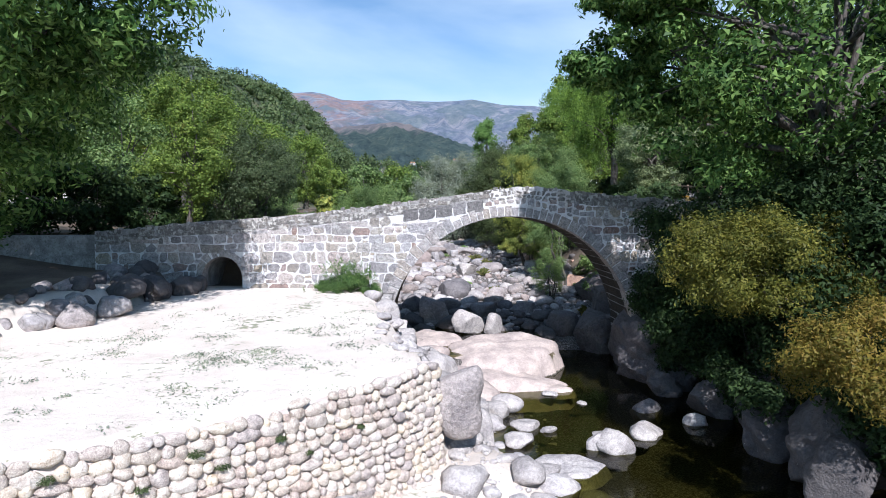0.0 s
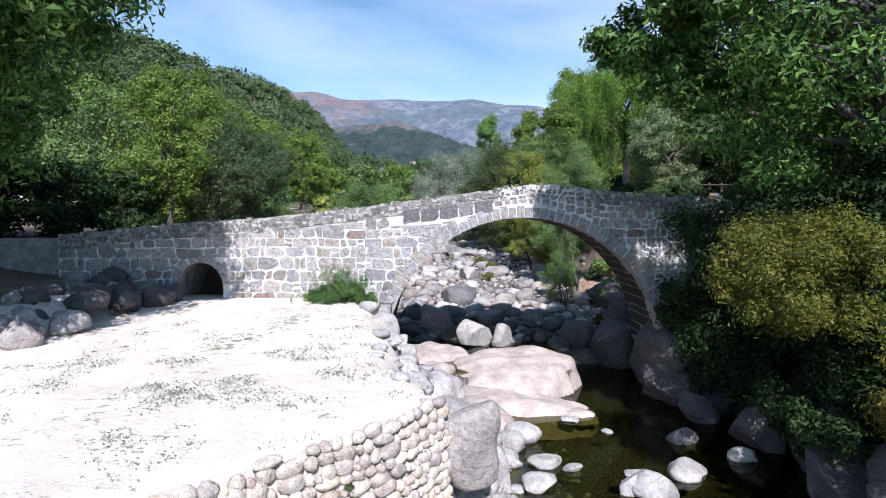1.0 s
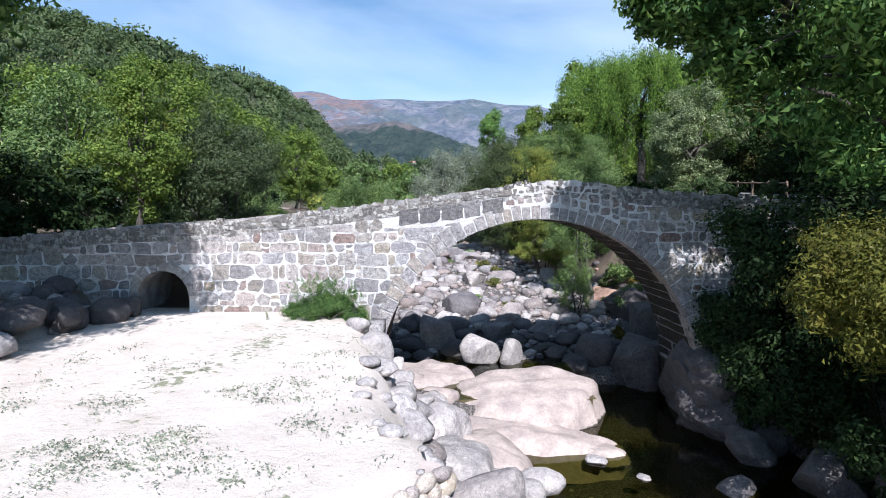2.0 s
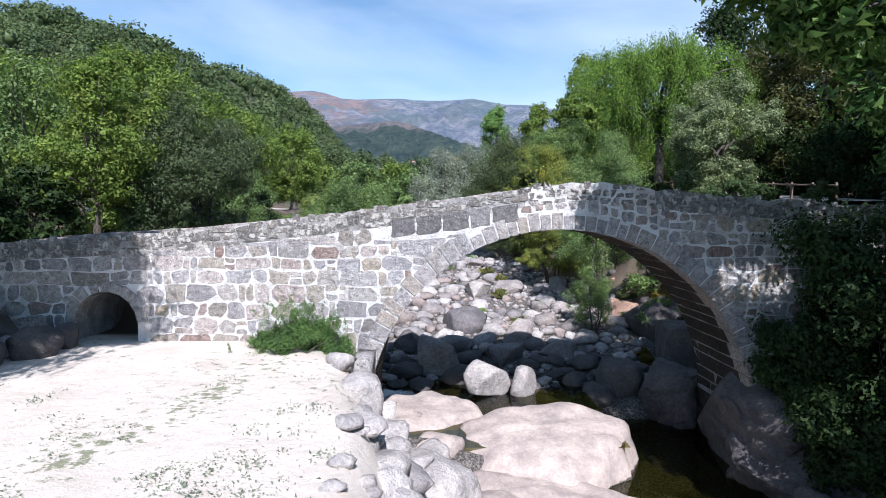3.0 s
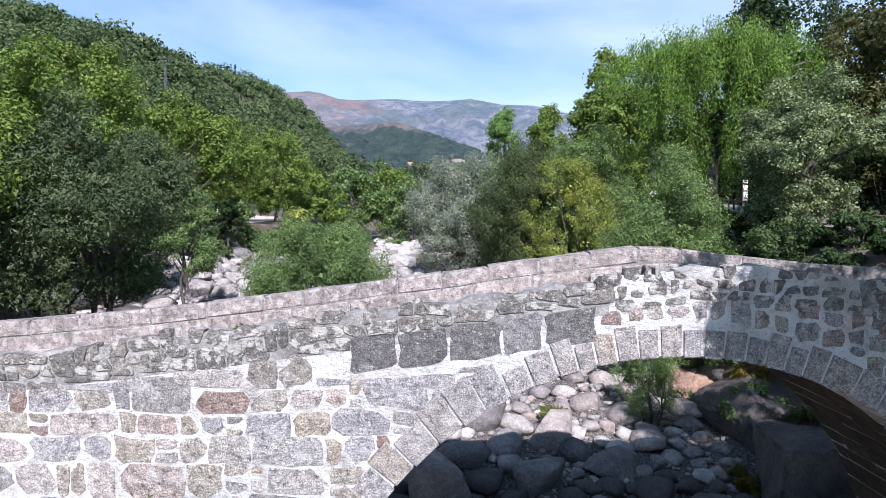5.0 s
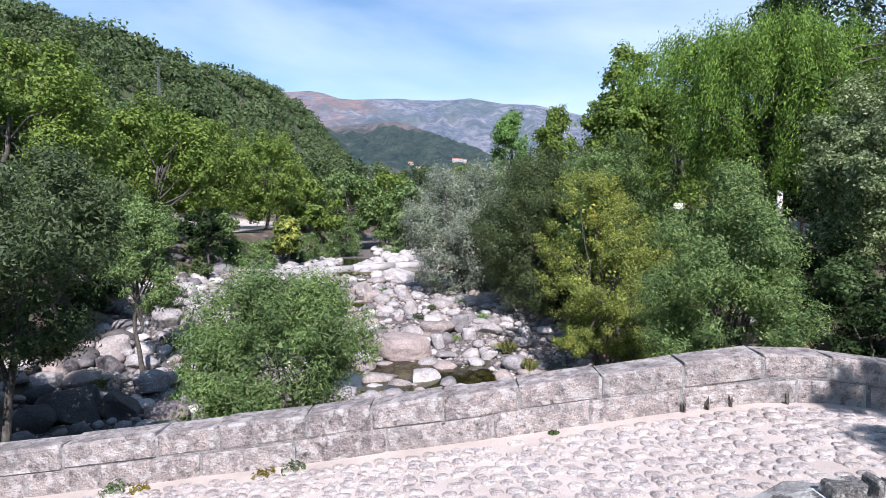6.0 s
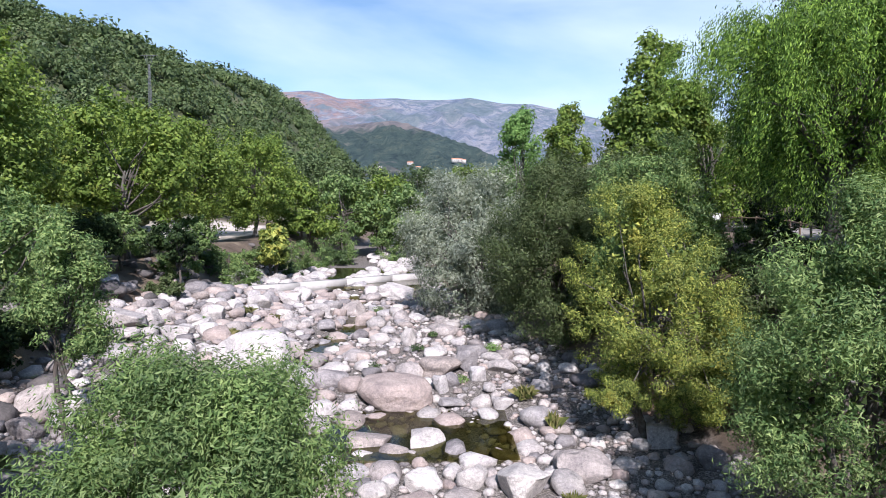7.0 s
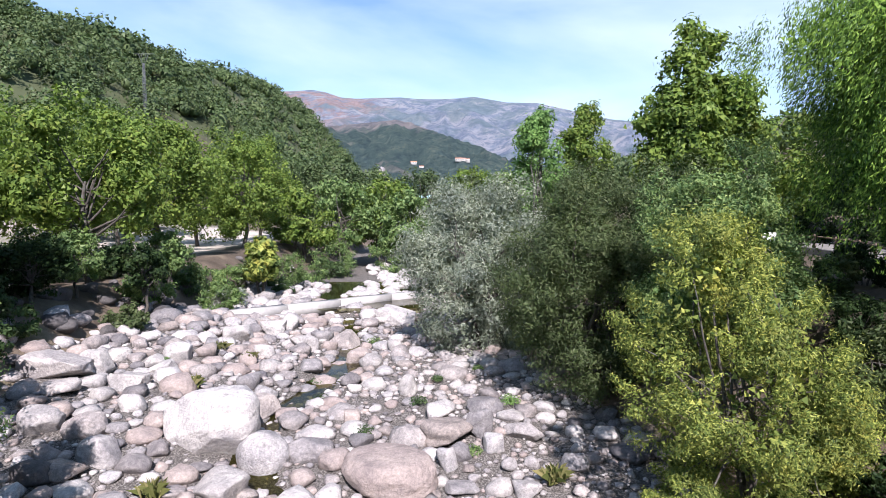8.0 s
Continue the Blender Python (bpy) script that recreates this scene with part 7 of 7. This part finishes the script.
for k, (x, z) in enumerate(((2.55, 5.98), (2.8, 6.0), (3.4, 6.02), (2.3, 5.95))):
    tuft("parapet_stalk", x, BACK - 0.45, road_z(x) - 0.01, 0.05, 0.2, 7, BARK, "dry dark stalks against the parapet", 720 + k, group="parapet stalks")
rt = random.Random(41)
greens = [(-9.5, 57.5), (-12.6, 55.8), (-5.4, 53.2), (-8.6, 46.2), (-1.6, 52.6), (0.3, 48.9), (2.6, 47.2), (1.9, 52.8), (-7.9, 52.4), (-10.4, 53.4), (-0.9, 55.6), (0.9, 57.0), (-11.3, 58.6), (-13.2, 60.5), (-3.3, 50.1), (3.2, 44.6), (2.2, 43.4), (-10.2, 42.9), (-11.8, 40.6), (-9.2, 40.3), (-6.1, 56.0), (2.7, 39.3), (4.3, 37.6), (-4.4, 62.6), (3.1, 33.9), (1.6, 36.4)]
for k, (x, y) in enumerate(greens):
    z = height(x, y) + 0.1
    if k % 3:
        sprig("stream_weed", x, y, z, rt.uniform(0.25, 0.5), (LEAF_IVY, LEAF_POPLAR, LEAF_ASH)[k % 3 if k % 2 else 0], "bright green weed between the stream stones", 740 + k, 380, 0.085, "stream weeds")
    else:
        tuft("grass_tuft", x, y, z, rt.uniform(0.35, 0.6), rt.uniform(0.4, 0.7), 90, GRASS, "dry green grass tuft among the stream stones", 780 + k, group="stream grass")
# dry grass and one orange plant on the bank below the fence
for k, (x, y) in enumerate(((13.7, 36.2), (13.4, 35.4), (13.7, 34.2), (13.2, 34.4), (13.6, 33.2), (12.9, 33.6), (13.9, 32.4), (13.3, 36.9))):
    tuft("bank_grass", x, y, height(x, y) - 0.02, rt.uniform(0.4, 0.6), rt.uniform(0.25, 0.4), 160, DRY_GRASS if k % 3 else GRASS, "dry straw-coloured grass tuft below the fence", 900 + k, group="bank grass")
tuft("orange_plant", 13.9, 34.9, height(13.9, 34.9) - 0.02, 0.3, 0.55, 40, LEAF_ORANGE, "small bright orange-leaved plant below the fence", 910)
# tufts rooted in the cobbled wall
for k, (s, z) in enumerate(((9.6, 1.2), (11.2, 1.45), (11.5, 0.95), (12.4, 1.05), (13.2, 1.4), (13.6, 1.1), (14.6, 1.35), (15.1, 1.0), (10.3, 0.9), (16.2, 1.2))):
    x, y = wall_at(s)
    o = wall_dir(s)[1]
    sprig("wall_weed", x + o.x * 0.24, y + o.y * 0.24, z - 0.05, rt.uniform(0.1, 0.17), LEAF_OLIVE, "small olive weed rooted between the wall's cobbles", 820 + k, 340, 0.035, "wall weeds")
# flat weeds strewn over the beach, past counting
rs = np.random.RandomState(85)
blocks = []
while len(blocks) < 230:
    x, y = rs.normal(-4.8, 2.2), rs.normal(14.6, 2.3)
    if x > float(np.interp(y, EDGE_Y, EDGE_X)) - 0.5 or noise.noise(Vector((x * 0.55, y * 0.7, 4.0))) < 0.02:
        continue
    n, wide = 26, rs.uniform(0.06, 0.22)
    p = np.stack([rs.normal(size=n) * wide + x, rs.normal(size=n) * wide * 1.3 + y, np.zeros(n)], -1)
    p[:, 2] = height(x, y) + rs.uniform(0.0, 0.03, n)
    blocks.append(leaf_arrays(p, rs.normal(size=(n, 3)) * 0.5 + np.array([0, 0, 0.8]), 0.05, 0.03, rs))
thing("beach_weeds", mesh_of("beach_weeds", *joined(blocks), LEAF_GREY), "sparse flat green weeds on the sandy beach", "weeds", kind="stuff")

# ---- path, fence and signs on the far bank ----
FENCE_LINE = [(14.25, 30.9), (14.35, 36.8), (14.9, 42.0), (15.9, 48.0), (17.2, 53.0), (18.1, 57.2), (17.7, 62.0), (17.2, 70.0), (18.0, 80.0)]


def fence_at(s):
    p = np.array(FENCE_LINE)
    q = np.concatenate([[0], np.cumsum(np.linalg.norm(np.diff(p, axis=0), axis=1))])
    return float(np.interp(s, q, p[:, 0])), float(np.interp(s, q, p[:, 1])), float(q[-1])


def path_z(y):
    return float(np.interp(y, [20, 31, 60, 200], [6.05, 6.05, 7.9, 9.6]))


v, f = [], []
total = fence_at(0)[2]
for k, s in enumerate(np.linspace(0, total, 60)):
    x, y, _ = fence_at(s)
    z = path_z(y)
    v += [(x - 0.15, y, z - 0.9), (x - 0.15, y, z + 0.08), (x + 2.6, y + 0.2, z + 0.1), (x + 2.6, y + 0.2, z - 0.9)]
    if k:
        b = 4 * k
        f += [(b - 4, b, b + 1, b - 3), (b - 3, b + 1, b + 2, b - 2), (b - 2, b + 2, b + 3, b - 1)]
thing("path", mesh_of("path", v, f, PATH_GREY), "worn grey footpath with a kerb above the stream", "path", kind="structure")
fence = thing("fence", None, "weathered brown post-and-rail fence along the path", "fence", kind="structure")
s, last = 0.1, None
while s < total:
    x, y, _ = fence_at(s)
    z = path_z(y) + 0.05
    vv, ff = tube([(0, 0, -0.2), (0, 0, 0.66), (0, 0, 0.72)], [0.055, 0.055, 0.03], 8)
    part("post", mesh_of("post", vv, ff, FENCE_WOOD, True), fence, at=pose(x, y, z))
    if last:
        for h in (0.62,):
            vv, ff = tube([(last[0], last[1], last[2] + h), ((x + last[0]) / 2, (y + last[1]) / 2, (z + last[2]) / 2 + h - 0.01), (x, y, z + h)], [0.04, 0.037, 0.04], 7)
            part("rail", mesh_of("rail", vv, ff, FENCE_WOOD, True), fence)
    last = (x, y, z)
    s += 1.48

# signpost with a white arrow board
sign = new("signpost")
sign.matrix_basis = pose(14.4, 58.0, 6.9)
tagged(sign, "white arrow board on a slim steel post beside the path", "sign")
vv, ff = tube([(0, 0, -1.2), (0, 0, 1.9)], [0.035, 0.035], 8)
part("post", mesh_of("post", vv, ff, STEEL, True), sign)
w, h, d = 0.32, 0.19, 0.02
outline = [(-w * 0.55, -h), (w, -h), (w, h), (-w * 0.55, h), (-w * 1.15, 0)]
v = [(x, -d - 0.036, z + 1.75) for x, z in outline] + [(x, d - 0.036, z + 1.75) for x, z in outline]
f = [(0, 1, 2, 3, 4), (9, 8, 7, 6, 5)] + [(k, (k + 1) % 5 + 0, (k + 1) % 5 + 5, k + 5) for k in range(5)]
part("board", mesh_of("board", v, f, SIGN_WHITE), sign, "blank white arrow-shaped board")

# pale marker post by the path
marker = new("marker_post")
marker.matrix_basis = pose(20.3, 57.2, path_z(57.2) + 0.1)
tagged(marker, "pale square marker post with small dark bands beside the path", "post")
part("shaft", mesh_of("shaft", *bar((0, 0, -0.2), (0, 0, 1.75), 0.28, 0.16), SIGN_WHITE), marker)
for z in (0.45, 0.95, 1.4):
    part("band", mesh_of("band", *bar((0, -0.004, z), (0, -0.004, z + 0.14), 0.2, 0.17), FENCE_WOOD), marker, "dark plain band")

# houses of the village, small with distance
for x, y, w, h in ((21.0, 985.0, 9, 3.5), (29.0, 992.0, 8, 4), (36.0, 985.0, 6, 4), (-48.0, 975.0, 9, 3), (-36.0, 978.0, 7, 3), (-30.0, 1180.0, 6, 3)):
    far_house(x, y, foothill_z(x, y), w, w * 0.6, h, ROOF_TILE, "small pale house with a tiled roof up the valley")
# lattice power pylon on the hill
pylon = new("power_pylon")
pz = height(-72.5, 178)
pylon.matrix_basis = pose(-72.5, 178, pz - 0.5)
tagged(pylon, "slim grey lattice power pylon on the wooded hill", "pylon")
tall = 49.8 - pz
blocks = []
for sx in (-1, 1):
    for sy in (-1, 1):
        blocks.append(bar((sx * 0.4, sy * 0.4, 0), (sx * 0.16, sy * 0.16, tall - 2.2), 0.08, 0.08))
for k in range(12):
    z0, z1 = (tall - 2.2) * k / 12, (tall - 2.2) * (k + 1) / 12
    q0, q1 = 0.4 - 0.24 * k / 12, 0.4 - 0.24 * (k + 1) / 12
    s = 1 if k % 2 else -1
    blocks.append(bar((-q0 * s, -q0, z0), (q1 * s, -q1, z1), 0.06, 0.06))
    blocks.append(bar((-q0 * s, q0, z0), (q1 * s, q1, z1), 0.06, 0.06))
part("mast", mesh_of("mast", *joined(blocks), DULL_STEEL), pylon)
arms = [bar((-2.2, 0, tall), (2.2, 0, tall), 0.12, 0.12), bar((-0.3, 0, tall - 2.4), (-1.2, 0, tall), 0.1, 0.1), bar((0.3, 0, tall - 2.4), (1.2, 0, tall), 0.1, 0.1), bar((0, 0, tall - 2.2), (-0.6, 0, tall), 0.06, 0.06), bar((0, 0, tall - 2.2), (0.6, 0, tall), 0.06, 0.06)]
part("crossarm", mesh_of("crossarm", *joined(arms), DULL_STEEL), pylon)

# ---- paving of the bridge ----
def paver(seed):
    """A worn paving cobble of unit half-size: uneven outline, softened rim, nearly flat top."""
    q = random.Random(seed)
    n = 9
    rim = [((abs(math.cos(a)) ** 0.7) * math.copysign(1, math.cos(a)) * q.uniform(0.86, 1.08), (abs(math.sin(a)) ** 0.7) * math.copysign(1, math.sin(a)) * q.uniform(0.86, 1.08)) for a in (2 * math.pi * (k + 0.3) / n for k in range(n))]
    v = [(x * g, y * g, z + (q.uniform(-0.1, 0.1) if z > 0.6 else 0)) for g, z in ((1.0, -0.6), (0.97, 0.35), (0.74, 0.92)) for x, y in rim] + [(0, 0, 1.0)]
    f = [(i * n + k, i * n + (k + 1) % n, (i + 1) * n + (k + 1) % n, (i + 1) * n + k) for i in (0, 1) for k in range(n)]
    f = [t for a, b, c, d in f for t in ((a, b, c), (a, c, d))] + [(2 * n + k, 2 * n + (k + 1) % n, 3 * n) for k in range(n)]
    return mesh_of("paving_cobble", v, np.array(f), PAVING_STONE, True)


PAVERS = [paver(500 + k) for k in range(12)]
roadway = bpy.data.objects["roadway"]
r = random.Random(31)
spots = []
y = NEAR + 0.4
while y < BACK - 0.66:
    x = -7.5
    while x < 7.0:
        w = r.uniform(0.1, 0.2)
        if r.random() < 0.93:
            spots.append((x + w / 2, y + r.uniform(-0.05, 0.05), w))
        x += w + 0.008
    y += 0.12
spots.sort(key=lambda q: abs(q[0] - 1.0))
blocks = []
for k, (x, y, w) in enumerate(spots):
    at = pose(x, y, road_z(x) - 0.004, 0, 0, r.uniform(-20, 20)) @ Matrix.Diagonal((w * 0.5, 0.063, 0.024, 1))
    if k < 300:
        part("paving_cobble", PAVERS[r.randrange(12)], roadway, at=at)
    else:
        me = PAVERS[r.randrange(12)]
        co = np.array([at @ q.co for q in me.vertices])
        blocks.append((co, np.array([p.vertices[:] for p in me.polygons])))
tagged(part("paving_cobbles", mesh_of("paving_cobbles", *joined(blocks), PAVING_STONE, True), roadway), kind="stuff")
